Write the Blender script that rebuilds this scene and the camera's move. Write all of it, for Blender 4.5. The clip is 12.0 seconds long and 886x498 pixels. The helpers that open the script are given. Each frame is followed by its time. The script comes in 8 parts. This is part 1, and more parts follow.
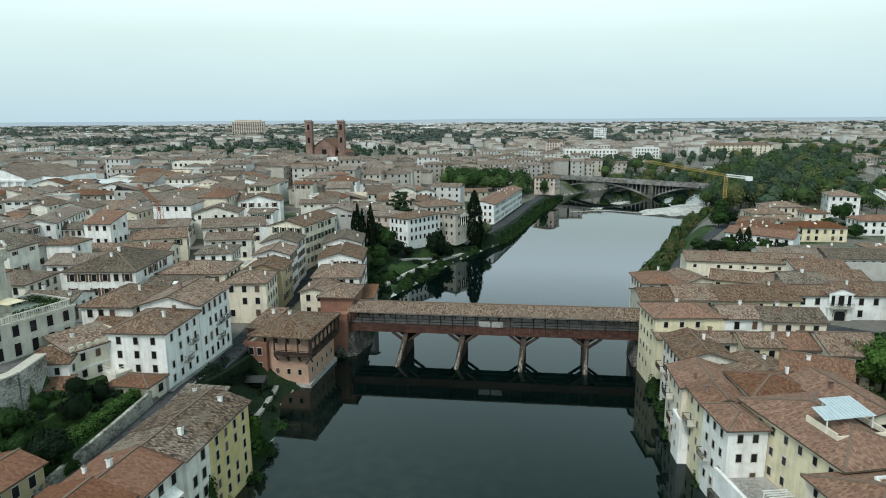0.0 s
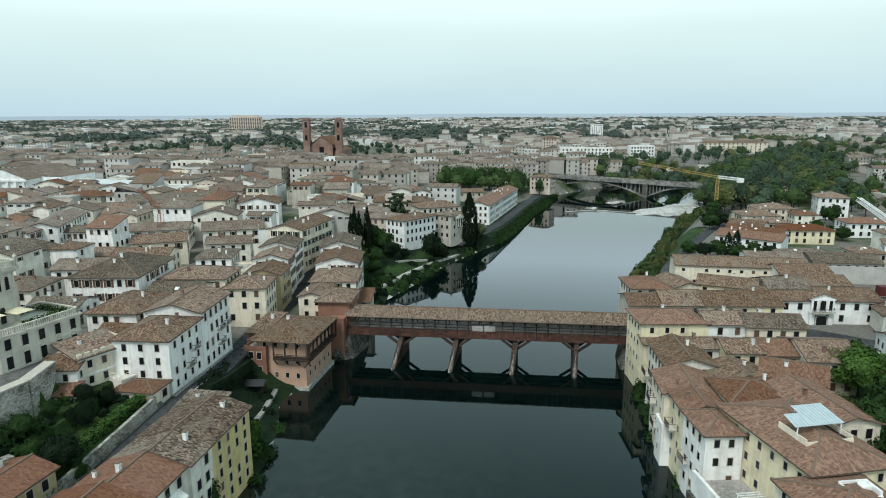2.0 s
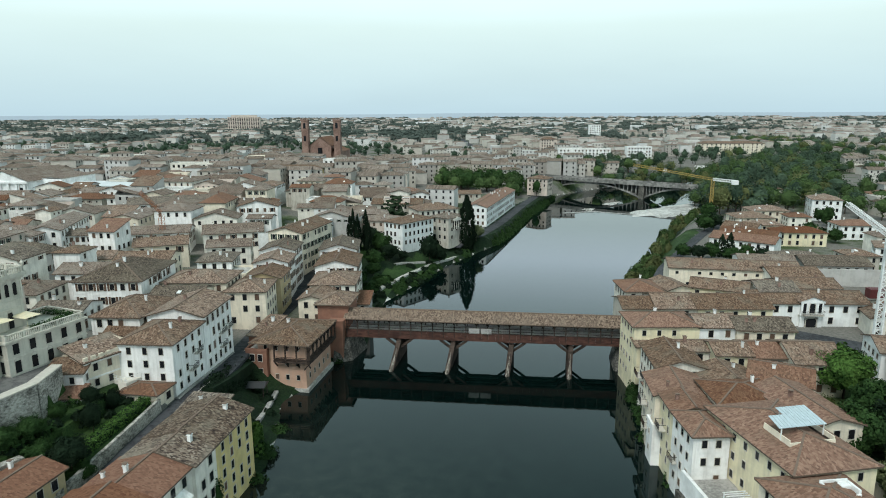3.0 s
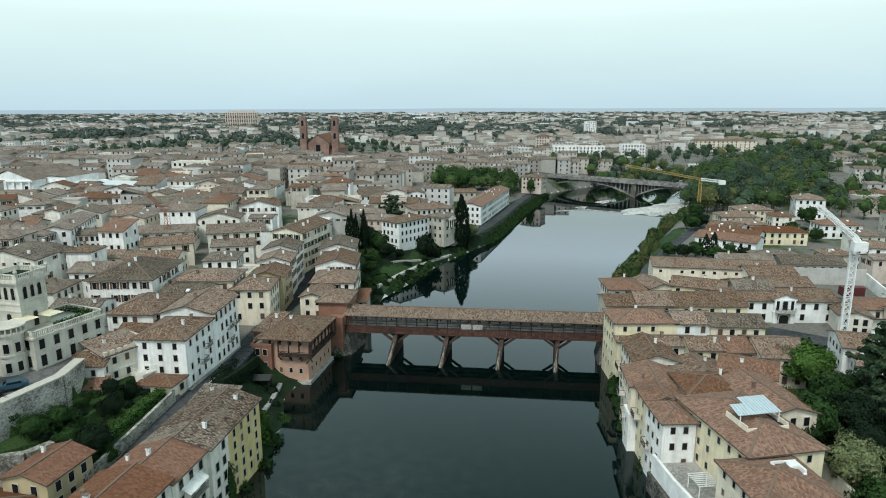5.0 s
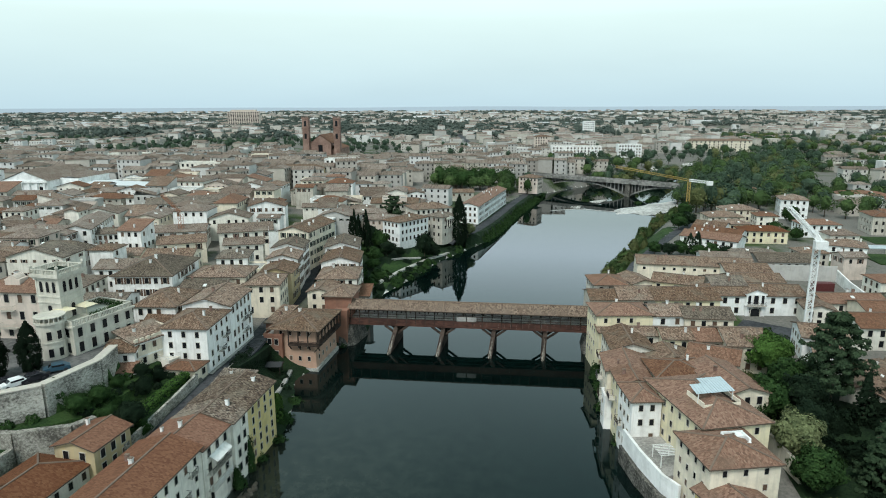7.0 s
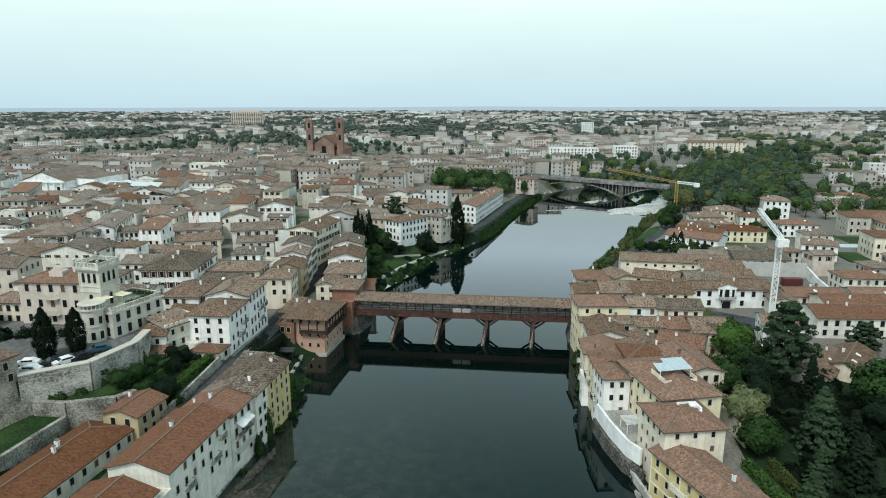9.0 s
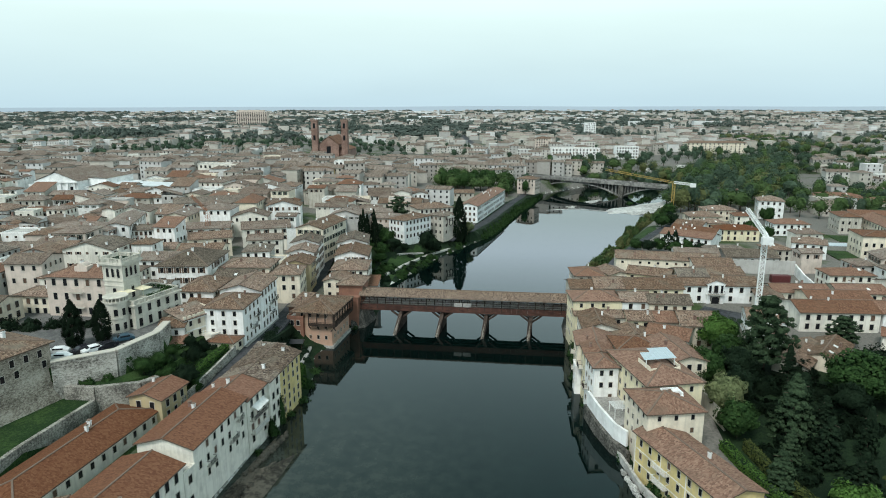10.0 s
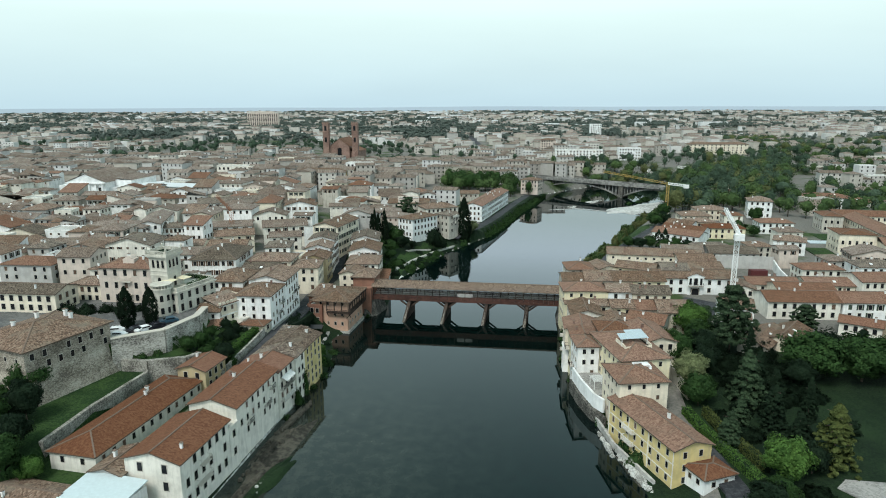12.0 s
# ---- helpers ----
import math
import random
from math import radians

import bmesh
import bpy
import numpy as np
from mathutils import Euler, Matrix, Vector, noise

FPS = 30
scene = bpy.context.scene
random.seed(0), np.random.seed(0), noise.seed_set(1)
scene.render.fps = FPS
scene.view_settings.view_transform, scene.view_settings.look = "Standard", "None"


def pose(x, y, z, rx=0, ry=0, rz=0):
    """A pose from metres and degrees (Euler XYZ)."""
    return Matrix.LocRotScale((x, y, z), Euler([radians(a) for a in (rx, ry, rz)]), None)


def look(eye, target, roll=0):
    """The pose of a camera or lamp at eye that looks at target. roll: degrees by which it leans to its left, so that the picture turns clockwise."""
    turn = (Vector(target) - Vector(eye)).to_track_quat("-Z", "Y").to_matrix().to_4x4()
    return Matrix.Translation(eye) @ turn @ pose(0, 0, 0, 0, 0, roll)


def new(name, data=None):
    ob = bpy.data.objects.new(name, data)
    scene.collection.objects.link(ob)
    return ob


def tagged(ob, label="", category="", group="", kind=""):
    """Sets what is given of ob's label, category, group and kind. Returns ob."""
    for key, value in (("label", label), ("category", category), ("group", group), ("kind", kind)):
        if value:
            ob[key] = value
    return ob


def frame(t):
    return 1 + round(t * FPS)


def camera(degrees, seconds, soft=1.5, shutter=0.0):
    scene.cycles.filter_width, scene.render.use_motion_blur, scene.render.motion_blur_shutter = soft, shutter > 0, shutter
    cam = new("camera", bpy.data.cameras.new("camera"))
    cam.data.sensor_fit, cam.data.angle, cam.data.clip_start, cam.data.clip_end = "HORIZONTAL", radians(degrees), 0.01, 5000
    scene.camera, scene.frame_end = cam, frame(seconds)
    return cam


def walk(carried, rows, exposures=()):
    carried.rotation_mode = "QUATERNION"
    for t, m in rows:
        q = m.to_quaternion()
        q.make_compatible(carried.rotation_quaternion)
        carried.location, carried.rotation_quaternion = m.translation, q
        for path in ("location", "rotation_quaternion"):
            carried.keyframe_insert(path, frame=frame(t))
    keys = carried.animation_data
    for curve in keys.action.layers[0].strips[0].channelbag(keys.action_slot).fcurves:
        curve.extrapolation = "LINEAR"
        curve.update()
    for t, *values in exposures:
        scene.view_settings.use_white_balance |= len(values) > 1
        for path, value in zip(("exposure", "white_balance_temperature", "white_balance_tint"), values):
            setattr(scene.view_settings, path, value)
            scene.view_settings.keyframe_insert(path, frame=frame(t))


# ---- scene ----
# World: metres, z up, the still river surface is z = 0, the covered bridge runs roughly along x near y = 128.
cam = camera(69.3, 12.0, soft=1.0)
PATH = [
    (0, (-3.659, -3.348, 51.684), (-3.95, -1.41, 51.283), -0.4),
    (0.5, (-3.478, -3.817, 52.54), (-3.766, -1.881, 52.131), -0.4),
    (1, (-3.178, -4.645, 53.451), (-3.465, -2.711, 53.032), -0.3),
    (1.5, (-2.782, -5.611, 54.265), (-3.067, -3.677, 53.845), -0.3),
    (2, (-2.402, -6.632, 55.108), (-2.685, -4.696, 54.69), -0.3),
    (2.5, (-2.092, -7.733, 55.804), (-2.372, -5.796, 55.392), -0.3),
    (3, (-1.749, -9.054, 56.745), (-2.027, -7.119, 56.325), -0.3),
    (4.8, (0.005, -16.026, 59.762), (-0.264, -14.093, 59.324), -0.3),
    (5, (0.145, -16.949, 59.908), (-0.124, -15.016, 59.472), -0.2),
    (5.5, (0.673, -19.629, 60.644), (0.407, -17.695, 60.209), -0.2),
    (6, (1.393, -22.639, 61.398), (1.127, -20.706, 60.961), -0.2),
    (6.5, (2.093, -25.743, 62.123), (1.827, -23.81, 61.684), -0.2),
    (7, (2.973, -29.152, 62.76), (2.701, -27.221, 62.318), -0.2),
    (9, (6.255, -44.291, 65.492), (5.979, -42.361, 65.049), -0.1),
    (9.5, (7.202, -48.388, 66.236), (6.92, -46.459, 65.792), -0.1),
    (10, (8.068, -53.016, 66.954), (7.781, -51.087, 66.509), -0.1),
    (10.5, (9.108, -57.552, 67.731), (8.815, -55.624, 67.286), -0.1),
    (11, (10.097, -62.486, 68.543), (9.8, -60.559, 68.099), -0.1),
    (11.5, (11.301, -67.506, 69.305), (10.993, -65.581, 68.858), -0.1),
    (12, (12.318, -72.699, 70.094), (12.005, -70.774, 69.649), -0.2),
]
walk(cam, [(t, look(eye, target, roll)) for t, eye, target, roll in PATH],
     exposures=[(0.0, -0.02), (5.0, 0.03), (12.0, 0.08)])

# ---- daylight: a bright overcast sky, a soft broad sun ----
world = bpy.data.worlds.new("overcast_sky")
scene.world = world
world.use_nodes = True
wn, wl = world.node_tree.nodes, world.node_tree.links
sky = wn.new("ShaderNodeTexSky")
sky.sky_type, sky.sun_disc = "NISHITA", False
sky.sun_elevation, sky.sun_rotation = radians(54), radians(198)
sky.air_density, sky.dust_density, sky.ozone_density = 1.6, 4.0, 1.0
cloud_coord = wn.new("ShaderNodeTexCoord")
cloud_split = wn.new("ShaderNodeSeparateXYZ")
wl.new(cloud_coord.outputs["Generated"], cloud_split.inputs[0])
cloud_ramp = wn.new("ShaderNodeValToRGB")
cloud_ramp.color_ramp.elements[0].position, cloud_ramp.color_ramp.elements[0].color = 0.0, (0.465, 0.625, 0.695, 1)
cloud_ramp.color_ramp.elements[1].position, cloud_ramp.color_ramp.elements[1].color = 0.64, (0.27, 0.42, 0.43, 1)
upper_sky = cloud_ramp.color_ramp.elements.new(0.175)
upper_sky.color = (0.77, 0.965, 0.99, 1)
mid_sky = cloud_ramp.color_ramp.elements.new(0.225)
mid_sky.color = (1.15, 1.40, 1.56, 1)
low_sky = cloud_ramp.color_ramp.elements.new(0.12)
low_sky.color = (0.635, 0.80, 0.79, 1)
high_sky = cloud_ramp.color_ramp.elements.new(0.32)
high_sky.color = (0.84, 1.09, 1.14, 1)
wl.new(cloud_split.outputs["Z"], cloud_ramp.inputs[0])
cloud_noise = wn.new("ShaderNodeTexNoise")
cloud_noise.inputs["Scale"].default_value = 2.5
cloud_noise.inputs["Detail"].default_value = 6
cloud_map = wn.new("ShaderNodeMapping")
cloud_map.inputs["Scale"].default_value = (1, 1, 5)
wl.new(cloud_coord.outputs["Generated"], cloud_map.inputs[0])
wl.new(cloud_map.outputs[0], cloud_noise.inputs["Vector"])
cloud_var = wn.new("ShaderNodeMapRange")
cloud_var.inputs["To Min"].default_value, cloud_var.inputs["To Max"].default_value = 0.93, 1.07
wl.new(cloud_noise.outputs["Fac"], cloud_var.inputs["Value"])
cloud_mul = wn.new("ShaderNodeVectorMath")
cloud_mul.operation = "SCALE"
wl.new(cloud_ramp.outputs["Color"], cloud_mul.inputs[0])
wl.new(cloud_var.outputs["Result"], cloud_mul.inputs["Scale"])
bg_cloud, bg_sky, sky_sum = wn.new("ShaderNodeBackground"), wn.new("ShaderNodeBackground"), wn.new("ShaderNodeAddShader")
bg_cloud.inputs["Strength"].default_value = 1.16
bg_sky.inputs["Strength"].default_value = 0.004
wl.new(cloud_mul.outputs[0], bg_cloud.inputs["Color"])
wl.new(sky.outputs["Color"], bg_sky.inputs["Color"])
wl.new(bg_cloud.outputs[0], sky_sum.inputs[0])
wl.new(bg_sky.outputs[0], sky_sum.inputs[1])
wl.new(sky_sum.outputs[0], wn["World Output"].inputs["Surface"])

sun_data = bpy.data.lights.new("sun", "SUN")
sun_data.energy, sun_data.angle, sun_data.color = 2.8, radians(20), (0.96, 0.96, 0.92)
sun = new("sun", sun_data)
sun.matrix_world = look((-25, -75, 110), (0, 0, 0))

# ---- materials ----
def material(name, rough=0.85, metal=0.0, spec=0.3):
    m = bpy.data.materials.new(name)
    m.use_nodes = True
    b = m.node_tree.nodes["Principled BSDF"]
    b.inputs["Roughness"].default_value, b.inputs["Metallic"].default_value = rough, metal
    b.inputs["Specular IOR Level"].default_value = spec
    return m, m.node_tree.nodes, m.node_tree.links, b


def ramp(nodes, stops):
    r = nodes.new("ShaderNodeValToRGB")
    e = r.color_ramp.elements
    while len(e) < len(stops):
        e.new(0.5)
    for k, (p, c) in zip(e, stops):
        k.position, k.color = p, (*c, 1)
    return r


def mixed(nodes, links, kind, fac, a, b):
    m = nodes.new("ShaderNodeMix")
    m.data_type, m.blend_type = "RGBA", kind
    for socket, value in ((m.inputs[0], fac), (m.inputs[6], a), (m.inputs[7], b)):
        if isinstance(value, bpy.types.NodeSocket):
            links.new(value, socket)
        else:
            socket.default_value = value if isinstance(value, float) else (*value, 1)
    return m.outputs[2]


def noise_node(nodes, links, vector, scale, detail=5, rough=0.6):
    n = nodes.new("ShaderNodeTexNoise")
    n.inputs["Scale"].default_value, n.inputs["Detail"].default_value, n.inputs["Roughness"].default_value = scale, detail, rough
    links.new(vector, n.inputs["Vector"])
    return n.outputs["Fac"]


def world_place(nodes, links, scale=(1, 1, 1)):
    g, mp = nodes.new("ShaderNodeNewGeometry"), nodes.new("ShaderNodeMapping")
    mp.inputs["Scale"].default_value = scale
    links.new(g.outputs["Position"], mp.inputs[0])
    return mp.outputs[0]


def bumped(nodes, links, shader, height, strength, distance):
    b = nodes.new("ShaderNodeBump")
    b.inputs["Strength"].default_value, b.inputs["Distance"].default_value = strength, distance
    links.new(height, b.inputs["Height"])
    links.new(b.outputs[0], shader.inputs["Normal"])


def earthy(name, stops, grain=1.5, patch=0.12, rough=0.9, bump=0.3, depth=0.05, spec=0.2, stretch=(1, 1, 1), vary=0.0):
    """Two scales of noise through one ramp of colours; vary: how far each object's value wanders."""
    m, n, l, b = material(name, rough, 0, spec)
    at = world_place(n, l, stretch)
    fine, broad = noise_node(n, l, at, grain, 8, 0.7), noise_node(n, l, at, patch, 4)
    both = n.new("ShaderNodeMath")
    both.operation = "MULTIPLY_ADD"
    l.new(fine, both.inputs[0])
    both.inputs[1].default_value = 0.6
    half = n.new("ShaderNodeMath")
    half.operation = "MULTIPLY"
    l.new(broad, half.inputs[0])
    half.inputs[1].default_value = 0.4
    l.new(half.outputs[0], both.inputs[2])
    r = ramp(n, stops)
    wide = n.new("ShaderNodeMapRange")
    wide.inputs["From Min"].default_value, wide.inputs["From Max"].default_value = 0.36, 0.64
    l.new(both.outputs[0], wide.inputs["Value"])
    l.new(wide.outputs[0], r.inputs[0])
    out = r.outputs[0]
    if vary:
        o, hs = n.new("ShaderNodeObjectInfo"), n.new("ShaderNodeMapRange")
        hs.inputs["To Min"].default_value, hs.inputs["To Max"].default_value = 1 - vary, 1 + vary
        l.new(o.outputs["Random"], hs.inputs["Value"])
        sc = n.new("ShaderNodeVectorMath")
        sc.operation = "SCALE"
        l.new(out, sc.inputs[0])
        l.new(hs.outputs[0], sc.inputs["Scale"])
        out = sc.outputs[0]
    l.new(out, b.inputs["Base Color"])
    bumped(n, l, b, fine, bump, depth)
    return m


def plaster(name, tint, dirt=(0.34, 0.31, 0.27), wear=0.32):
    """Lime render: blotches, streaks that run down, fine grain."""
    m, n, l, b = material(name, 0.92, 0, 0.15)
    blot = noise_node(n, l, world_place(n, l), 0.35, 6, 0.65)
    streak = noise_node(n, l, world_place(n, l, (1.6, 1.6, 0.12)), 1.0, 5, 0.6)
    grain = noise_node(n, l, world_place(n, l), 9.0, 3)
    dark = tuple(c * 0.80 for c in tint)
    r1 = ramp(n, [(0.38, dark), (0.56, tint)])
    l.new(blot, r1.inputs[0])
    r2 = ramp(n, [(0.47, (0, 0, 0)), (0.68, (wear, wear, wear))])
    l.new(streak, r2.inputs[0])
    l.new(mixed(n, l, "MIX", r2.outputs[0], r1.outputs[0], dirt), b.inputs["Base Color"])
    bumped(n, l, b, grain, 0.25, 0.02)
    return m


def tiles(name, stops, lichen=(0.19, 0.165, 0.13), lichen_at=0.58, per_island=False, flow=(4.2, 1.7)):
    """Old barrel tiles on the roof's own coordinates: u along the eaves, v up the slope, in metres."""
    m, n, l, b = material(name, 0.9, 0, 0.15)
    uv = n.new("ShaderNodeUVMap")
    uv.uv_map = "slope"
    mp = n.new("ShaderNodeMapping")
    mp.inputs["Scale"].default_value = (4.2, 2.4, 1)
    l.new(uv.outputs[0], mp.inputs[0])
    vor = n.new("ShaderNodeTexVoronoi")
    vor.inputs["Scale"].default_value = 1.0
    l.new(mp.outputs[0], vor.inputs["Vector"])
    sep = n.new("ShaderNodeSeparateColor")
    l.new(vor.outputs["Color"], sep.inputs[0])
    streak_map = n.new("ShaderNodeMapping")
    streak_map.inputs["Scale"].default_value = (*flow, 1)
    l.new(uv.outputs[0], streak_map.inputs[0])
    streak = noise_node(n, l, streak_map.outputs[0], 1.0, 6, 0.7)
    mixv = n.new("ShaderNodeMath")
    mixv.operation = "MULTIPLY_ADD"
    l.new(sep.outputs[0], mixv.inputs[0])
    mixv.inputs[1].default_value = 0.45
    half = n.new("ShaderNodeMath")
    half.operation = "MULTIPLY"
    l.new(streak, half.inputs[0])
    half.inputs[1].default_value = 0.56
    l.new(half.outputs[0], mixv.inputs[2])
    gain = (0.95, 0.95, 0.98, 1.0) if len(stops) == 4 else (0.9, 1.0, 1.1)
    r = ramp(n, [(p, tuple(v * g for v in c)) for (p, c), g in zip(stops, gain)])
    l.new(mixv.outputs[0], r.inputs[0])
    broad = noise_node(n, l, world_place(n, l), 0.22, 5, 0.65)
    r2 = ramp(n, [(lichen_at - 0.08, (0, 0, 0)), (lichen_at + 0.12, (0.75, 0.75, 0.75))])
    l.new(broad, r2.inputs[0])
    col = mixed(n, l, "MIX", r2.outputs[0], r.outputs[0], lichen)
    if per_island:
        src = n.new("ShaderNodeNewGeometry").outputs["Random Per Island"]
    else:
        src = n.new("ShaderNodeObjectInfo").outputs["Random"]
    hsv = n.new("ShaderNodeHueSaturation")
    val, sat = n.new("ShaderNodeMapRange"), n.new("ShaderNodeMapRange")
    val.inputs["To Min"].default_value, val.inputs["To Max"].default_value = 0.72, 1.18
    sat.inputs["To Min"].default_value, sat.inputs["To Max"].default_value = 1.15, 0.88
    l.new(src, val.inputs["Value"])
    l.new(src, sat.inputs["Value"])
    l.new(val.outputs[0], hsv.inputs["Value"])
    l.new(sat.outputs[0], hsv.inputs["Saturation"])
    l.new(col, hsv.inputs["Color"])
    l.new(hsv.outputs[0], b.inputs["Base Color"])
    wave = n.new("ShaderNodeTexWave")
    wave.wave_type, wave.bands_direction = "BANDS", "X"
    wave.inputs["Scale"].default_value, wave.inputs["Distortion"].default_value = 1.4, 0.6
    l.new(uv.outputs[0], wave.inputs["Vector"])
    add = n.new("ShaderNodeMath")
    l.new(wave.outputs["Fac"], add.inputs[0])
    l.new(sep.outputs[1], add.inputs[1])
    bumped(n, l, b, add.outputs[0], 0.25, 0.05)
    return m


def plain(name, tint, rough=0.6, metal=0.0, spec=0.4, spread=0.12):
    m, n, l, b = material(name, rough, metal, spec)
    f = noise_node(n, l, world_place(n, l), 1.7, 5)
    r = ramp(n, [(0.3, tuple(c * (1 - spread) for c in tint)), (0.7, tuple(min(1, c * (1 + spread)) for c in tint))])
    l.new(f, r.inputs[0])
    l.new(r.outputs[0], b.inputs["Base Color"])
    return m


def foliage(name, dark, light, scale=0.5):
    m, n, l, b = material(name, 0.8, 0, 0.06)
    g = n.new("ShaderNodeNewGeometry")
    f = noise_node(n, l, world_place(n, l), scale, 4)
    half = n.new("ShaderNodeMath")
    half.operation = "MULTIPLY_ADD"
    l.new(g.outputs["Random Per Island"], half.inputs[0])
    half.inputs[1].default_value = 0.26
    q = n.new("ShaderNodeMath")
    q.operation = "MULTIPLY"
    l.new(f, q.inputs[0])
    q.inputs[1].default_value = 0.8
    l.new(q.outputs[0], half.inputs[2])
    r = ramp(n, [(0.2, dark), (0.85, light)])
    l.new(half.outputs[0], r.inputs[0])
    l.new(r.outputs[0], b.inputs["Base Color"])
    return m


PLASTERS = {
    "white": plaster("white_render", (0.81, 0.805, 0.785)),
    "cream": plaster("cream_render", (0.74, 0.665, 0.54)),
    "ivory": plaster("ivory_render", (0.74, 0.71, 0.635)),
    "yellow": plaster("yellow_render", (0.62, 0.50, 0.235)),
    "lemon": plaster("pale_yellow_render", (0.73, 0.655, 0.46)),
    "villa": plaster("villa_stucco", (0.57, 0.545, 0.475), (0.36, 0.34, 0.28), 0.5),
    "ochre": plaster("ochre_render", (0.46, 0.37, 0.22)),
    "pink": plaster("pink_render", (0.50, 0.32, 0.235)),
    "rose": plaster("rose_render", (0.60, 0.51, 0.445)),
    "brick": plaster("brick_red_render", (0.27, 0.135, 0.095), (0.16, 0.10, 0.08)),
    "grey": plaster("grey_render", (0.45, 0.44, 0.42)),
    "stone": plaster("stone_render", (0.50, 0.47, 0.41), (0.20, 0.19, 0.16), 0.6),
    "clean": plaster("clean_white_paint", (0.80, 0.81, 0.80), (0.5, 0.5, 0.48), 0.25),
}
ROOFS = {
    "brown": tiles("brown_tiles", [(0.25, (0.066, 0.043, 0.032)), (0.45, (0.151, 0.099, 0.071)), (0.62, (0.225, 0.151, 0.110)), (0.85, (0.352, 0.282, 0.218))]),
    "grey": tiles("weathered_tiles", [(0.25, (0.048, 0.040, 0.033)), (0.45, (0.104, 0.083, 0.067)), (0.62, (0.168, 0.136, 0.108)), (0.85, (0.287, 0.247, 0.199))]),
    # brown tiles made lighter and greyer: haze over the town put into the colour
    "paled": tiles("hazed_town_tiles", [(0.25, (0.075, 0.056, 0.046)), (0.45, (0.150, 0.112, 0.090)), (0.62, (0.205, 0.158, 0.128)), (0.85, (0.310, 0.260, 0.215))], lichen=(0.24, 0.215, 0.18)),
    "red": tiles("red_tiles", [(0.25, (0.112, 0.059, 0.041)), (0.45, (0.172, 0.091, 0.060)), (0.62, (0.215, 0.121, 0.082)), (0.85, (0.281, 0.177, 0.124))], lichen=(0.135, 0.086, 0.060), lichen_at=0.58),
    "orange": tiles("new_orange_tiles", [(0.25, (0.125, 0.055, 0.033)), (0.5, (0.160, 0.074, 0.044)), (0.85, (0.190, 0.098, 0.060))], lichen_at=0.85),
    "mottled": tiles("mottled_tiles", [(0.25, (0.032, 0.023, 0.020)), (0.42, (0.084, 0.059, 0.045)), (0.55, (0.150, 0.108, 0.083)), (0.75, (0.265, 0.218, 0.172))]),
}
# far roofs greyed, outermost ones paled further: distance haze put into tile colours
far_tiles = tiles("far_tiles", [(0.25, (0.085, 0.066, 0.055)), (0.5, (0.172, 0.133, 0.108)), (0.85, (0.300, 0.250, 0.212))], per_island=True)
hazed_tiles = tiles("hazed_far_tiles", [(0.25, (0.170, 0.135, 0.115)), (0.5, (0.250, 0.200, 0.172)), (0.85, (0.340, 0.290, 0.255))], per_island=True)
ridge_clay = plain("ridge_clay", (0.155, 0.112, 0.085), 0.9)
glass = plain("dark_window_glass", (0.012, 0.013, 0.015), 0.15, 0, 0.3)
surround = plain("pale_stone_surround", (0.47, 0.44, 0.385), 0.9, 0, 0.2)
shutter_green = plain("dark_green_shutter", (0.035, 0.055, 0.04), 0.7)
shutter_brown = plain("brown_shutter", (0.10, 0.06, 0.04), 0.7)
wood_dark = earthy("dark_timber", [(0.3, (0.018, 0.013, 0.011)), (0.7, (0.07, 0.05, 0.04))], 2.5, 0.3, 0.85, stretch=(0.3, 1, 1))
wood_red = earthy("red_brown_timber", [(0.3, (0.045, 0.022, 0.018)), (0.7, (0.105, 0.050, 0.038))], 2.2, 0.25, 0.85, stretch=(0.3, 1, 1))
wood_grey = earthy("weathered_timber", [(0.3, (0.07, 0.058, 0.048)), (0.55, (0.20, 0.175, 0.15)), (0.75, (0.36, 0.33, 0.29))], 1.6, 0.3, 0.9, stretch=(1, 1, 0.25))
stone = earthy("rubble_stone", [(0.2, (0.09, 0.085, 0.075)), (0.5, (0.24, 0.228, 0.20)), (0.8, (0.40, 0.385, 0.345))], 2.6, 0.22, 0.95, 0.8, 0.12)
terrace_stone = earthy("pale_terrace_rubble", [(0.2, (0.110, 0.103, 0.090)), (0.5, (0.313, 0.299, 0.267)), (0.8, (0.497, 0.478, 0.432))], 2.0, 0.18, 0.95, 0.9, 0.14, stretch=(1, 1, 1.6))
old_stone = earthy("old_fortress_stone", [(0.2, (0.111, 0.095, 0.076)), (0.5, (0.264, 0.234, 0.191)), (0.8, (0.425, 0.387, 0.327))], 2.3, 0.16, 0.95, 0.9, 0.15, stretch=(1, 1, 1.7))
brickwork = earthy("old_brickwork", [(0.3, (0.17, 0.105, 0.085)), (0.7, (0.29, 0.19, 0.155))], 1.2, 0.1, 0.95, 0.4, 0.05)
asphalt = earthy("asphalt", [(0.3, (0.030, 0.032, 0.036)), (0.7, (0.062, 0.065, 0.071))], 1.2, 0.15, 0.9)
worn_asphalt = earthy("worn_pale_asphalt", [(0.3, (0.085, 0.085, 0.085)), (0.7, (0.15, 0.148, 0.143))], 1.1, 0.12, 0.9)
paving = earthy("grey_paving", [(0.3, (0.20, 0.195, 0.185)), (0.7, (0.34, 0.33, 0.31))], 2.0, 0.2, 0.9)
grass = earthy("mown_grass", [(0.3, (0.004, 0.012, 0.005)), (0.7, (0.014, 0.031, 0.011))], 2.5, 0.12, 0.95, 0.8, 0.15)
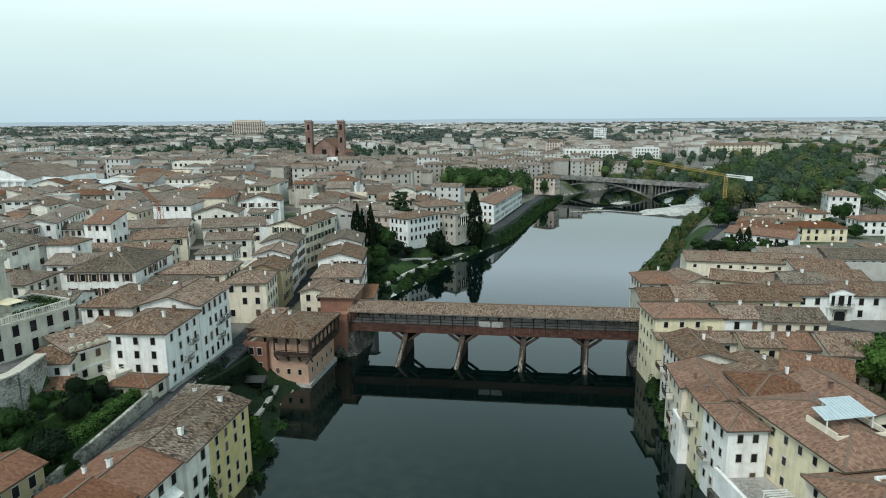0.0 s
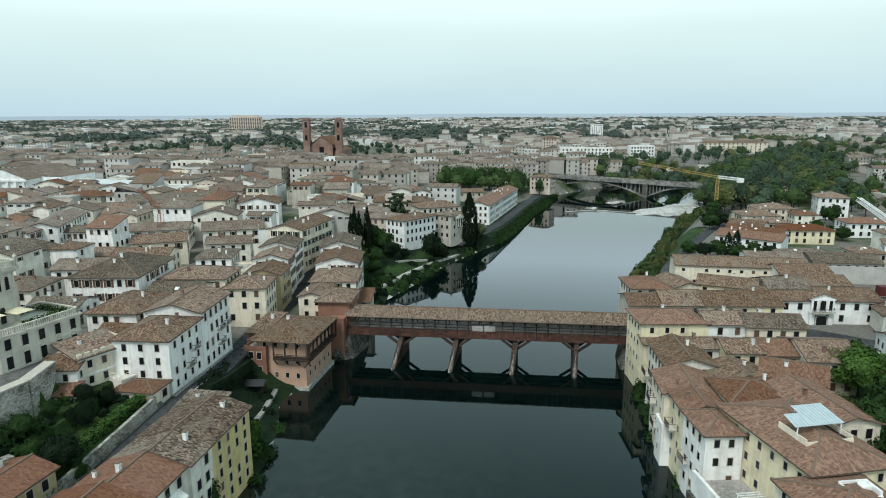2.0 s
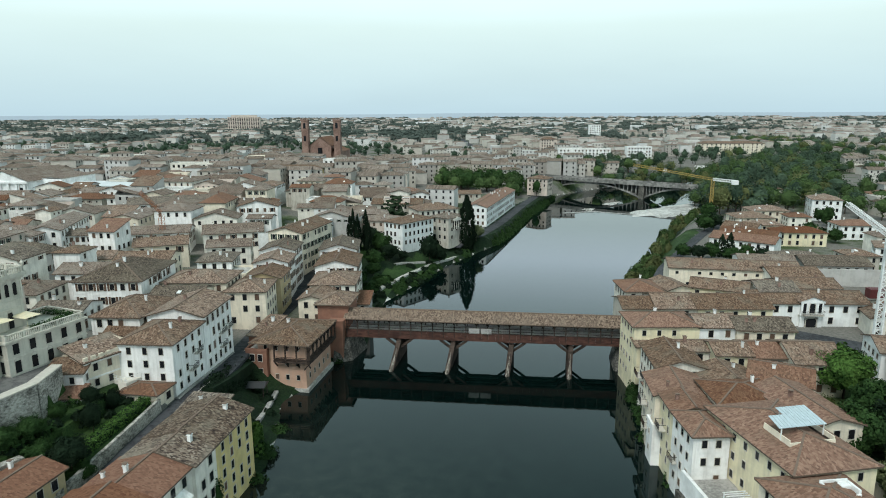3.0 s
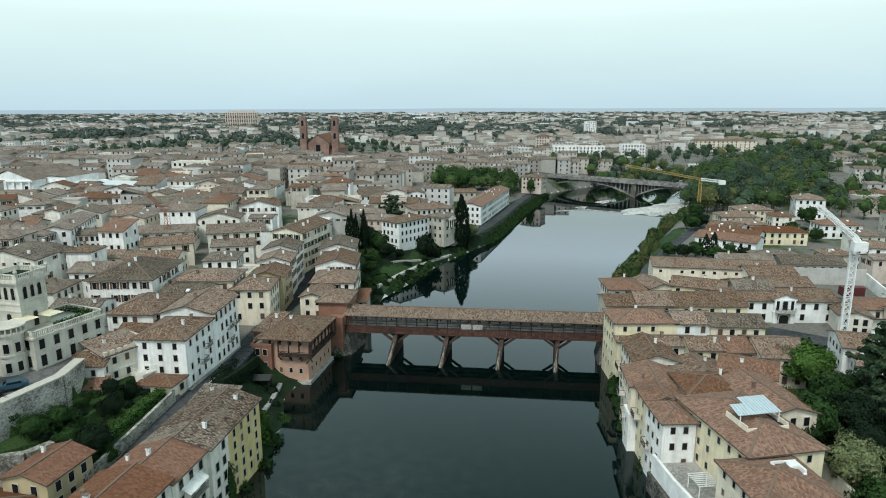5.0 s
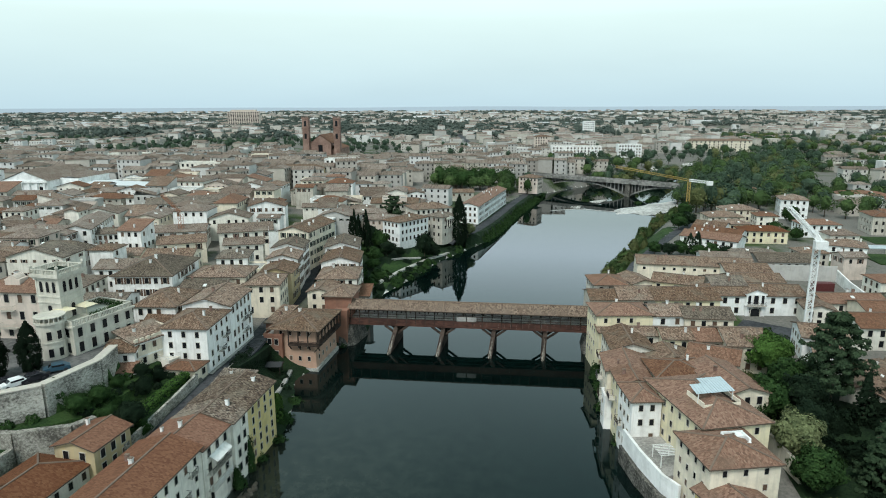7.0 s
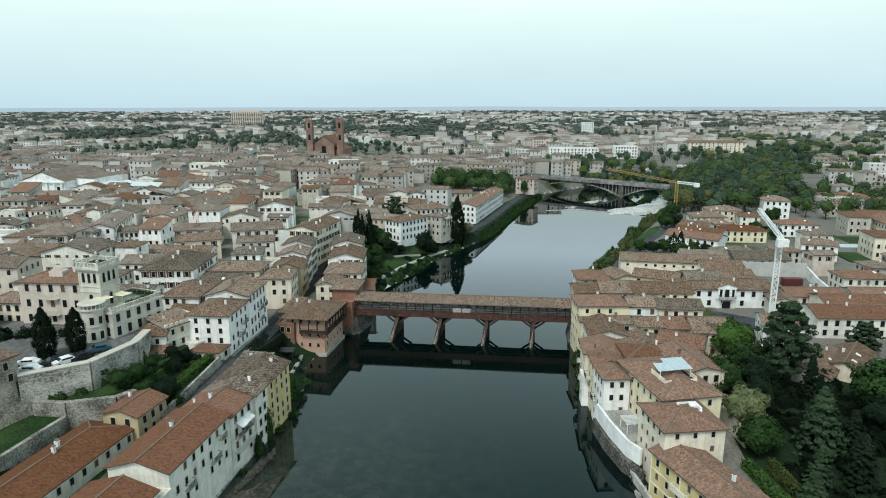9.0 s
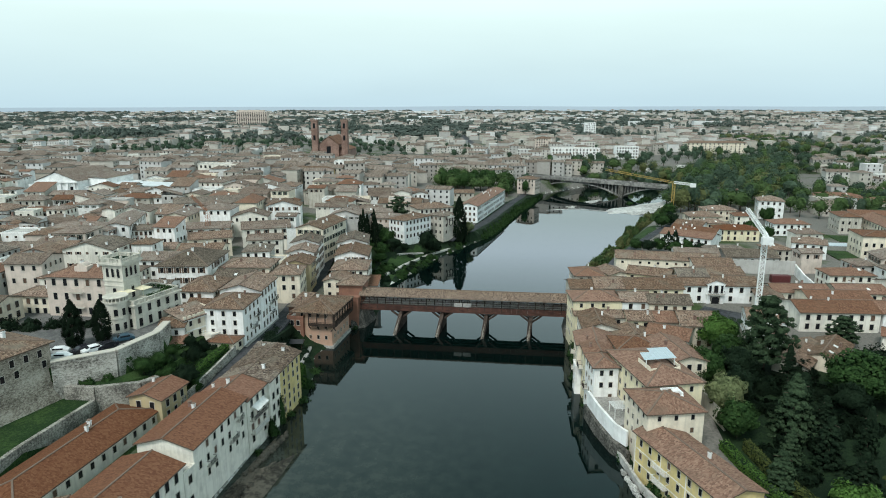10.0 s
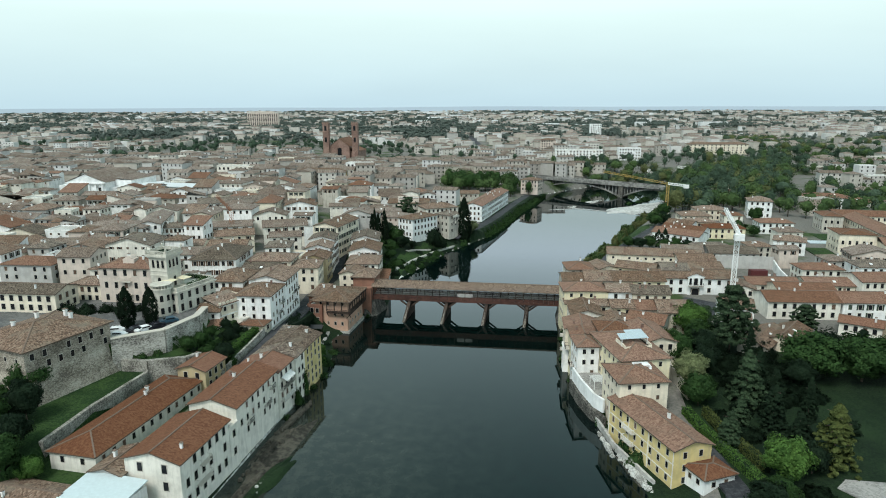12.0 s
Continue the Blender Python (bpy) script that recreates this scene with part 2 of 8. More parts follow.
lawn_grass = earthy("sunny_lawn", [(0.3, (0.011, 0.030, 0.008)), (0.7, (0.036, 0.070, 0.019))], 2.5, 0.12, 0.95, 0.8, 0.15)
gravel = earthy("river_gravel", [(0.3, (0.10, 0.095, 0.08)), (0.5, (0.30, 0.29, 0.27)), (0.75, (0.60, 0.59, 0.56))], 0.8, 0.1, 0.95)
concrete = earthy("pale_concrete", [(0.3, (0.30, 0.29, 0.27)), (0.7, (0.48, 0.47, 0.44))], 0.7, 0.1, 0.9)
membrane = plain("white_roof_sheet", (0.50, 0.58, 0.60), 0.5, 0, 0.4, 0.06)
solar = plain("bluish_solar_panel", (0.42, 0.50, 0.54), 0.3, 0, 0.5, 0.1)
hall_sheet = plain("grey_white_hall_sheet", (0.52, 0.55, 0.56), 0.6)
metal_white = plain("white_painted_steel", (0.70, 0.71, 0.70), 0.5)
metal_yellow = plain("yellow_painted_steel", (0.36, 0.25, 0.07), 0.6)
aged_concrete = earthy("aged_grey_concrete", [(0.3, (0.12, 0.12, 0.112)), (0.7, (0.27, 0.265, 0.25))], 0.5, 0.08, 0.95)
metal_orange = plain("orange_painted_steel", (0.30, 0.13, 0.07), 0.5)
metal_dark = plain("dark_iron", (0.03, 0.03, 0.032), 0.5)
bark = earthy("bark", [(0.3, (0.035, 0.026, 0.02)), (0.7, (0.11, 0.085, 0.065))], 3, 0.5, 0.95)
LEAVES = {
    "green": foliage("broadleaf_green", (0.003, 0.012, 0.004), (0.044, 0.088, 0.027)),
    "bright": foliage("fresh_green", (0.006, 0.022, 0.005), (0.100, 0.190, 0.044)),
    "pale": foliage("pale_green", (0.045, 0.06, 0.028), (0.22, 0.25, 0.12)),
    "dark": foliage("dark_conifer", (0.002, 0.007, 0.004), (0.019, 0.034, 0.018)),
    "cedar": foliage("blue_cedar", (0.005, 0.013, 0.007), (0.058, 0.092, 0.048)),
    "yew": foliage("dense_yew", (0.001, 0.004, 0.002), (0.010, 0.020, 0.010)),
    "golden": foliage("golden_cypress", (0.014, 0.024, 0.007), (0.105, 0.125, 0.040)),
    # leaf colour greyed and lifted in its darks to carry the haze of distance
    "distant": foliage("hazed_tree_belts", (0.050, 0.066, 0.058), (0.105, 0.128, 0.110), 0.02),
    "wood": foliage("riverside_broadleaf", (0.010, 0.026, 0.010), (0.090, 0.140, 0.050), 0.10),
    "olive": foliage("olive_broadleaf", (0.030, 0.040, 0.014), (0.150, 0.165, 0.070), 0.10),
    "far": foliage("distant_woodland", (0.010, 0.024, 0.017), (0.078, 0.116, 0.074), 0.10),
}


def ground_material():
    """Town ground: worn paving, earth and grass in broad patches."""
    m, n, l, b = material("town_ground", 0.95, 0, 0.1)
    at = world_place(n, l)
    fine, broad, vast = noise_node(n, l, at, 1.5, 8, 0.7), noise_node(n, l, at, 0.03, 5), noise_node(n, l, at, 0.004, 6)
    r1 = ramp(n, [(0.3, (0.10, 0.098, 0.09)), (0.7, (0.21, 0.20, 0.18))])
    r2 = ramp(n, [(0.3, (0.025, 0.045, 0.016)), (0.7, (0.07, 0.10, 0.04))])
    l.new(fine, r1.inputs[0])
    l.new(fine, r2.inputs[0])
    r3 = ramp(n, [(0.52, (0, 0, 0)), (0.60, (1, 1, 1))])
    l.new(broad, r3.inputs[0])
    l.new(mixed(n, l, "MIX", r3.outputs[0], r1.outputs[0], r2.outputs[0]), b.inputs["Base Color"])
    bumped(n, l, b, fine, 0.4, 0.1)
    return m


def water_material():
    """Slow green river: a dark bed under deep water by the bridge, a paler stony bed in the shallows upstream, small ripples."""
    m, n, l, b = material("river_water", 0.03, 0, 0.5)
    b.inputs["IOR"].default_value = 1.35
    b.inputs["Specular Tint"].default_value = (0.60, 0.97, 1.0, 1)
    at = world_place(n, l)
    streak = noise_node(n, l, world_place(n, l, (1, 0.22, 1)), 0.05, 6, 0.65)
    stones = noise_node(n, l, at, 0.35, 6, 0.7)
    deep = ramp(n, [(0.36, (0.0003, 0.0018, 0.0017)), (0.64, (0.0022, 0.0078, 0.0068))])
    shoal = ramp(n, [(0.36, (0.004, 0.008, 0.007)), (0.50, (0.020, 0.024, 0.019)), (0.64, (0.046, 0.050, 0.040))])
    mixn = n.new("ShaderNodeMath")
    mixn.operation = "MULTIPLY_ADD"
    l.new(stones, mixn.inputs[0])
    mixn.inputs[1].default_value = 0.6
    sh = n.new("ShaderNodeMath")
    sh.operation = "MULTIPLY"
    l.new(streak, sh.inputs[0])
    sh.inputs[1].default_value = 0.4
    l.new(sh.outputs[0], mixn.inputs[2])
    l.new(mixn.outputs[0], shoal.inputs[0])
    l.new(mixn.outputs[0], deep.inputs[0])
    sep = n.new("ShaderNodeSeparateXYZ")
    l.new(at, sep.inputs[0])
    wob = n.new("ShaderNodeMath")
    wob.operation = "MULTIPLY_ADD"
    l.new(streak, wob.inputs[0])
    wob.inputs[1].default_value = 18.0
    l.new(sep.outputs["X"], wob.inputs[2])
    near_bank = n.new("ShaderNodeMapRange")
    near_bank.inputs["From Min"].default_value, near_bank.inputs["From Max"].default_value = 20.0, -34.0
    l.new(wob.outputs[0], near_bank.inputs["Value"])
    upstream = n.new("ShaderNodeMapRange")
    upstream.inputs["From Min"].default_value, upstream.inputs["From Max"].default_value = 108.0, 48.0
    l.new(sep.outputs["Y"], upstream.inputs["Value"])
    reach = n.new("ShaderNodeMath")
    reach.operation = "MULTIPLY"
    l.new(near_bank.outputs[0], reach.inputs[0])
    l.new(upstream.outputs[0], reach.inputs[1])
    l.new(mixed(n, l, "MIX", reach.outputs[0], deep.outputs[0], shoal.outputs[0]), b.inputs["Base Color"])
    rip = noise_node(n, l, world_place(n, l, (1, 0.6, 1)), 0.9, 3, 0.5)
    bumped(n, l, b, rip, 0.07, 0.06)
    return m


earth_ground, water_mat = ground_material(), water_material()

# ---- mesh tools ----
class Shape:
    """Collects faces with a material slot and roof coordinates, and turns them into one mesh."""

    def __init__(self):
        self.v, self.f, self.mi, self.uv = [], [], [], []

    def face(self, pts, mat=0, uv=None):
        k = len(self.v)
        self.v.extend(pts)
        self.f.append(tuple(range(k, k + len(pts))))
        self.mi.append(mat)
        self.uv.append(uv or [(p[0], p[1]) for p in pts])

    def solid(self, pts, faces, mat=0):
        k = len(self.v)
        self.v.extend(pts)
        for f in faces:
            self.f.append(tuple(k + i for i in f))
            self.mi.append(mat)
            self.uv.append([(pts[i][0], pts[i][1]) for i in f])

    def box(self, x0, y0, z0, x1, y1, z1, mat=0):
        p = [(x0, y0, z0), (x1, y0, z0), (x1, y1, z0), (x0, y1, z0), (x0, y0, z1), (x1, y0, z1), (x1, y1, z1), (x0, y1, z1)]
        self.solid(p, [(0, 3, 2, 1), (4, 5, 6, 7), (0, 1, 5, 4), (1, 2, 6, 5), (2, 3, 7, 6), (3, 0, 4, 7)], mat)

    def beam(self, a, b, w, h=None, mat=0):
        """A square bar from a to b."""
        h = h or w
        a, b = Vector(a), Vector(b)
        d = (b - a).normalized()
        s = d.cross(Vector((0, 0, 1)))
        s = (s if s.length > 1e-3 else Vector((1, 0, 0))).normalized() * (w / 2)
        u = s.cross(d).normalized() * (h / 2)
        p = [a - s - u, a + s - u, a + s + u, a - s + u, b - s - u, b + s - u, b + s + u, b - s + u]
        self.solid([tuple(q) for q in p], [(0, 3, 2, 1), (4, 5, 6, 7), (0, 1, 5, 4), (1, 2, 6, 5), (2, 3, 7, 6), (3, 0, 4, 7)], mat)

    def tube(self, a, b, ra, rb, n=8, mat=0):
        a, b = Vector(a), Vector(b)
        d = (b - a).normalized()
        s = d.cross(Vector((0, 0, 1)))
        s = (s if s.length > 1e-3 else Vector((1, 0, 0))).normalized()
        u = s.cross(d)
        ring = [(math.cos(2 * math.pi * i / n), math.sin(2 * math.pi * i / n)) for i in range(n)]
        p = [tuple(a + (s * c + u * q) * ra) for c, q in ring] + [tuple(b + (s * c + u * q) * rb) for c, q in ring]
        self.solid(p, [(i, (i + 1) % n, n + (i + 1) % n, n + i) for i in range(n)] + [tuple(range(n))[::-1], tuple(range(n, 2 * n))], mat)

    def mesh(self, name, mats, weld=False):
        me = bpy.data.meshes.new(name)
        me.from_pydata([tuple(p) for p in self.v], [], self.f)
        for m in mats if isinstance(mats, (list, tuple)) else [mats]:
            me.materials.append(m)
        me.polygons.foreach_set("material_index", self.mi)
        layer = me.uv_layers.new(name="slope")
        layer.data.foreach_set("uv", [c for face in self.uv for p in face for c in p])
        if weld:
            bm = bmesh.new()
            bm.from_mesh(me)
            bmesh.ops.remove_doubles(bm, verts=bm.verts, dist=0.001)
            bm.to_mesh(me)
            bm.free()
        me.update()
        return me


def thing(name, m, label, category, group="", kind=""):
    return tagged(place(new(name), m), label, category, group, kind)


def place(ob, m):
    ob.matrix_world = m
    return ob


def part(name, shape, mats, parent, label="", m=None):
    """Links a Shape, or a mesh that is shared, as one object under its thing."""
    me = shape if isinstance(shape, bpy.types.Mesh) else shape.mesh(name, mats)
    ob = new(name, me)
    ob.parent = parent
    if m is not None:
        ob.matrix_basis = m
    return tagged(ob, label)


def setting(name, shape, mats, label, category):
    return tagged(new(name, shape.mesh(name, mats)), label, category, kind="structure")


# ---- lie of the land ----
def smooth(a, b, v):
    t = np.clip((v - a) / (b - a), 0, 1)
    return t * t * (3 - 2 * t)


def bank_left(y):
    return np.interp(y, [-150, 10, 30, 40, 55, 69, 81, 92, 104, 112, 126, 137, 150, 173, 199, 221, 242, 267, 296, 342, 384, 434, 500, 620, 800],
                     [-44.5, -45.4, -45.2, -45.0, -45.0, -44.6, -43.6, -46, -50.3, -47.3, -45.6, -41.5, -43, -45.7, -38.4, -33.8, -25.5, -15.6, -10.0, -3.4, 5.8, 14.3, 62, 185, 380])


def bank_right(y):
    return np.interp(y, [-150, 10, 37, 53, 73, 89, 110, 119, 128, 150, 200, 220, 240, 269, 322, 352, 428, 500, 620, 800],
                     [38, 36, 31.6, 27.8, 23.0, 19.8, 19.0, 18.2, 18.5, 19.5, 27.5, 33.2, 41.2, 49.6, 68.7, 82.2, 107, 122, 225, 420])


def land(x, y):
    """Height of the ground at x, y (numbers or arrays)."""
    x, y = np.asarray(x, float), np.asarray(y, float)
    dl, dr = bank_left(y) - x, x - bank_right(y)
    street = np.interp(y, [-100, 30, 45, 58, 70, 85, 115, 130, 160, 250], [6.0, 6.2, 6.6, 7.6, 8.6, 9.4, 7.6, 7.0, 7.5, 8.0])
    wide = np.interp(y, [100, 150, 165, 235, 255, 390, 450], [13, 13, 30, 26, 3.4, 3.4, 14])
    foot = np.interp(y, [235, 255, 390, 450], [3.5, 1.0, 1.0, 3.5])
    left = -0.6 + 1.8 * smooth(-1, 3, dl) + (street - 1.2) * smooth(foot, wide, dl)
    left = left - 3.5 * smooth(240, 262, y) * (1 - smooth(405, 450, y)) * (1 - smooth(18, 34, dl)) * smooth(1.0, 3.4, dl)
    town = smooth(64, 125, -x) * np.interp(y, [60, 100, 350, 560], [0, 5, 6, 0])
    left = left + town
    rim = np.interp(y, [50, 50.9, 51, 59, 71, 85, 96], [-200, -200, -84.0, -75.5, -73.6, -76.5, -80])
    terrace = (x < rim) & (y > 20) & (y < 120)
    left = np.where(terrace, np.maximum(left, 16.8 - 6.0 * smooth(86, 118, y)), left)
    upper = (x >= rim) & (x < rim + 6.2) & (x < -67.5) & (y > 52) & (y < 84)
    left = np.where(upper, 12.4, left)
    bed_hedge = (x > -67.5) & (x < -61.3) & (y > 60) & (y < 82) & ~upper
    left = np.where(bed_hedge, np.maximum(left, np.interp(y, [60, 82], [9.6, 10.8])), left)
    lawn = (x >= rim) & (x < -77.2) & (y > -20) & (y < 60) & ~upper
    left = np.where(lawn, 10.2 - 1.5 * smooth(30, 10, y), left)
    right_street = np.interp(y, [-100, 30, 60, 90, 120, 250], [3.5, 3.8, 5.0, 6.8, 7.4, 8.0])
    right = -0.6 + 1.6 * smooth(-1, 3, dr) + (right_street - 1.0) * smooth(4, 15, dr)
    bed = -1.4
    out = np.where(dl > -1, left, np.where(dr > -1, right, bed))
    return out


def ground_at(x, y):
    return float(land(x, y))


def build_ground():
    def axis(stops):
        out = [stops[0][0]]
        for (a, _), (b, step) in zip(stops, stops[1:]):
            out += list(np.linspace(a, b, max(2, int(round((b - a) / step)) + 1))[1:])
        return np.array(out)
    xs = axis([(-4700, 0), (-1500, 400), (-500, 100), (-140, 12), (-100, 4), (-60, 0.9), (-20, 2), (12, 1.6), (50, 1.5), (140, 3), (500, 12), (1500, 100), (4700, 400)])
    ys = axis([(-160, 0), (-20, 20), (44, 2.2), (92, 1.0), (160, 2.2), (300, 3.5), (520, 6), (1000, 40), (4780, 300)])
    gx, gy = np.meshgrid(xs, ys)
    gz = land(gx, gy)
    nx, ny = len(xs), len(ys)
    i = (np.arange(ny - 1)[:, None] * nx + np.arange(nx - 1)[None, :]).ravel()
    me = bpy.data.meshes.new("ground")
    me.from_pydata(np.stack([gx.ravel(), gy.ravel(), gz.ravel()], 1).tolist(), [], np.stack([i, i + 1, i + nx + 1, i + nx], 1).tolist())
    for m in (earth_ground, grass, gravel, paving, lawn_grass, worn_asphalt):
        me.materials.append(m)
    cx, cy = (xs[:-1] + xs[1:]) / 2, (ys[:-1] + ys[1:]) / 2
    cx, cy = np.meshgrid(cx, cy)
    dl, dr = bank_left(cy) - cx, cx - bank_right(cy)
    kind = np.zeros(cx.shape, int)
    kind[((dl > -1) & (dl < 11) & (cy < 430)) | ((dr > -1) & (dr < 9))] = 1
    kind[(dl > 0) & (dl < 27) & (cy > 158) & (cy < 250)] = 1
    kind[(cx < -62) & (cx > -93) & (cy > 0) & (cy < 86)] = 4
    kind[(cx < -74.5) & (cy > 47) & (cy < 90) & (land(cx, cy) > 13)] = 5
    kind[(cx > 44) & (cx < 112) & (cy < 100)] = 1
    kind[(dr > 0) & (dr < 13 + 5 * smooth(200, 255, cy)) & (cy > 195) & (cy < 268)] = 4
    kind[(dl > 3) & (dl < 13) & (cy > 172) & (cy < 232)] = 4
    kind[(cx > 69) & (cx < 112) & (cy > 47) & (cy < 82)] = 1
    kind[(dl < 0.2) & (dr < 0.2)] = 2
    me.polygons.foreach_set("material_index", kind.ravel().tolist())
    me.update()
    tagged(new("ground", me), "paved and grassy ground of a river town", "ground", kind="structure")


build_ground()
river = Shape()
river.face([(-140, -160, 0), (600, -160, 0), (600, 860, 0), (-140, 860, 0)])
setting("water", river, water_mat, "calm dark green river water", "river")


def ribbon(name, line, width, mat, label, category, lift=0.12):
    """A strip that follows a line of plan points over the ground."""
    s, pts = Shape(), []
    for (ax, ay), (bx, by) in zip(line, line[1:]):
        n = max(1, int(math.hypot(bx - ax, by - ay) / 2))
        pts += [(ax + (bx - ax) * k / n, ay + (by - ay) * k / n) for k in range(n)]
    pts.append(line[-1])
    edge = []
    for k, (x, y) in enumerate(pts):
        (ax, ay), (bx, by) = pts[max(0, k - 1)], pts[min(len(pts) - 1, k + 1)]
        d = math.hypot(bx - ax, by - ay)
        nx, ny = -(by - ay) / d * width / 2, (bx - ax) / d * width / 2
        z = max(ground_at(x, y), ground_at(x + nx, y + ny), ground_at(x - nx, y - ny)) + lift
        edge.append(((x + nx, y + ny, z), (x - nx, y - ny, z)))
    for (a, b), (c, d) in zip(edge, edge[1:]):
        s.face([b, d, c, a])
        for p, q in ((a, c), (d, b)):
            s.face([p, q, (*q[:2], q[2] - 0.6), (*p[:2], p[2] - 0.6)])
    return setting(name, s, mat, label, category)


ribbon("road_1", [(-57.9, 30), (-58.2, 60), (-58.6, 84), (-59.2, 92), (-60.0, 100), (-61.6, 110), (-63.8, 124), (-64.5, 145), (-68.5, 163), (-75, 195)], 4.6, asphalt, "grey asphalt street climbing from the bridge", "road")
ribbon("road_line_1", [(-58.0, 58), (-58.5, 84), (-59.1, 92), (-59.9, 100), (-60.9, 110), (-63.4, 122)], 0.2, surround, "worn white line down the street", "road marking", 0.15)
ribbon("pavement_1", [(-60.6, 84), (-61.2, 92), (-62.0, 100), (-62.9, 109)], 0.9, paving, "narrow grey pavement beside the street", "pavement", 0.26)
ribbon("road_2", [(44, 12), (47, 33), (44.5, 44), (42, 52)], 4.6, asphalt, "dark asphalt driveway beside the hedge", "road")
ribbon("road_3", [(52, 110), (57, 124), (64, 136)], 13, asphalt, "small asphalt square between old houses", "road")
ribbon("path_1", [(-51.5, 174), (-48.6, 186), (-44.2, 202), (-38.6, 219), (-31.5, 232)], 1.5, concrete, "pale garden path along the river bank", "path", 0.4)
ribbon("path_2", [(-50, 207), (-47.6, 211.5), (-41.5, 219.5)], 1.2, concrete, "pale upper garden path on the bank", "path", 0.4)
ribbon("road_4", [(-33, 240), (-25.5, 258), (-19.8, 282), (-16.2, 302), (-9.0, 350), (-2.6, 385), (4, 420), (9, 462)], 4.6, asphalt, "riverside road beside a white terrace", "road")
ribbon("road_5", [(30, 160), (33.5, 178), (39.5, 196), (53, 228), (66, 257), (80, 282)], 3.6, asphalt, "narrow lane beside the river bank", "road")
ribbon("road_6", [(9, 462), (2, 475), (-40, 640), (-90, 900), (-160, 1300)], 9, asphalt, "straight avenue leading out of town", "road")


def free_wall(name, line, z_top, thick, mat, label, depth=None):
    """A standing wall along plan points; z_top: a height per point."""
    s = Shape()
    for (ax, ay, at), (bx, by, bt) in zip([(*p, z) for p, z in zip(line, z_top)], [(*p, z) for p, z in zip(line[1:], z_top[1:])]):
        d = math.hypot(bx - ax, by - ay)
        nx, ny = -(by - ay) / d * thick / 2, (bx - ax) / d * thick / 2
        za = at - (depth or 9)
        zb = bt - (depth or 9)
        p = [(ax - nx, ay - ny, za), (bx - nx, by - ny, zb), (bx + nx, by + ny, zb), (ax + nx, ay + ny, za),
             (ax - nx, ay - ny, at), (bx - nx, by - ny, bt), (bx + nx, by + ny, bt), (ax + nx, ay + ny, at)]
        s.solid(p, [(0, 3, 2, 1), (4, 5, 6, 7), (0, 1, 5, 4), (1, 2, 6, 5), (2, 3, 7, 6), (3, 0, 4, 7)])
    return setting(name, s, mat, label, "wall")


# ---- houses ----
def window_mesh(name, shutters=None, arch=False, closed=None, glazed=False):
    """One window, 1 m wide and 1 m high about its own centre, on a wall that faces -y: a stone surround, with a reveal back to the pane or to closed shutters."""
    bm = bmesh.new()
    p, back, o = -0.09, -0.012, 0.58

    def quad(pts, mat):
        f = bm.faces.new([bm.verts.new(q) for q in pts])
        f.material_index = mat
    inner = [(-0.5, -0.5), (0.5, -0.5), (0.5, 0.5), (-0.5, 0.5)]
    outer = [(-o, -0.57), (o, -0.57), (o, 0.57), (-o, 0.57)]
    if arch:
        n = 8
        inner = inner[:3] + [(0.5 * math.cos(math.pi * k / n), 0.5 + 0.4 * math.sin(math.pi * k / n)) for k in range(1, n)] + inner[3:]
        outer = outer[:2] + [(o, 0.5)] + [(o * math.cos(math.pi * k / n), 0.5 + 0.52 * math.sin(math.pi * k / n)) for k in range(1, n)] + [(-o, 0.5)]
    m = len(inner)
    for k in range(m):
        (ax, az), (bx, bz) = inner[k], inner[(k + 1) % m]
        (cx, cz), (dx, dz) = outer[k], outer[(k + 1) % m]
        quad([(cx, p, cz), (dx, p, dz), (bx, p, bz), (ax, p, az)], 0)
        quad([(ax, p, az), (bx, p, bz), (bx, back, bz), (ax, back, az)], 0)
        quad([(dx, p, dz), (cx, p, cz), (cx, 0.02, cz), (dx, 0.02, dz)], 0)
    if glazed or closed:
        f = bm.faces.new([bm.verts.new((x, back, z)) for x, z in inner])
        f.material_index = 1 if closed else 2
    if shutters:
        for sgn in (-1, 1):
            e, w = o * sgn, (o + 0.5) * sgn
            c = [(e, p, -0.60), (w, p, -0.60), (w, p, 0.60), (e, p, 0.60)]
            d = [(x, 0.02, z) for x, _, z in c]
            for pts in (c, [c[0], d[0], d[1], c[1]], [c[1], d[1], d[2], c[2]], [c[2], d[2], d[3], c[3]]):
                quad(pts if sgn > 0 else pts[::-1], 1)
    bmesh.ops.remove_doubles(bm, verts=bm.verts, dist=0.0005)
    me = bpy.data.meshes.new(name)
    bm.to_mesh(me)
    bm.free()
    for mt in (surround, shutters or closed or shutter_brown, glass):
        me.materials.append(mt)
    return me


WINDOW = {
    "plain": window_mesh("window"),
    "green": window_mesh("window", shutters=shutter_green),
    "brown": window_mesh("window", shutters=shutter_brown),
    "shut": window_mesh("window", closed=shutter_brown),
    "shutgreen": window_mesh("window", closed=shutter_green),
    "arch": window_mesh("window", arch=True),
}
GLAZED = {
    "plain": window_mesh("window", glazed=True),
    "green": window_mesh("window", shutters=shutter_green, glazed=True),
    "brown": window_mesh("window", shutters=shutter_brown, glazed=True),
    "shut": WINDOW["shut"],
    "shutgreen": WINDOW["shutgreen"],
}
pane_shape = Shape()
pane_shape.box(-0.5, -0.03, -0.5, 0.5, 0.0, 0.5)
PANE = pane_shape.mesh("pane", glass)
chimney_shape = Shape()
chimney_shape.box(-0.35, -0.3, -1.2, 0.35, 0.3, 0.9)
chimney_shape.box(-0.45, -0.4, 0.9, 0.45, 0.4, 1.0)
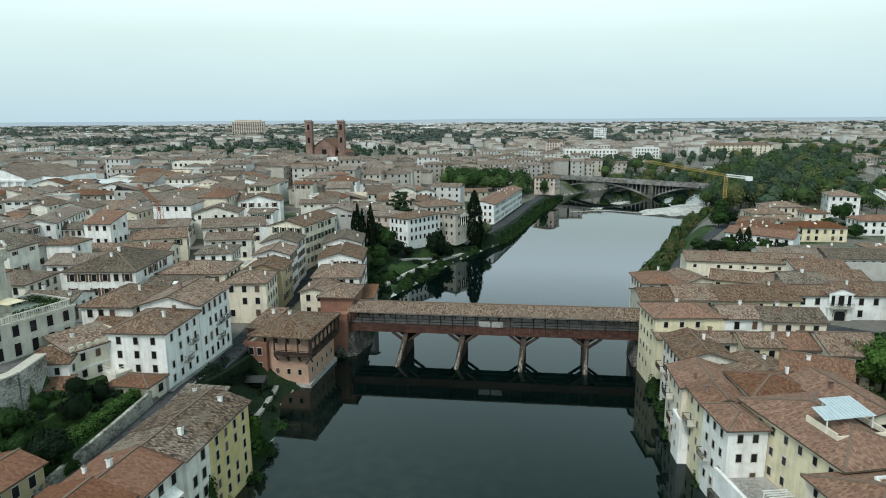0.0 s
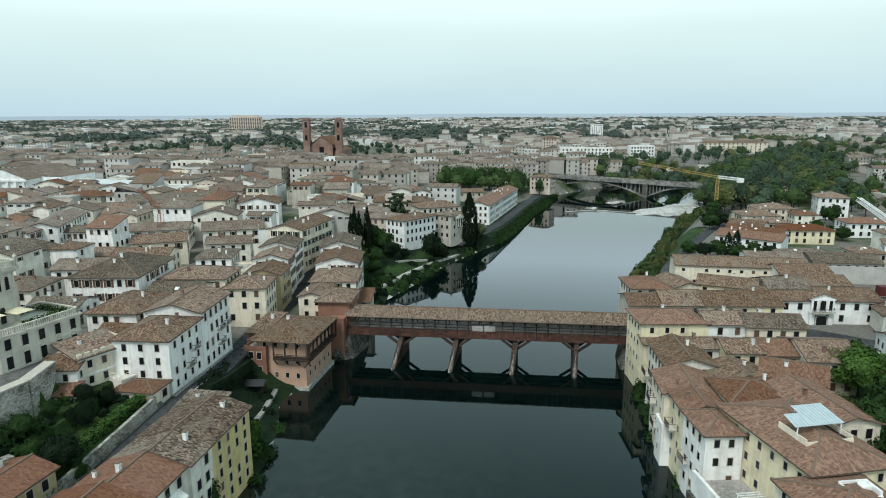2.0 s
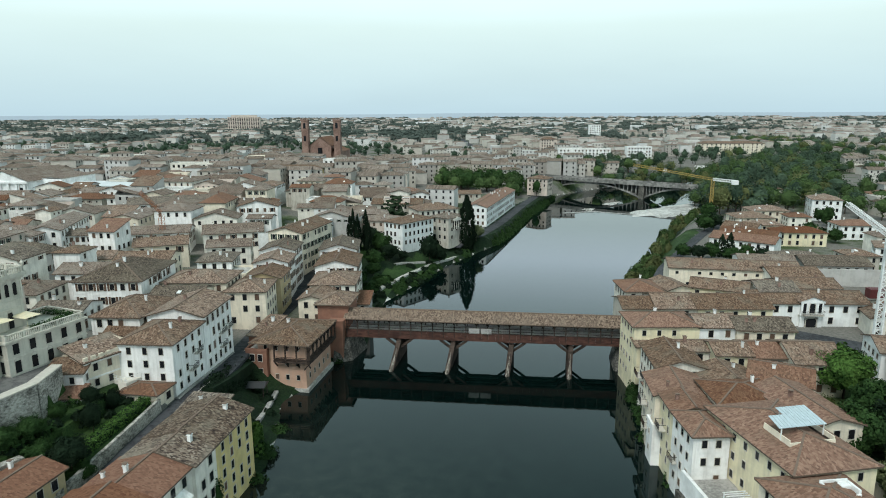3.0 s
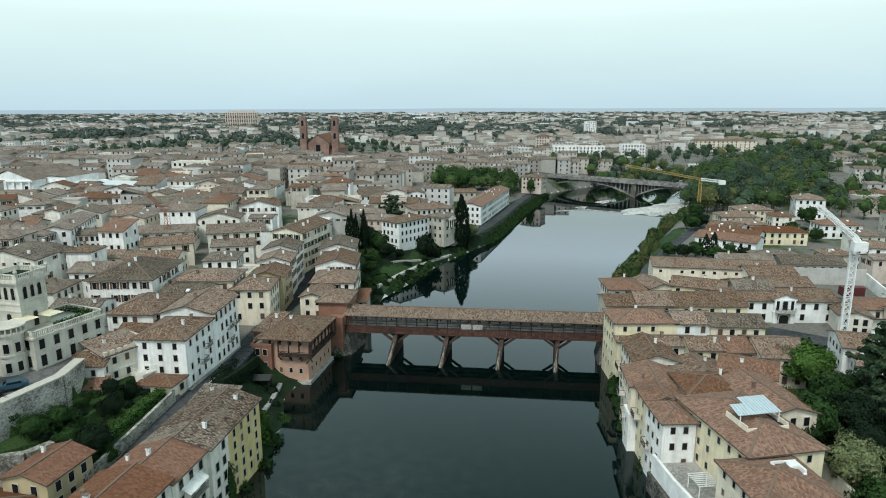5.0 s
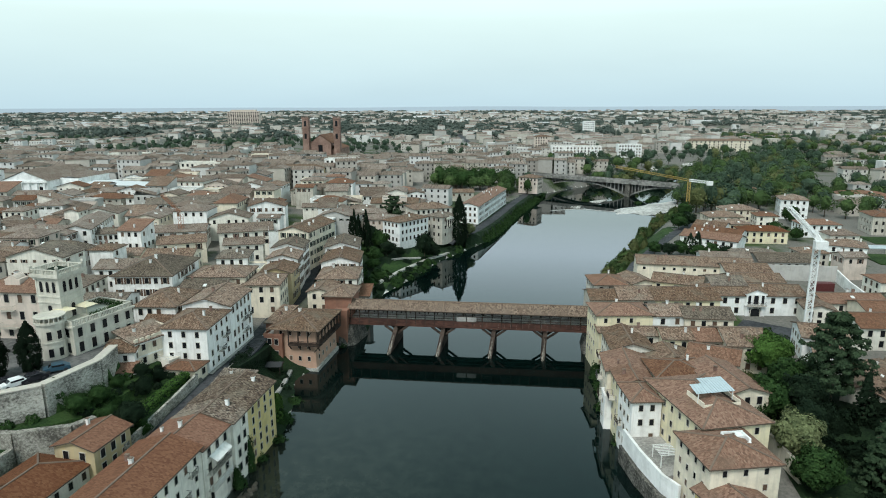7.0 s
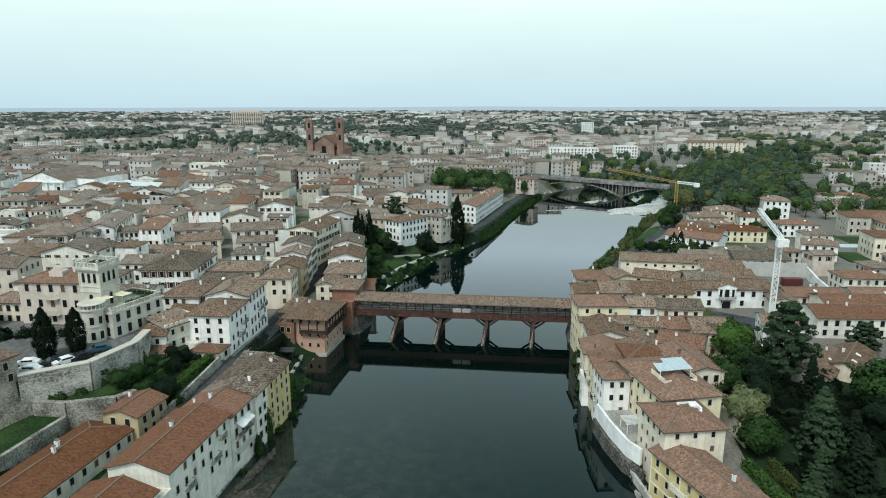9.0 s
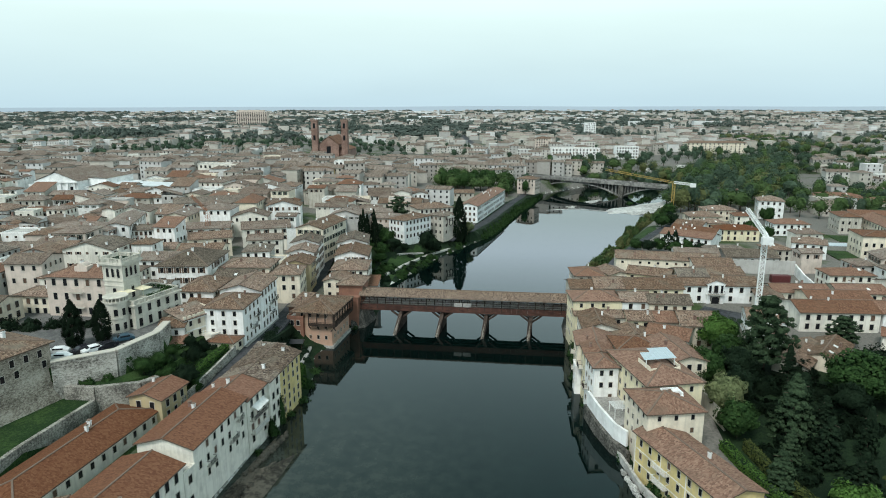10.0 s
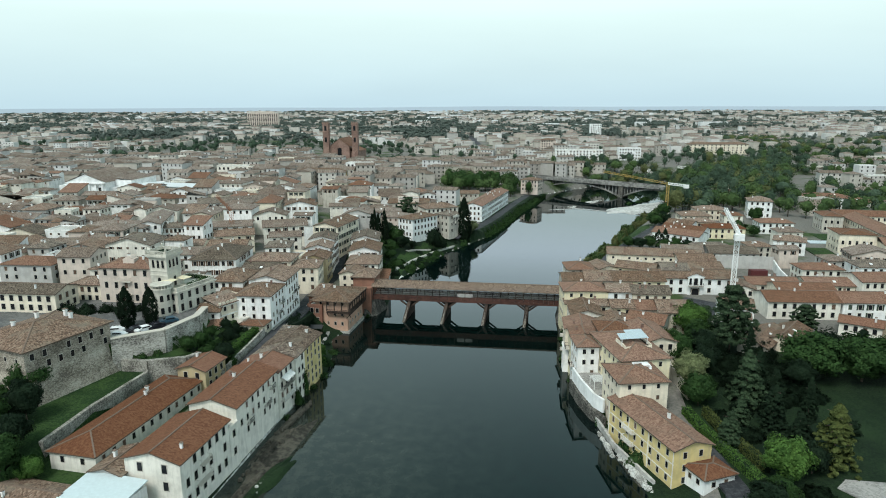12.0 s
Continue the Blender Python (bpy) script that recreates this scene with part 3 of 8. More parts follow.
for cx in (-0.33, 0.23):
    chimney_shape.box(cx, -0.28, 1.0, cx + 0.1, 0.28, 1.25)
chimney_shape.box(-0.45, -0.4, 1.25, 0.45, 0.4, 1.36, 1)
CHIMNEY = {"pale": chimney_shape.mesh("chimney", [PLASTERS["white"], ridge_clay]), "brick": chimney_shape.mesh("chimney", [brickwork, ridge_clay])}
light_shape = Shape()
light_shape.box(-0.4, -0.55, -0.05, 0.4, 0.55, 0.1)
SKYLIGHT = light_shape.mesh("skylight", [metal_white])


def roof_shape(w, d, rise, kind, axis, over=0.45, thick=0.22):
    """A tiled roof over w by d about the origin, eaves at z = 0. Slot 0 tiles, slot 1 ridge tiles, slot 2 soffit."""
    s, ridges = Shape(), []
    hw, hd = w / 2 + over, d / 2 + over
    turn = axis == "y"
    if turn:
        hw, hd = hd, hw
    slope = rise / (hd - over) if hd > over else 0.4
    low, top = -over * slope, rise

    def P(x, y, z):
        return (-y, x, z) if turn else (x, y, z)

    def tile_face(pts, along, uv0=(0, 0)):
        """pts in the unturned frame; along: 'x' or 'y', the direction of the eaves."""
        uv = []
        for x, y, z in pts:
            u, run = (x, y) if along == "x" else (y, x)
            uv.append((u + 37.0 * uv0[0], (run + hd if kind == "shed" else abs(run)) * math.sqrt(1 + slope * slope)))
        s.face([P(*p) for p in pts], 0, uv)
        s.face([P(p[0], p[1], p[2] - thick) for p in pts][::-1], 2)

    if kind == "hip":
        r = max(0.02, hw - hd) if hw > hd else 0.02
        if hw < hd:
            r = 0.02
        apexes = [(-r, 0, top), (r, 0, top)]
        c = [(-hw, -hd, low), (hw, -hd, low), (hw, hd, low), (-hw, hd, low)]
        tile_face([c[0], c[1], apexes[1], apexes[0]], "x")
        tile_face([c[2], c[3], apexes[0], apexes[1]], "x", (1, 0))
        tile_face([c[1], c[2], apexes[1]], "y", (2, 0))
        tile_face([c[3], c[0], apexes[0]], "y", (3, 0))
        for a, b in ((c[0], apexes[0]), (c[3], apexes[0]), (c[1], apexes[1]), (c[2], apexes[1]), (apexes[0], apexes[1])):
            ridges.append((P(a[0], a[1], a[2] + 0.03), P(b[0], b[1], b[2] + 0.03)))
        rim = c
    elif kind == "shed":
        c = [(-hw, -hd, low), (hw, -hd, low), (hw, hd, top), (-hw, hd, top)]
        tile_face(c, "x")
        rim = c
    else:
        c = [(-hw, -hd, low), (hw, -hd, low), (hw, 0, top), (-hw, 0, top), (hw, hd, low), (-hw, hd, low)]
        tile_face([c[0], c[1], c[2], c[3]], "x")
        tile_face([c[4], c[5], c[3], c[2]], "x", (1, 0))
        ridges.append((P(-hw, 0, top + 0.03), P(hw, 0, top + 0.03)))
        rim = [c[0], c[1], c[2], c[4], c[5], c[3]]
    for a, b in zip(rim, rim[1:] + rim[:1]):
        s.face([P(a[0], a[1], a[2] - thick), P(b[0], b[1], b[2] - thick), P(*b), P(*a)], 2)
    s.ridges = [r for r in ridges if math.dist(*r) > 0.5]
    return s


def roofed(parent, w, d, rise, kind, axis, over, tile, m, label="", ridge=True, thick=0.22):
    """A tiled roof as a part, with its ridge and hip tiles as sub-parts."""
    sh = roof_shape(w, d, rise, kind, axis, over, thick)
    r = part("roof", sh.mesh("roof", [tile, ridge_clay, soffit], True), None, parent, label, m)
    for a, b in sh.ridges if ridge else ():
        s = Shape()
        s.beam(a, b, 0.28, 0.15)
        part("ridge", s, ridge_clay, r)
    return r


def roof_height(x, y, w, d, rise, kind, axis):
    if axis == "y":
        x, y, w, d = y, x, d, w
    if kind == "hip":
        return max(0.0, rise * min(1 - abs(y) / (d / 2), (w / 2 - abs(x)) / (d / 2)))
    if kind == "shed":
        return rise * (y + d / 2) / d
    return rise * (1 - abs(y) / (d / 2))


TAKEN = []
soffit = plain("dark_eaves_timber", (0.10, 0.075, 0.055), 0.9)
rng = random.Random(11)


def house(x, y, w, d, z0, z_eave, rot=0, roof="gable", axis="x", wall="white", tile="brown", style="plain", sides="F", rise=None, cols=None,
          floors=None, chimneys=1, win=(0.95, 1.45), skip=0, attic=False, sky=0, label="", name="house", group="", deep=2.0, panes=True, over=0.45, top_gap=1.35):
    """A plastered town house. Local -y is its front; sides: which walls (F, B, L, R) carry windows."""
    TAKEN.append((x, y, w, d, radians(rot)))
    h = z_eave - z0
    span = d if axis == "x" else w
    rise = rise if rise is not None else (0.30 * span / 2 if roof != "shed" else 0.28 * span)
    if roof == "hip":
        axis = "x" if w >= d else "y"
        rise = 0.31 * min(w, d) / 2 if rise is None else rise
    words = {"white": "white-plastered", "cream": "cream-plastered", "ivory": "ivory-plastered", "yellow": "yellow-painted", "ochre": "ochre-plastered", "pink": "pink-plastered",
             "rose": "dusty rose-plastered", "brick": "brick-red", "grey": "grey-plastered", "lemon": "pale yellow-painted", "villa": "cream-stuccoed", "stone": "weathered stone-walled", "clean": "clean white-painted"}[wall]
    rwords = {"brown": "brown tile roof", "paled": "haze-paled brown tile roof", "grey": "weathered grey-brown tile roof", "red": "red clay tile roof", "orange": "orange-red tile roof", "mottled": "mottled old tile roof"}[tile]
    if not label:
        label = f"{words} {max(1, round(h / 3.2))}-storey town house with a {roof if roof != 'shed' else 'lean-to'} {rwords}"
    hs = thing(name, pose(x, y, z0, 0, 0, rot), label, "house", group)
    s = Shape()
    s.box(-w / 2, -d / 2, -deep, w / 2, d / 2, h)
    if roof == "gable":
        if axis == "x":
            for sx in (-w / 2, w / 2):
                s.face([(sx, -d / 2, h), (sx, d / 2, h), (sx, 0, h + rise - 0.2)] if sx > 0 else [(sx, d / 2, h), (sx, -d / 2, h), (sx, 0, h + rise - 0.2)])
        else:
            for sy in (-d / 2, d / 2):
                s.face([(-w / 2, sy, h), (w / 2, sy, h), (0, sy, h + rise - 0.2)] if sy < 0 else [(w / 2, sy, h), (-w / 2, sy, h), (0, sy, h + rise - 0.2)])
    if roof == "shed":
        s.face([(-w / 2, d / 2, h), (-w / 2, d / 2, h + rise - 0.1), (-w / 2, -d / 2, h)])
        s.face([(w / 2, d / 2, h), (w / 2, -d / 2, h), (w / 2, d / 2, h + rise - 0.1)])
        s.face([(w / 2, d / 2, h), (w / 2, d / 2, h + rise - 0.1), (-w / 2, d / 2, h + rise - 0.1), (-w / 2, d / 2, h)])
    part("wall", s, PLASTERS[wall], hs)
    if roof == "flat":
        s = Shape()
        for a, b, c, e in ((-w / 2 - .1, -d / 2 - .1, w / 2 + .1, -d / 2 + .25), (-w / 2 - .1, d / 2 - .25, w / 2 + .1, d / 2 + .1), (-w / 2 - .1, -d / 2 + .25, -w / 2 + .25, d / 2 - .25), (w / 2 - .25, -d / 2 + .25, w / 2 + .1, d / 2 - .25)):
            s.box(a, b, h, c, e, h + 0.6)
        part("parapet", s, PLASTERS[wall], hs)
        s = Shape()
        s.box(-w / 2 + 0.25, -d / 2 + 0.25, h - 0.05, w / 2 - 0.25, d / 2 - 0.25, h + 0.08)
        part("roof", s, concrete, hs, "pale flat roof felt")
    else:
        roofed(hs, w, d, rise, roof, axis, over, ROOFS[tile], Matrix.Translation((0, 0, h + 0.18)), rwords, panes)
    nf = floors or max(1, round(h / 3.2))
    for side in sides:
        length = w if side in "FB" else d
        nc = cols if cols and side in "FB" else max(1, round(length / (2.65 if panes else 3.1)))
        for fl in range(skip, nf):
            top = fl == nf - 1
            wh = win[1] * (0.55 if top and attic else 1.0)
            zc = h - top_gap - (nf - 1 - fl) * (h - 0.6) / nf - (0 if not attic else -0.25 * top)
            if zc - wh / 2 < 0.2:
                continue
            for c in range(nc):
                if rng.random() < 0.06:
                    continue
                u = (c + 0.5) / nc * (length - 1.2) - (length - 1.2) / 2
                kind = style if rng.random() < 0.72 else rng.choice(["plain", "shut" if style != "green" else "shutgreen"])
                m = {"F": pose(u, -d / 2, zc), "B": pose(u, d / 2, zc, 0, 0, 180), "L": pose(-w / 2, u, zc, 0, 0, -90), "R": pose(w / 2, u, zc, 0, 0, 90)}[side]
                wd = win[0] * (0.9 if top and attic else 1.0)
                window = part("window", (WINDOW if panes else GLAZED)[kind], None, hs, "", m @ Matrix.Diagonal((wd, 1, wh, 1)))
                if panes and kind not in ("shut", "shutgreen"):
                    part("pane", PANE, None, window)
    if roof != "flat":
        for k in range(chimneys):
            cx, cy = rng.uniform(-0.38, 0.38) * w, rng.uniform(-0.3, 0.3) * d
            cz = h + roof_height(cx, cy, w, d, rise, roof, axis)
            part("chimney", CHIMNEY["pale" if rng.random() < 0.75 else "brick"], None, hs, "", pose(cx, cy, cz + 0.35, 0, 0, rng.choice((0, 90))) @ Matrix.Diagonal((*(rng.uniform(0.55, 0.85),) * 2, rng.uniform(0.5, 0.85), 1)))
        for k in range(sky):
            cx, cy = rng.uniform(-0.35, 0.35) * w, -rng.uniform(0.15, 0.35) * d
            if axis == "x" and roof != "shed":
                part("skylight", SKYLIGHT, None, hs, "white skylight", pose(cx, cy, h + 0.22 + roof_height(cx, cy, w, d, rise, roof, axis), math.degrees(math.atan2(rise, d / 2))))
    return hs

# ---- the covered timber bridge ----
def covered_bridge():
    br = thing("covered_bridge", pose(-44.6, 131.8, 0, 0, 0, 1.2) @ pose(44.6, -131.8, 0), "covered timber bridge with a tiled roof on four raked trestle piers", "bridge")
    x0, x1, y0, y1 = -44.6, 18.8, 128.6, 135.0
    zb, zd, ze, zr = 5.35, 7.3, 9.85, 11.3
    s = Shape()
    for yy in (y0 + 0.6, (y0 + y1) / 2, y1 - 0.6):
        s.box(x0, yy - 0.25, zb - 0.15, x1, yy + 0.25, zb + 0.35)
    part("beam_frame", s, wood_dark, br, "dark long deck beams")
    s = Shape()
    s.box(x0, y0 + 0.1, zb + 0.36, x1, y1 - 0.1, zd - 0.55)
    part("deck", s, deck_grey, br, "pale grey worn deck")
    for yy, nm in ((y0, -1), (y1, 1)):
        n = 40
        for k in range(n):
            a, b = x0 + (x1 - x0) * k / n, x0 + (x1 - x0) * (k + 1) / n
            s = Shape()
            s.box(a + 0.012, yy - 0.09, zb + (0.02 if k % 2 else 0), b - 0.012, yy + 0.09, zb + 1.05)
            s.box(a + 0.012, yy - 0.07, zb + 1.07, b - 0.012, yy + 0.07, zd)
            part("side_board", s, wood_red if nm < 0 else deck_grey, br)
        s = Shape()
        for z in (zd + 0.5, zd + 1.15):
            s.box(x0, yy - 0.06, z, x1, yy + 0.06, z + 0.11)
        s.box(x0, yy - 0.16, zd - 0.06, x1, yy + 0.16, zd + 0.05)
        s.box(x0, yy - 0.14, ze - 0.22, x1, yy + 0.14, ze - 0.02)
        part("railing", s, wood_dark, br)
    post = Shape()
    post.box(-0.11, -0.11, 0, 0.11, 0.11, ze - zb - 0.7)
    post.beam((0.1, 0, ze - zb - 1.3), (0.55, 0, ze - zb - 0.75), 0.10)
    post.beam((-0.1, 0, ze - zb - 1.3), (-0.55, 0, ze - zb - 0.75), 0.10)
    me = post.mesh("post", wood_dark)
    for yy in (y0, y1):
        for k in range(26):
            part("post", me, None, br, "", pose(x0 + 0.3 + (x1 - x0 - 0.6) * k / 25, yy, zb + 0.6))
    xm = (-19.7 - 6.8) / 2
    s = Shape()
    s.box(xm - 2.6, y0 - 0.16, zd - 0.1, xm - 0.15, y0 - 0.08, zd + 1.15)
    s.box(xm + 0.15, y0 - 0.16, zd - 0.1, xm + 2.6, y0 - 0.08, zd + 1.15)
    part("panel", s, paving, br, "pale boarded panel at mid-span")
    roofed(br, x1 - x0, y1 - y0, zr - ze, "gable", "x", 0.45, ROOFS["bridge"], pose((x0 + x1) / 2, (y0 + y1) / 2, ze + 0.18), "long mottled brown tile roof", True, 0.16)
    for k in range(24):
        s = Shape()
        xx = x0 + 1 + (x1 - x0 - 2) * k / 23
        s.beam((xx, y0, ze - 0.1), (xx, y1, ze - 0.1), 0.2)
        s.beam((xx, y0, ze), (xx, (y0 + y1) / 2, zr - 0.1), 0.14)
        s.beam((xx, y1, ze), (xx, (y0 + y1) / 2, zr - 0.1), 0.14)
        part("truss", s, wood_dark, br)
    skew = 0.12
    for xp in (-32.9, -20.3, -7.0, 6.3):
        def X(yy):
            return xp + (min(yy, 128.6) - 121.0) * skew
        pier = Shape()
        q = [(X(yy) + e, yy, z) for z in (-1.6, 0.5) for yy, e in ((125.5, -0.4), (125.5, 0.4), (136.5, 0.4), (136.5, -0.4))]
        pier.solid(q, [(0, 3, 2, 1), (4, 5, 6, 7), (0, 1, 5, 4), (1, 2, 6, 5), (2, 3, 7, 6), (3, 0, 4, 7)])
        pier.beam((X(y0) , y0 - 0.3, zb - 0.45), (X(y1), y1 + 0.3, zb - 0.45), 0.8, 0.5)
        q = [(X(yy) + e, yy, z) for e in (-0.52, 0.52) for yy, z in ((120.6, -1.2), (128.2, zb - 0.5), (136.0, zb - 0.5), (136.0, -1.2))]
        pier.solid(q, [(0, 1, 2, 3), (7, 6, 5, 4), (0, 4, 5, 1), (1, 5, 6, 2), (2, 6, 7, 3), (3, 7, 4, 0)])
        pr = part("pier", pier, wood_dark, br, "dark timber trestle pier with boarded sides")
        for k in range(7):
            s = Shape()
            yy = y0 + 0.3 + k * 0.95
            s.beam((X(yy), yy, -1.5), (X(yy), yy, zb - 0.5), 0.5)
            part("timber_leg", s, wood_dark, pr)
        n = 9
        for k in range(n):
            f0, f1 = k / n, (k + 1) / n
            za, zc = -1.0 + (zb + 0.4) * f0, -1.0 + (zb + 0.4) * f1 - 0.05
            ya, yc = 119.8 + 8.4 * f0, 119.8 + 8.4 * f1
            s = Shape()
            s.solid([(X(ya), ya, za), (X(ya) + 0.42, ya + 0.7, za), (X(ya) + 0.42, ya + 2.4, za), (X(ya) - 0.42 + 0.3, ya + 2.4, za), (X(ya) - 0.30, ya + 0.7, za),
                     (X(yc), yc, zc), (X(yc) + 0.42, yc + 0.7, zc), (X(yc) + 0.42, yc + 2.4, zc), (X(yc) - 0.42 + 0.3, yc + 2.4, zc), (X(yc) - 0.30, yc + 0.7, zc)],
                    [(0, 1, 6, 5), (1, 2, 7, 6), (2, 3, 8, 7), (3, 4, 9, 8), (4, 0, 5, 9), (5, 6, 7, 8, 9), (4, 3, 2, 1, 0)])
            part("plank", s, wood_grey, pr, "weathered raked cutwater timber")
        for side in (-1, 1):
            for yy in (y0 + 0.3, (y0 + y1) / 2, y1 - 0.3):
                s = Shape()
                s.beam((X(yy) + side * 0.3, yy, zb - 2.1), (X(yy) + side * 3.1, yy, zb - 0.05), 0.5)
                part("strut", s, wood_dark, pr)
    s = Shape()
    s.solid([(-47, 124.8, -1), (-42.6, 127, -1), (-41.0, 136, -1), (-47, 138, -1), (-47, 127.5, 5.2), (-43.8, 128.2, 5.2), (-43.0, 135.4, 5.2), (-47, 136, 5.2)],
            [(0, 1, 5, 4), (1, 2, 6, 5), (2, 3, 7, 6), (4, 5, 6, 7), (3, 0, 4, 7)])
    part("abutment", s, dark_stone, br, "dark sloping stone abutment")
    s = Shape()
    s.box(-47.9, 126.4, -1, -44.7, 128.4, 9.6)
    s.box(-48.1, 126.2, 9.6, -44.5, 128.5, 9.9)
    part("end_wall", s, PLASTERS["brick"], br, "brick-red end wall beside the gate")
    s = Shape()
    s.solid([(19.5, 126, -1), (16.4, 127.5, -1), (16.4, 136, -1), (19.5, 137, -1), (19.5, 127, 5.2), (17.8, 128, 5.2), (17.8, 135.5, 5.2), (19.5, 136, 5.2)],
            [(1, 0, 4, 5), (2, 1, 5, 6), (3, 2, 6, 7), (5, 4, 7, 6), (0, 3, 7, 4)])
    part("abutment", s, dark_stone, br, "dark sloping stone abutment")


ROOFS["bridge"] = tiles("bridge_tiles", [(0.25, (0.050, 0.032, 0.025)), (0.45, (0.115, 0.076, 0.054)), (0.6, (0.180, 0.126, 0.090)), (0.8, (0.235, 0.172, 0.125))], lichen=(0.135, 0.10, 0.075), flow=(0.9, 1.3))
dark_stone = earthy("damp_dark_stone", [(0.25, (0.035, 0.034, 0.03)), (0.55, (0.10, 0.095, 0.085)), (0.8, (0.20, 0.19, 0.165))], 2.4, 0.3, 0.9, 0.8, 0.12)
deck_grey = earthy("worn_grey_deck", [(0.3, (0.34, 0.335, 0.32)), (0.7, (0.58, 0.57, 0.545))], 1.5, 0.2, 0.9, stretch=(0.3, 1, 1))
covered_bridge()

# ---- trees and hedges ----
def leaf_mesh(name, centres, normals, size, mat, seed):
    """Small bent leaf sprays at the centres, each facing roughly along its normal."""
    r = np.random.RandomState(seed)
    n = len(centres)
    nn = normals + r.normal(0, 0.38, (n, 3))
    nn /= np.linalg.norm(nn, axis=1)[:, None] + 1e-9
    t = np.cross(nn, r.normal(0, 1, (n, 3)))
    t /= np.linalg.norm(t, axis=1)[:, None] + 1e-9
    b = np.cross(nn, t)
    sz = size * r.uniform(0.6, 1.35, (n, 1))
    t, b = t * sz, b * sz * r.uniform(0.5, 0.9, (n, 1))
    v = np.stack([centres - t, centres - b * 0.8 + nn * sz * 0.15, centres + t, centres + b], 1).reshape(-1, 3)
    f = np.arange(4 * n).reshape(-1, 4)
    me = bpy.data.meshes.new(name)
    me.from_pydata(v.tolist(), [], f.tolist())
    me.materials.append(mat)
    me.update()
    return me


def clumps(r, count, shape):
    """Centres, radii and outward normals of leaf clumps in a crown 1 high and 1 wide; shape gives its kind."""
    out = []
    if shape == "round":
        for _ in range(count):
            d = r.normal(0, 1, 3)
            d /= np.linalg.norm(d)
            d[2] = d[2] * 0.9 + 0.05
            q = r.uniform(0.55, 1.0) ** 0.6 * (0.88 + 0.2 * math.sin(5 * d[0] + 3 * d[1] + 4 * d[2]))
            out.append((np.array([d[0] * 0.42 * q, d[1] * 0.42 * q, 0.52 + d[2] * 0.42 * q]), r.uniform(0.07, 0.13), d))
    elif shape == "cypress":
        for _ in range(count):
            z = r.uniform(0.02, 1.0)
            prof = (math.sin(math.pi * min(1, z * 0.9 + 0.12)) ** 0.6) * (1 - 0.25 * z)
            a = r.uniform(0, 2 * math.pi)
            q = r.uniform(0.7, 1.0)
            d = np.array([math.cos(a), math.sin(a), 0.5])
            out.append((np.array([math.cos(a) * 0.40 * prof * q, math.sin(a) * 0.40 * prof * q, z * 0.96]), 0.055, d))
    elif shape == "cone":
        tiers = 13
        for k in range(count):
            tier = r.randint(0, tiers)
            z = 0.08 + 0.9 * tier / tiers
            reach = (1 - z) ** 0.8 * 0.5 * r.uniform(0.85, 1.1)
            a = r.randint(0, 9) * 0.7 + tier * 1.1 + r.normal(0, 0.12)
            q = r.uniform(0.2, 1.0)
            d = np.array([math.cos(a) * 0.5, math.sin(a) * 0.5, 0.85])
            out.append((np.array([math.cos(a) * reach * q, math.sin(a) * reach * q, z - 0.07 * q + r.normal(0, 0.008)]), 0.045, d))
    elif shape == "cedar":
        tiers = 8
        for k in range(count):
            tier = r.randint(0, tiers)
            z = 0.2 + 0.78 * tier / tiers
            reach = (0.52 if tier < 5 else 0.52 - 0.12 * (tier - 4)) * r.uniform(0.7, 1.1)
            a = r.randint(0, 6) * 1.05 + tier * 0.6 + r.normal(0, 0.18)
            q = r.uniform(0.25, 1.0)
            out.append((np.array([math.cos(a) * reach * q, math.sin(a) * reach * q, z + 0.03 * q + r.normal(0, 0.012)]), 0.06, np.array([0.2 * math.cos(a), 0.2 * math.sin(a), 1.0])))
    elif shape == "weeping":
        for k in range(count):
            a, q = r.uniform(0, 2 * math.pi), r.uniform(0.3, 1.0) ** 0.5
            top = 0.95 - 0.25 * q * q
            z = top - r.uniform(0, 1) ** 1.2 * (0.75 * q)
            out.append((np.array([math.cos(a) * 0.42 * q, math.sin(a) * 0.42 * q, z]), 0.05, np.array([math.cos(a), math.sin(a), 0.3])))
    return out


def crown_mesh(shape, mat, seed, count, per, leaf, flat=1.0):
    r = np.random.RandomState(seed)
    cs, ns = [], []
    for c, rad, d in clumps(r, count, shape):
        p = r.normal(0, 1, (per, 3))
        p /= np.linalg.norm(p, axis=1)[:, None]
        k = p * (r.uniform(0.5, 1.0, (per, 1)) ** 0.5) * rad * np.array([1, 1, 0.75 * flat])
        cs.append(c + k)
        ns.append(p * 0.6 + d)
    if shape == "round":
        r2 = np.random.RandomState(seed + 1)
        p = r2.normal(0, 1, (per * count // 4, 3))
        p /= np.linalg.norm(p, axis=1)[:, None]
        cs.append(p * r2.uniform(0.2, 0.33, (len(p), 1)) + np.array([0, 0, 0.52]))
        ns.append(p)
    return leaf_mesh("crown", np.concatenate(cs), np.concatenate(ns), leaf, LEAVES[mat], seed)


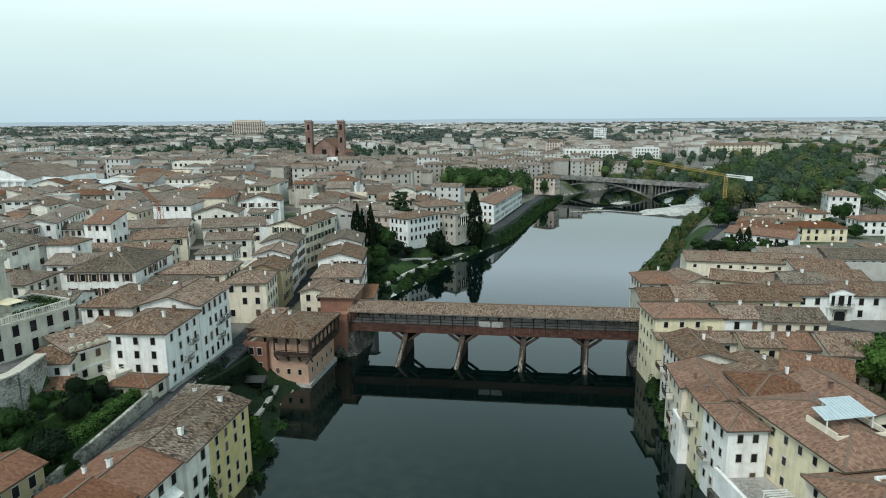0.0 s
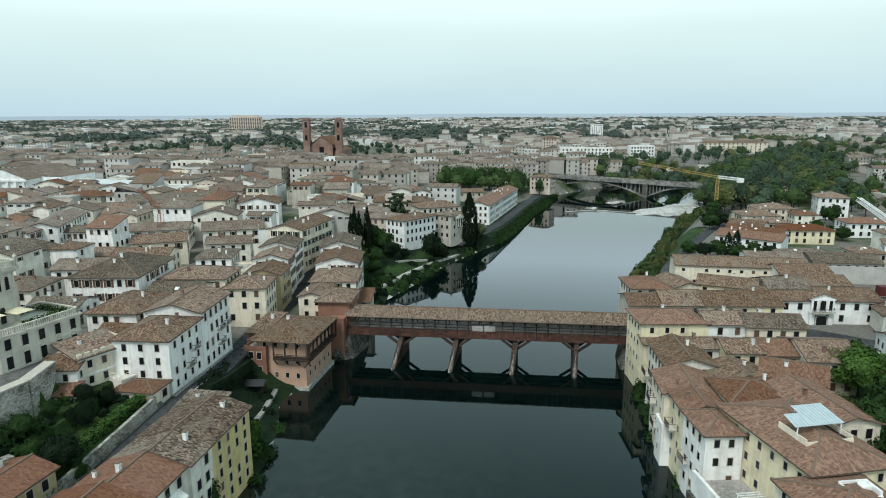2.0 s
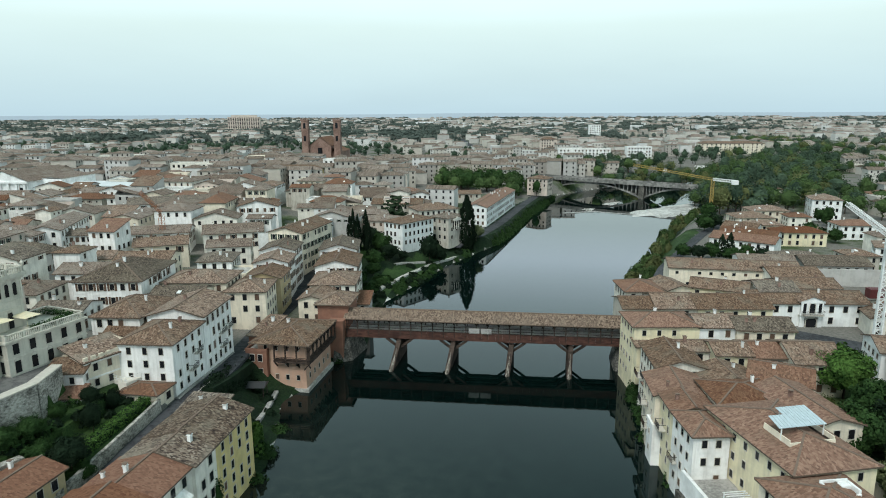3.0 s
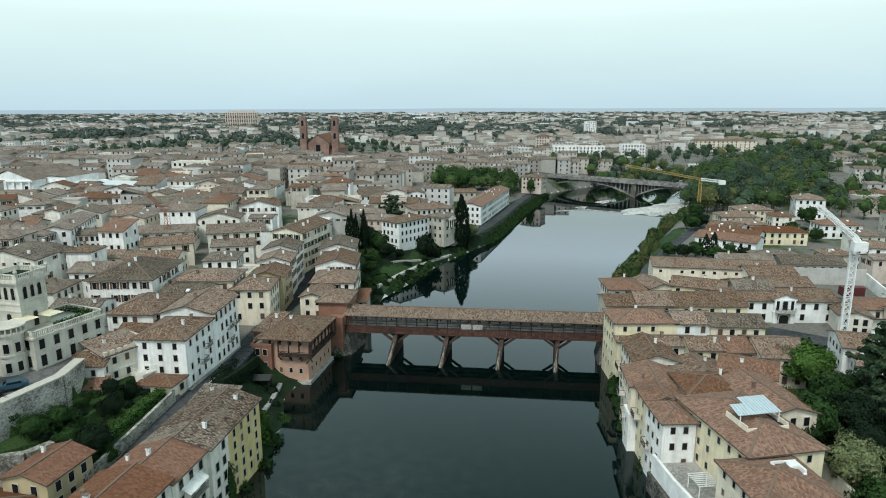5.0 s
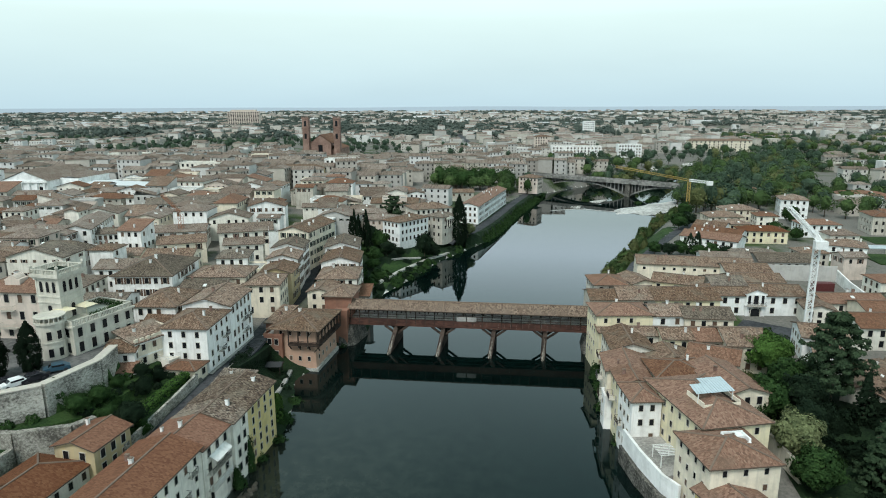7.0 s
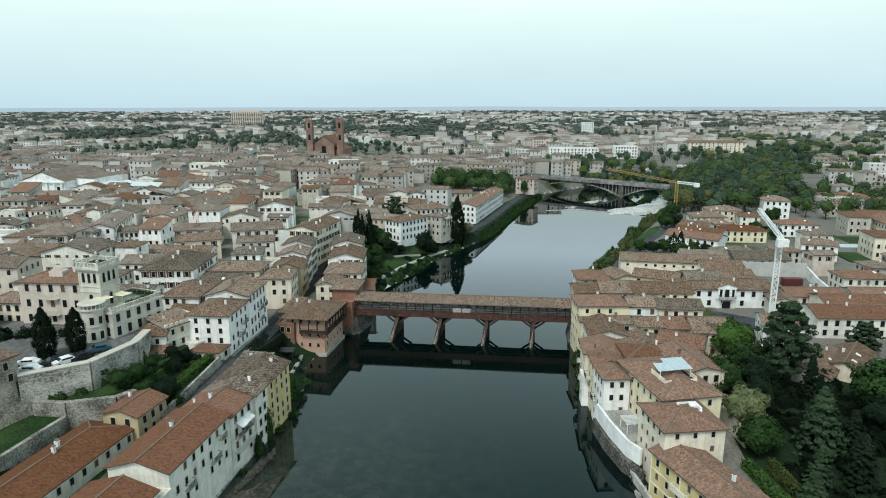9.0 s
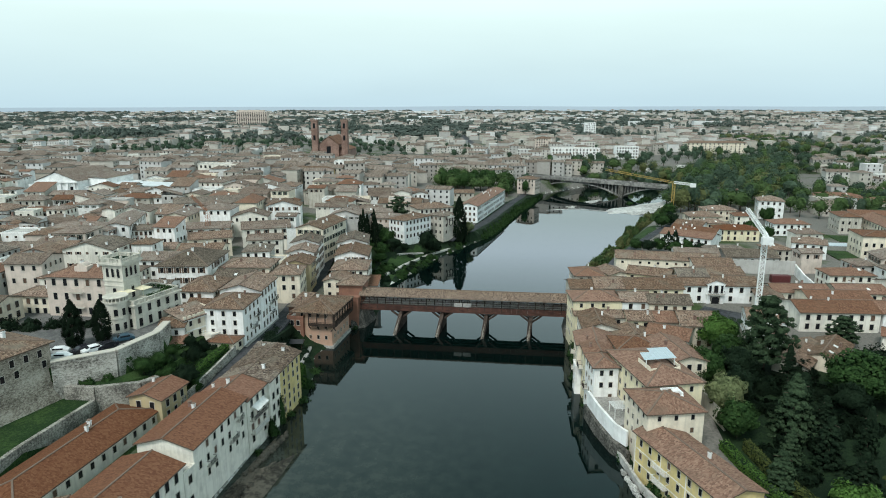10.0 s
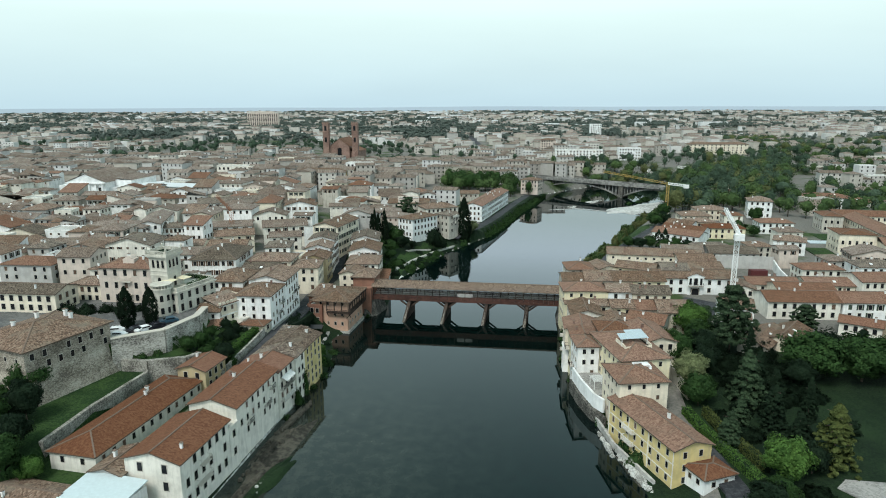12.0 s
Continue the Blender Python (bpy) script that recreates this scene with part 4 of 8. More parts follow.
def trunk_mesh(shape, seed):
    r = random.Random(seed)
    s = Shape()
    tall = 0.9 if shape in ("cone", "cypress") else 0.55
    s.tube((0, 0, -0.06), (0.005, 0, 0.2), 0.026, 0.02)
    s.tube((0.005, 0, 0.2), (0.0, 0.006, tall), 0.02, 0.006)
    for k in range(9):
        a, z = k * 2.4 + r.uniform(-0.3, 0.3), r.uniform(0.22, tall * 0.9)
        reach = 0.28 if shape != "cypress" else 0.1
        up = 0.2 if shape not in ("cone", "cedar") else 0.0
        s.tube((0, 0, z), (math.cos(a) * reach, math.sin(a) * reach, z + up), 0.011, 0.003, 6)
    return s.mesh("trunk", bark)


CROWN, TRUNK = {}, {sh: trunk_mesh(sh, 5) for sh in ("round", "cypress", "cone", "cedar", "weeping")}


def tree(x, y, h, r, shape="round", leaf="green", fine=1, label="", z=None, group="", seed=0, category="tree"):
    """A tree h high with a crown r in radius; fine: 2 near, 1 at middle distance, 0 far."""
    key = (shape, leaf, fine, seed % 3)
    if key not in CROWN:
        count, per, size = {2: (170, 60, 0.024), 1: (80, 26, 0.042), 0: (42, 14, 0.075)}[fine]
        if shape in ("cone", "cedar"):
            count, size = int(count * 2.3), size * 0.86
        if shape == "cypress":
            count, size = int(count * 2.2), size * 0.62
        CROWN[key] = crown_mesh(shape, leaf, 17 * seed + len(CROWN), count, per, size, 0.5 if shape in ("cone", "cedar") else 1.0)
    words = {"round": "leafy broad-crowned tree", "cypress": "tall narrow dark cypress", "cone": "conical evergreen conifer", "cedar": "spreading layered cedar", "weeping": "weeping willow"}[shape]
    hue = {"green": "green", "bright": "fresh green", "pale": "pale green", "dark": "dark green", "cedar": "blue-green", "golden": "golden-green", "yew": "very dark green", "far": "dark green"}[leaf]
    t = thing("tree", pose(x, y, ground_at(x, y) if z is None else z, 0, 0, (x * 37 + y * 91) % 360), label or f"{hue} {words}", category, group)
    k = Matrix.Diagonal((2 * r, 2 * r, h, 1))
    part("trunk", TRUNK[shape], None, t, "", Matrix.Diagonal((min(h, 1.5 * r), min(h, 1.5 * r), h, 1)))
    part("crown", CROWN[key], None, t, "", k)
    return t


def hedge(name, line, width, height, leaf, label, seed=1, lift=0.0):
    """A clipped hedge along plan points, made of many small leaves over a dark solid core."""
    r = np.random.RandomState(seed)
    cs, ns = [], []
    s = Shape()
    for (ax, ay), (bx, by) in zip(line, line[1:]):
        d = math.hypot(bx - ax, by - ay)
        n = int(d * (width + 2 * height) * 26)
        u = r.uniform(0, 1, n)
        side = r.uniform(-1, 1, n)
        gx, gy = -(by - ay) / d, (bx - ax) / d
        top = r.uniform(0, 1, n) < width / (width + 2 * height)
        off = np.where(top, side, np.sign(side)) * width / 2 * r.uniform(0.86, 1.08, n)
        z = np.where(top, height * r.uniform(0.9, 1.07, n), r.uniform(0.02, 1, n) * height)
        px, py = ax + (bx - ax) * u + gx * off, ay + (by - ay) * u + gy * off
        gz = land(px, py) + lift
        cs.append(np.stack([px, py, gz + z], 1))
        ns.append(np.stack([np.where(top, 0, gx * np.sign(side)), np.where(top, 0, gy * np.sign(side)), np.where(top, 1.0, 0.25)], 1))
        za, zb = ground_at(ax, ay) + lift, ground_at(bx, by) + lift
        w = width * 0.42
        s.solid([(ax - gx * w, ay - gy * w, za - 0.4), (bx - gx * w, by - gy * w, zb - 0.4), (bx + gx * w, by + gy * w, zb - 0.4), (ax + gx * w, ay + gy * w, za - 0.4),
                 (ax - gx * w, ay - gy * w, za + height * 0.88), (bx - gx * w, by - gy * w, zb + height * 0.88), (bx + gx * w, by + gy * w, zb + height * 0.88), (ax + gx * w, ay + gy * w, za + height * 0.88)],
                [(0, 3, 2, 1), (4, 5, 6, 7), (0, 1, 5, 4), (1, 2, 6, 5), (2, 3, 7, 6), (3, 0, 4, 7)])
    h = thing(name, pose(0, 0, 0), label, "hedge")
    part("dark_core", s, LEAVES["dark"], h)
    part("foliage", leaf_mesh("foliage", np.concatenate(cs), np.concatenate(ns), 0.17, LEAVES[leaf], seed), None, h)
    return h


def thicket(name, spots, leaf, label, size=0.32, seed=3, per=420):
    """Wild bushes at (x, y, radius, height) as one mass of leaves."""
    r = np.random.RandomState(seed)
    cs, ns = [], []
    for x, y, rad, h in spots:
        n = int(per * rad * max(rad, h) / 4) + 40
        p = r.normal(0, 1, (n, 3))
        p /= np.linalg.norm(p, axis=1)[:, None]
        p[:, 2] = np.abs(p[:, 2])
        lump = 0.8 + 0.25 * np.sin(p[:, 0] * 5 + x) * np.cos(p[:, 1] * 6 + y)
        q = p * lump[:, None] * r.uniform(0.75, 1.02, (n, 1)) * np.array([rad, rad, h])
        base = land(x + q[:, 0], y + q[:, 1])
        cs.append(np.stack([x + q[:, 0], y + q[:, 1], base * 0.5 + ground_at(x, y) * 0.5 + q[:, 2]], 1))
        ns.append(p)
    me = leaf_mesh(name, np.concatenate(cs), np.concatenate(ns), size, LEAVES[leaf], seed)
    return tagged(new(name, me), label, "bushes", kind="stuff")

# ---- left bank: riverside row by the camera's side of the bridge ----
def balcony(parent, m, w=2.6, deep=0.9, mat=None):
    s = Shape()
    s.box(-w / 2, -deep, -0.15, w / 2, 0.05, 0)
    b = part("balcony", s, surround, parent, "", m)
    s = Shape()
    s.box(-w / 2, -deep, 0.92, w / 2, -deep + 0.05, 0.97)
    for k in range(int(w / 0.16) + 1):
        xx = -w / 2 + k * 0.16
        s.box(xx, -deep + 0.01, 0, xx + 0.03, -deep + 0.04, 0.93)
    for xx in (-w / 2, w / 2 - 0.05):
        s.box(xx, -deep, 0.92, xx + 0.05, 0, 0.97)
        s.box(xx, -deep / 2, 0, xx + 0.03, -deep / 2 + 0.03, 0.93)
    part("railing", s, mat or metal_dark, b)
    return b


ROW_L = "old houses along the left quay"
w1 = house(-51.8, 23.5, 10.6, 15.5, 1.0, 11.3, -2.5, "gable", "y", "ivory", "orange", "plain", "RF", cols=2, floors=3, chimneys=1, win=(0.95, 1.65), group=ROW_L, deep=3, label="white three-storey riverside house with a low red tile roof and balconies")
for z, u in ((4.3, -1.5), (7.4, -1.0)):
    balcony(w1, pose(5.3, u, z - 0.6, 0, 0, 90), 4.2 if z < 5 else 2.6, 0.9, surround)
house(-49.0, 32.9, 5.8, 3.2, 1.0, 9.0, -2.5, "flat", "x", "ivory", "red", "plain", "R", chimneys=0, group=ROW_L, deep=3, label="narrow pale house with a small roof terrace")
w2 = house(-51.0, 43.7, 10.0, 18.6, 1.0, 12.2, -1.0, "gable", "y", "ivory", "orange", "plain", "R", floors=4, skip=1, chimneys=2, win=(0.75, 1.3), group=ROW_L, deep=3, label="long white riverside house with a plain red tile roof")
for z, u, bw in ((6.8, -4.5, 2.2), (6.8, 3.5, 2.6), (9.4, 6.2, 1.8)):
    balcony(w2, pose(5.0, u, z - 1.0, 0, 0, 90), bw, 0.8)
w3 = house(-50.6, 57.4, 10.2, 8.6, 1.0, 11.6, -2, "gable", "y", "ivory", "orange", "plain", "R", floors=4, chimneys=2, group=ROW_L, deep=3, label="white riverside house with awnings and balconies over the water")
balcony(w3, pose(5.1, -0.5, 6.0, 0, 0, 90), 6.0, 1.1)
balcony(w3, pose(5.1, -0.5, 3.2, 0, 0, 90), 6.0, 1.1, metal_white)
s = Shape()
s.solid([(5.15, -2.5, 8.6), (6.5, -2.5, 7.8), (6.5, 2.2, 7.8), (5.15, 2.2, 8.6), (5.15, -2.5, 8.5), (6.5, -2.5, 7.7), (6.5, 2.2, 7.7), (5.15, 2.2, 8.5)], [(0, 1, 2, 3), (4, 7, 6, 5), (0, 4, 5, 1), (1, 5, 6, 2), (2, 6, 7, 3)])
part("awning", s, PLASTERS["white"], w3, "white cloth awning")
house(-50.0, 64.3, 10.4, 5.4, 1.0, 11.7, -1, "gable", "y", "ivory", "mottled", "plain", "R", floors=4, chimneys=1, group=ROW_L, deep=3)
yellow = house(-49.9, 72.4, 10.6, 10.8, 0.8, 11.8, -1.5, "gable", "y", "yellow", "mottled", "plain", "RB", floors=5, chimneys=1, win=(0.75, 1.3), group=ROW_L, deep=3, label="tall yellow riverside house with a mottled old tile roof")
house(-53.4, 79.6, 6.4, 6.0, 6.0, 10.4, -1.5, "shed", "x", "ochre", "grey", "plain", "L", chimneys=2, group=ROW_L, rise=1.0)

house(-68.2, 34.5, 9.6, 33.0, 6.0, 9.8, -3.4, "hip", "y", "ivory", "orange", "plain", "RF", floors=1, cols=2, chimneys=2, win=(0.8, 1.2), group=ROW_L, label="long low building with a plain orange tile roof", rise=1.7)
house(-64.4, 54.0, 7.0, 8.0, 7.0, 12.2, -4, "gable", "y", "ochre", "orange", "plain", "RF", floors=2, cols=2, chimneys=1, group=ROW_L)
house(-60.2, 19.0, 6.2, 8.0, 4.0, 8.6, -4, "gable", "y", "grey", "brown", "plain", "F", chimneys=1, group=ROW_L)
flat = thing("house", pose(-57.6, 11.4, 4.0, 0, 0, -6), "low house with a flat white-sheeted roof", "house", ROW_L)
s = Shape()
s.box(-6.2, -5.5, -2, 5.0, 3.2, 3.8)
part("wall", s, PLASTERS["white"], flat)
s = Shape()
s.solid([(-6.5, -5.7, 3.85), (5.2, -5.7, 3.85), (5.2, 3.5, 4.6), (-6.5, 3.5, 4.6), (-6.5, -5.7, 3.65), (5.2, -5.7, 3.65), (5.2, 3.5, 4.4), (-6.5, 3.5, 4.4)], [(0, 1, 2, 3), (4, 7, 6, 5), (0, 4, 5, 1), (1, 5, 6, 2), (2, 6, 7, 3), (3, 7, 4, 0)])
part("roof", s, membrane, flat, "bluish white roof sheeting")
house(-70.5, 9.6, 12.0, 7.0, 4.0, 7.0, -4, "gable", "x", "grey", "brown", "plain", "F", chimneys=1, group=ROW_L)

# garden terraces, the fortress house and the villa above them
free_wall("wall_terrace", [(-84.6, 51.0), (-76.0, 58.4), (-73.6, 69.0), (-75.0, 75.6)], [18.0, 18.0, 18.1, 18.2], 1.4, terrace_stone, "high rubble-stone terrace wall", 9)
free_wall("wall_terrace_coping", [(-84.6, 51.0), (-76.0, 58.4), (-73.6, 69.0), (-75.0, 75.6)], [18.2, 18.2, 18.3, 18.4], 1.7, surround, "pale stone coping along the terrace wall", 0.19)
free_wall("wall_garden", [(-77.0, 20), (-77.4, 34), (-76.2, 51)], [10.3, 10.5, 10.7], 0.8, stone, "old stone garden wall", 5)
free_wall("wall_middle", [(-82.6, 51.6), (-76.4, 52.0), (-69.0, 55.4), (-67.6, 59.0)], [12.9, 12.9, 12.9, 12.7], 1.2, stone, "stone retaining wall of the upper garden", 8)
free_wall("wall_street", [(-60.9, 56), (-61.0, 70), (-61.2, 80)], [9.7, 10.7, 11.4], 0.5, terrace_stone, "stone wall beside the street", 4)
free_wall("wall_strip", [(-73.2, 20), (-73.6, 40), (-72.6, 50)], [8.2, 8.3, 8.5], 0.3, concrete, "low concrete garden kerb", 3)

old = thing("stone_house", pose(-96.0, 44.2, 13.3, 0, 0, -14), "old rubble-stone fortress house with a brown tile roof", "house")
s = Shape()
s.box(-9.0, -10.0, -5, 9.0, 10.0, 8.6)
s.solid([(8.9, -9.9, -4), (10.9, -11.4, -4), (10.9, 11.0, -4), (8.9, 9.9, -4), (9.0, -10.0, 3.0), (9.0, 10.0, 3.0)], [(0, 1, 4), (1, 2, 5, 4), (2, 3, 5)])
s.solid([(-9, -9.9, -4), (-9.6, -11.9, -4), (10.8, -11.9, -4), (8.9, -9.9, -4), (-9, -10.0, 3.0), (9, -10.0, 3.0)], [(1, 2, 5, 4), (2, 3, 5), (0, 1, 4)])
part("wall", s, old_stone, old)
roofed(old, 18, 20, 2.2, "hip", "y", 0.7, ROOFS["brown"], pose(0, 0, 8.8), "uneven brown tile roof")
for k in range(7):
    for z, odd in ((6.9, 0), (4.6, 1)):
        if (k * 3 + odd) % 5 != 1:
            wdw = part("window", WINDOW["plain"], None, old, "", pose(9.0, -8.4 + k * 2.7 + odd * 0.6, z, 0, 0, 90) @ Matrix.Diagonal((0.85, 1, 1.4, 1)))
            part("pane", PANE, None, wdw)
for k in range(5):
    wdw = part("window", WINDOW["plain"], None, old, "", pose(-7 + k * 3.4, -10.0, 6.2, 0, 0, 0) @ Matrix.Diagonal((0.7, 1, 1.0, 1)))
    part("pane", PANE, None, wdw)
for cx, cy in ((-4, -3), (-5, 3), (2, 6), (-1, 7)):
    part("chimney", CHIMNEY["pale"], None, old, "", pose(cx, cy, 10.0))

villa = thing("villa", pose(0, 0, 0), "cream stucco villa with a belvedere tower and a balustraded wing", "villa")


def villa_block(name, x, y, w, d, z0, z1, rot, mat, storeys, cols, sides, win, arched_low=True):
    s = Shape()
    s.box(-w / 2, -d / 2, -2, w / 2, d / 2, z1 - z0)
    o = part(name, s, PLASTERS[mat], villa, "", pose(x, y, z0, 0, 0, rot))
    for z in [0.5] + [(z1 - z0) * k / storeys for k in range(1, storeys)]:
        s = Shape()
        s.box(-w / 2 - 0.08, -d / 2 - 0.08, z - 0.12, w / 2 + 0.08, d / 2 + 0.08, z + 0.12)
        part("string_course", s, PLASTERS[mat], o)
    s = Shape()
    s.box(-w / 2 - 0.35, -d / 2 - 0.35, z1 - z0 - 0.35, w / 2 + 0.35, d / 2 + 0.35, z1 - z0 + 0.02)
    part("cornice", s, PLASTERS[mat], o)
    for side in sides:
        length = w if side in "FB" else d
        nc = cols if side in "FB" else max(1, round(length / 2.6))
        for fl in range(storeys):
            zc = (z1 - z0) * (fl + 0.5) / storeys
            for c in range(nc):
                u = (c + 0.5) / nc * length - length / 2
                m = {"F": pose(u, -d / 2, zc), "R": pose(w / 2, u, zc, 0, 0, 90), "L": pose(-w / 2, u, zc, 0, 0, -90)}[side]
                part("window", WINDOW["arch" if arched_low and fl == 0 else "plain"], None, o, "", m @ Matrix.Diagonal((win[0], 1, win[1], 1)))
                if fl or not arched_low:
                    pm = m @ Matrix.Diagonal((win[0], 1, win[1], 1))
                    part("pane", PANE, None, o, "", pm)
                else:
                    part("pane", PANE, None, o, "", m @ Matrix.Diagonal((win[0], 1, win[1] * 1.25, 1)))
    return o


def balustrade(parent, x0, y0, x1, y1, z, m):
    s = Shape()
    for ax, ay, bx, by in ((x0, y0, x1, y0), (x0, y1, x1, y1), (x0, y0, x0, y1), (x1, y0, x1, y1)):
        n = max(2, int(math.hypot(bx - ax, by - ay) / 0.35))
        for k in range(n + 1):
            px, py = ax + (bx - ax) * k / n, ay + (by - ay) * k / n
            big = k % 8 == 0
            q = 0.17 if big else 0.07
            s.box(px - q, py - q, z, px + q, py + q, z + 0.85)
        s.box(min(ax, bx) - 0.14, min(ay, by) - 0.14, z + 0.85, max(ax, bx) + 0.14, max(ay, by) + 0.14, z + 1.0)
    part("balustrade", s, PLASTERS["villa"], parent, "", m)


wing = villa_block("wing", -83.7, 80.8, 9.0, 13.6, 16.6, 22.6, -14, "villa", 2, 3, "RF", (1.0, 1.7))
balustrade(villa, -4.4, -6.7, 4.4, 6.7, 22.6, pose(-83.7, 80.8, 0, 0, 0, -14))
s = Shape()
s.box(-2.6, -2.7, -2, 2.6, 2.7, 15.0)
tower = part("tower", s, PLASTERS["villa"], villa, "belvedere tower with arched windows", pose(-87.4, 79.0, 16.6, 0, 0, -6))
for z in (0.5, 4.6, 9.4, 10.6):
    s = Shape()
    s.box(-2.75, -2.85, z - 0.13, 2.75, 2.85, z + 0.13)
    part("string_course", s, PLASTERS["villa"], tower)
for sx in (-2.7, 2.4):
    for sy in (-2.8, 2.5):
        s = Shape()
        s.box(sx, sy, 10.74, sx + 0.3, sy + 0.3, 14.1)
        part("pilaster", s, PLASTERS["villa"], tower)
for face, half in ((0, 2.7), (90, 2.6)):
    turn = pose(0, 0, 0, 0, 0, face)
    for u, z, ww, hh in ((-1.45, 12.2, 0.75, 1.6), (0, 12.2, 0.75, 1.6), (1.45, 12.2, 0.75, 1.6), (0, 7.2, 1.0, 2.0), (0, 2.6, 0.9, 1.7)):
        part("window", WINDOW["arch"], None, tower, "", turn @ pose(u, -half, z) @ Matrix.Diagonal((ww, 1, hh, 1)))
        part("pane", PANE, None, tower, "", turn @ pose(u, -half, z + hh * 0.15) @ Matrix.Diagonal((ww * 0.98, 1, hh * 1.3, 1)))
s = Shape()
s.box(-3.0, -3.1, 14.1, 3.0, 3.1, 14.45)
s.box(-3.3, -3.4, 14.45, 3.3, 3.4, 15.02)
part("cornice", s, PLASTERS["villa"], tower)
balustrade(villa, -3.0, -3.1, 3.0, 3.1, 31.6, pose(-87.4, 79.0, 0, 0, 0, -6))
for sx in (-3, 3):
    for sy in (-3.1, 3.1):
        s = Shape()
        s.tube((sx, sy, 32.6), (sx, sy, 33.1), 0.16, 0.34, 8)
        s.tube((sx, sy, 33.1), (sx, sy, 33.5), 0.34, 0.08, 8)
        part("urn", s, PLASTERS["villa"], villa, "", pose(-87.4, 79.0, 0, 0, 0, -6))
s = Shape()
s.box(-1.6, -1.6, 0, 1.6, 1.6, 0.5)
part("tower_cap", s, LEAVES["dark"], villa, "dark planting on the tower", pose(-87.4, 79.0, 31.6, 0, 0, -6))
pg = np.random.RandomState(3)
beds = np.concatenate([np.stack([pg.uniform(a, b, 500), pg.uniform(c, d, 500), pg.uniform(0.1, 0.9, 500)], 1) for a, b, c, d in ((-3.8, -2.6, -5.8, 6), (-3, 3.6, 5.0, 6.2), (2.6, 3.8, -2, 4))])
part("roof_planting", leaf_mesh("roof_planting", beds, beds * 0 + np.array([0, 0, 1.0]), 0.2, LEAVES["green"], 3), None, villa, "green planters on the roof terrace", pose(-83.7, 80.8, 22.7, 0, 0, -14))
for u, v in ((-0.6, -4.2), (0.6, -0.5)):
    s = Shape()
    s.solid([(-1.7, -1.5, 2.0), (1.7, -1.5, 2.0), (1.7, 1.5, 2.0), (-1.7, 1.5, 2.0), (0, 0, 2.7)], [(0, 1, 4), (1, 2, 4), (2, 3, 4), (3, 0, 4), (3, 2, 1, 0)])
    s.tube((0, 0, 0), (0, 0, 2.6), 0.05, 0.05, 6)
    part("parasol", s, PLASTERS["lemon"], villa, "cream-yellow parasol", pose(-83.7, 80.8, 22.6, 0, 0, -14) @ pose(u, v, 0))
s = Shape()
s.tube((0, 0, 0), (0, 0, 7.0), 2.4, 2.4, 20)
s.tube((0, 0, 3.4), (0, 0, 3.7), 2.55, 2.55, 20)
s.tube((0, 0, 7.0), (0, 0, 7.4), 2.7, 2.7, 20)
for k in range(20):
    a = k * math.pi / 10
    s.box(2.5 * math.cos(a) - 0.08, 2.5 * math.sin(a) - 0.08, 7.4, 2.5 * math.cos(a) + 0.08, 2.5 * math.sin(a) + 0.08, 8.2)
s.tube((0, 0, 8.2), (0, 0, 8.35), 2.68, 2.68, 20)
bow = part("bow_front", s, PLASTERS["villa"], villa, "rounded balustraded bow", pose(-85.0, 72.6, 16.6))
for a, z in ((-60, 1.6), (-20, 1.6), (-60, 4.9), (-20, 4.9), (20, 4.9)):
    wdw = part("window", WINDOW["plain"], None, bow, "", pose(2.38 * math.cos(radians(a)), 2.38 * math.sin(radians(a)), z, 0, 0, 90 + a) @ Matrix.Diagonal((0.8, 1, 1.6, 1)))
    part("pane", PANE, None, bow, "", pose(2.38 * math.cos(radians(a)), 2.38 * math.sin(radians(a)), z, 0, 0, 90 + a) @ Matrix.Diagonal((0.8, 1, 1.6, 1)))
main = house(-100.5, 85.4, 15.5, 11.0, 15.5, 26.6, 3, "hip", "x", "rose", "red", "plain", "FR", floors=3, cols=5, chimneys=2, win=(0.95, 1.7), label="pale rose palazzo with a red hipped roof and stone balconies")
for z in (3.9, 7.6):
    balcony(main, pose(0, -5.5, z - 0.2), 3.4, 0.9, surround)
s = Shape()
s.box(-1.6, -1.0, 0, 1.6, 1.6, 1.3)
s.tube((0, -1.02, 1.0), (0, 1.6, 1.0), 1.1, 1.1, 14)
part("dormer", s, PLASTERS["rose"], main, "round-headed dormer", pose(0, -2.4, 11.8))
house(-113.5, 84.5, 9.5, 8.0, 15.8, 21.2, 3, "hip", "x", "cream", "brown", "plain", "FR", chimneys=1)
house(-114.0, 92.5, 9.0, 6.0, 15.8, 23.2, 3, "hip", "x", "ivory", "brown", "plain", "F", chimneys=1)
house(-124.0, 72.5, 22.0, 9.0, 16.6, 22.0, 3, "gable", "x", "cream", "grey", "plain", "FR", floors=2, cols=8, chimneys=1, win=(1.1, 1.5), label="long cream-yellow building with rows of shuttered windows")

# the white houses above the street
LH = "white houses on the street to the bridge"
lh1 = house(-66.2, 90.2, 9.6, 11.8, 9.3, 19.0, 4, "hip", "x", "white", "brown", "plain", "FR", floors=4, cols=3, chimneys=2, win=(0.75, 1.2), group=LH, deep=3, label="tall white street house with small dark windows and balconies")
lh2 = house(-67.6, 102.6, 10.6, 13.0, 8.2, 19.9, 4.5, "gable", "y", "white", "brown", "plain", "FR", floors=4, chimneys=1, win=(0.85, 1.5), group=LH, deep=3)
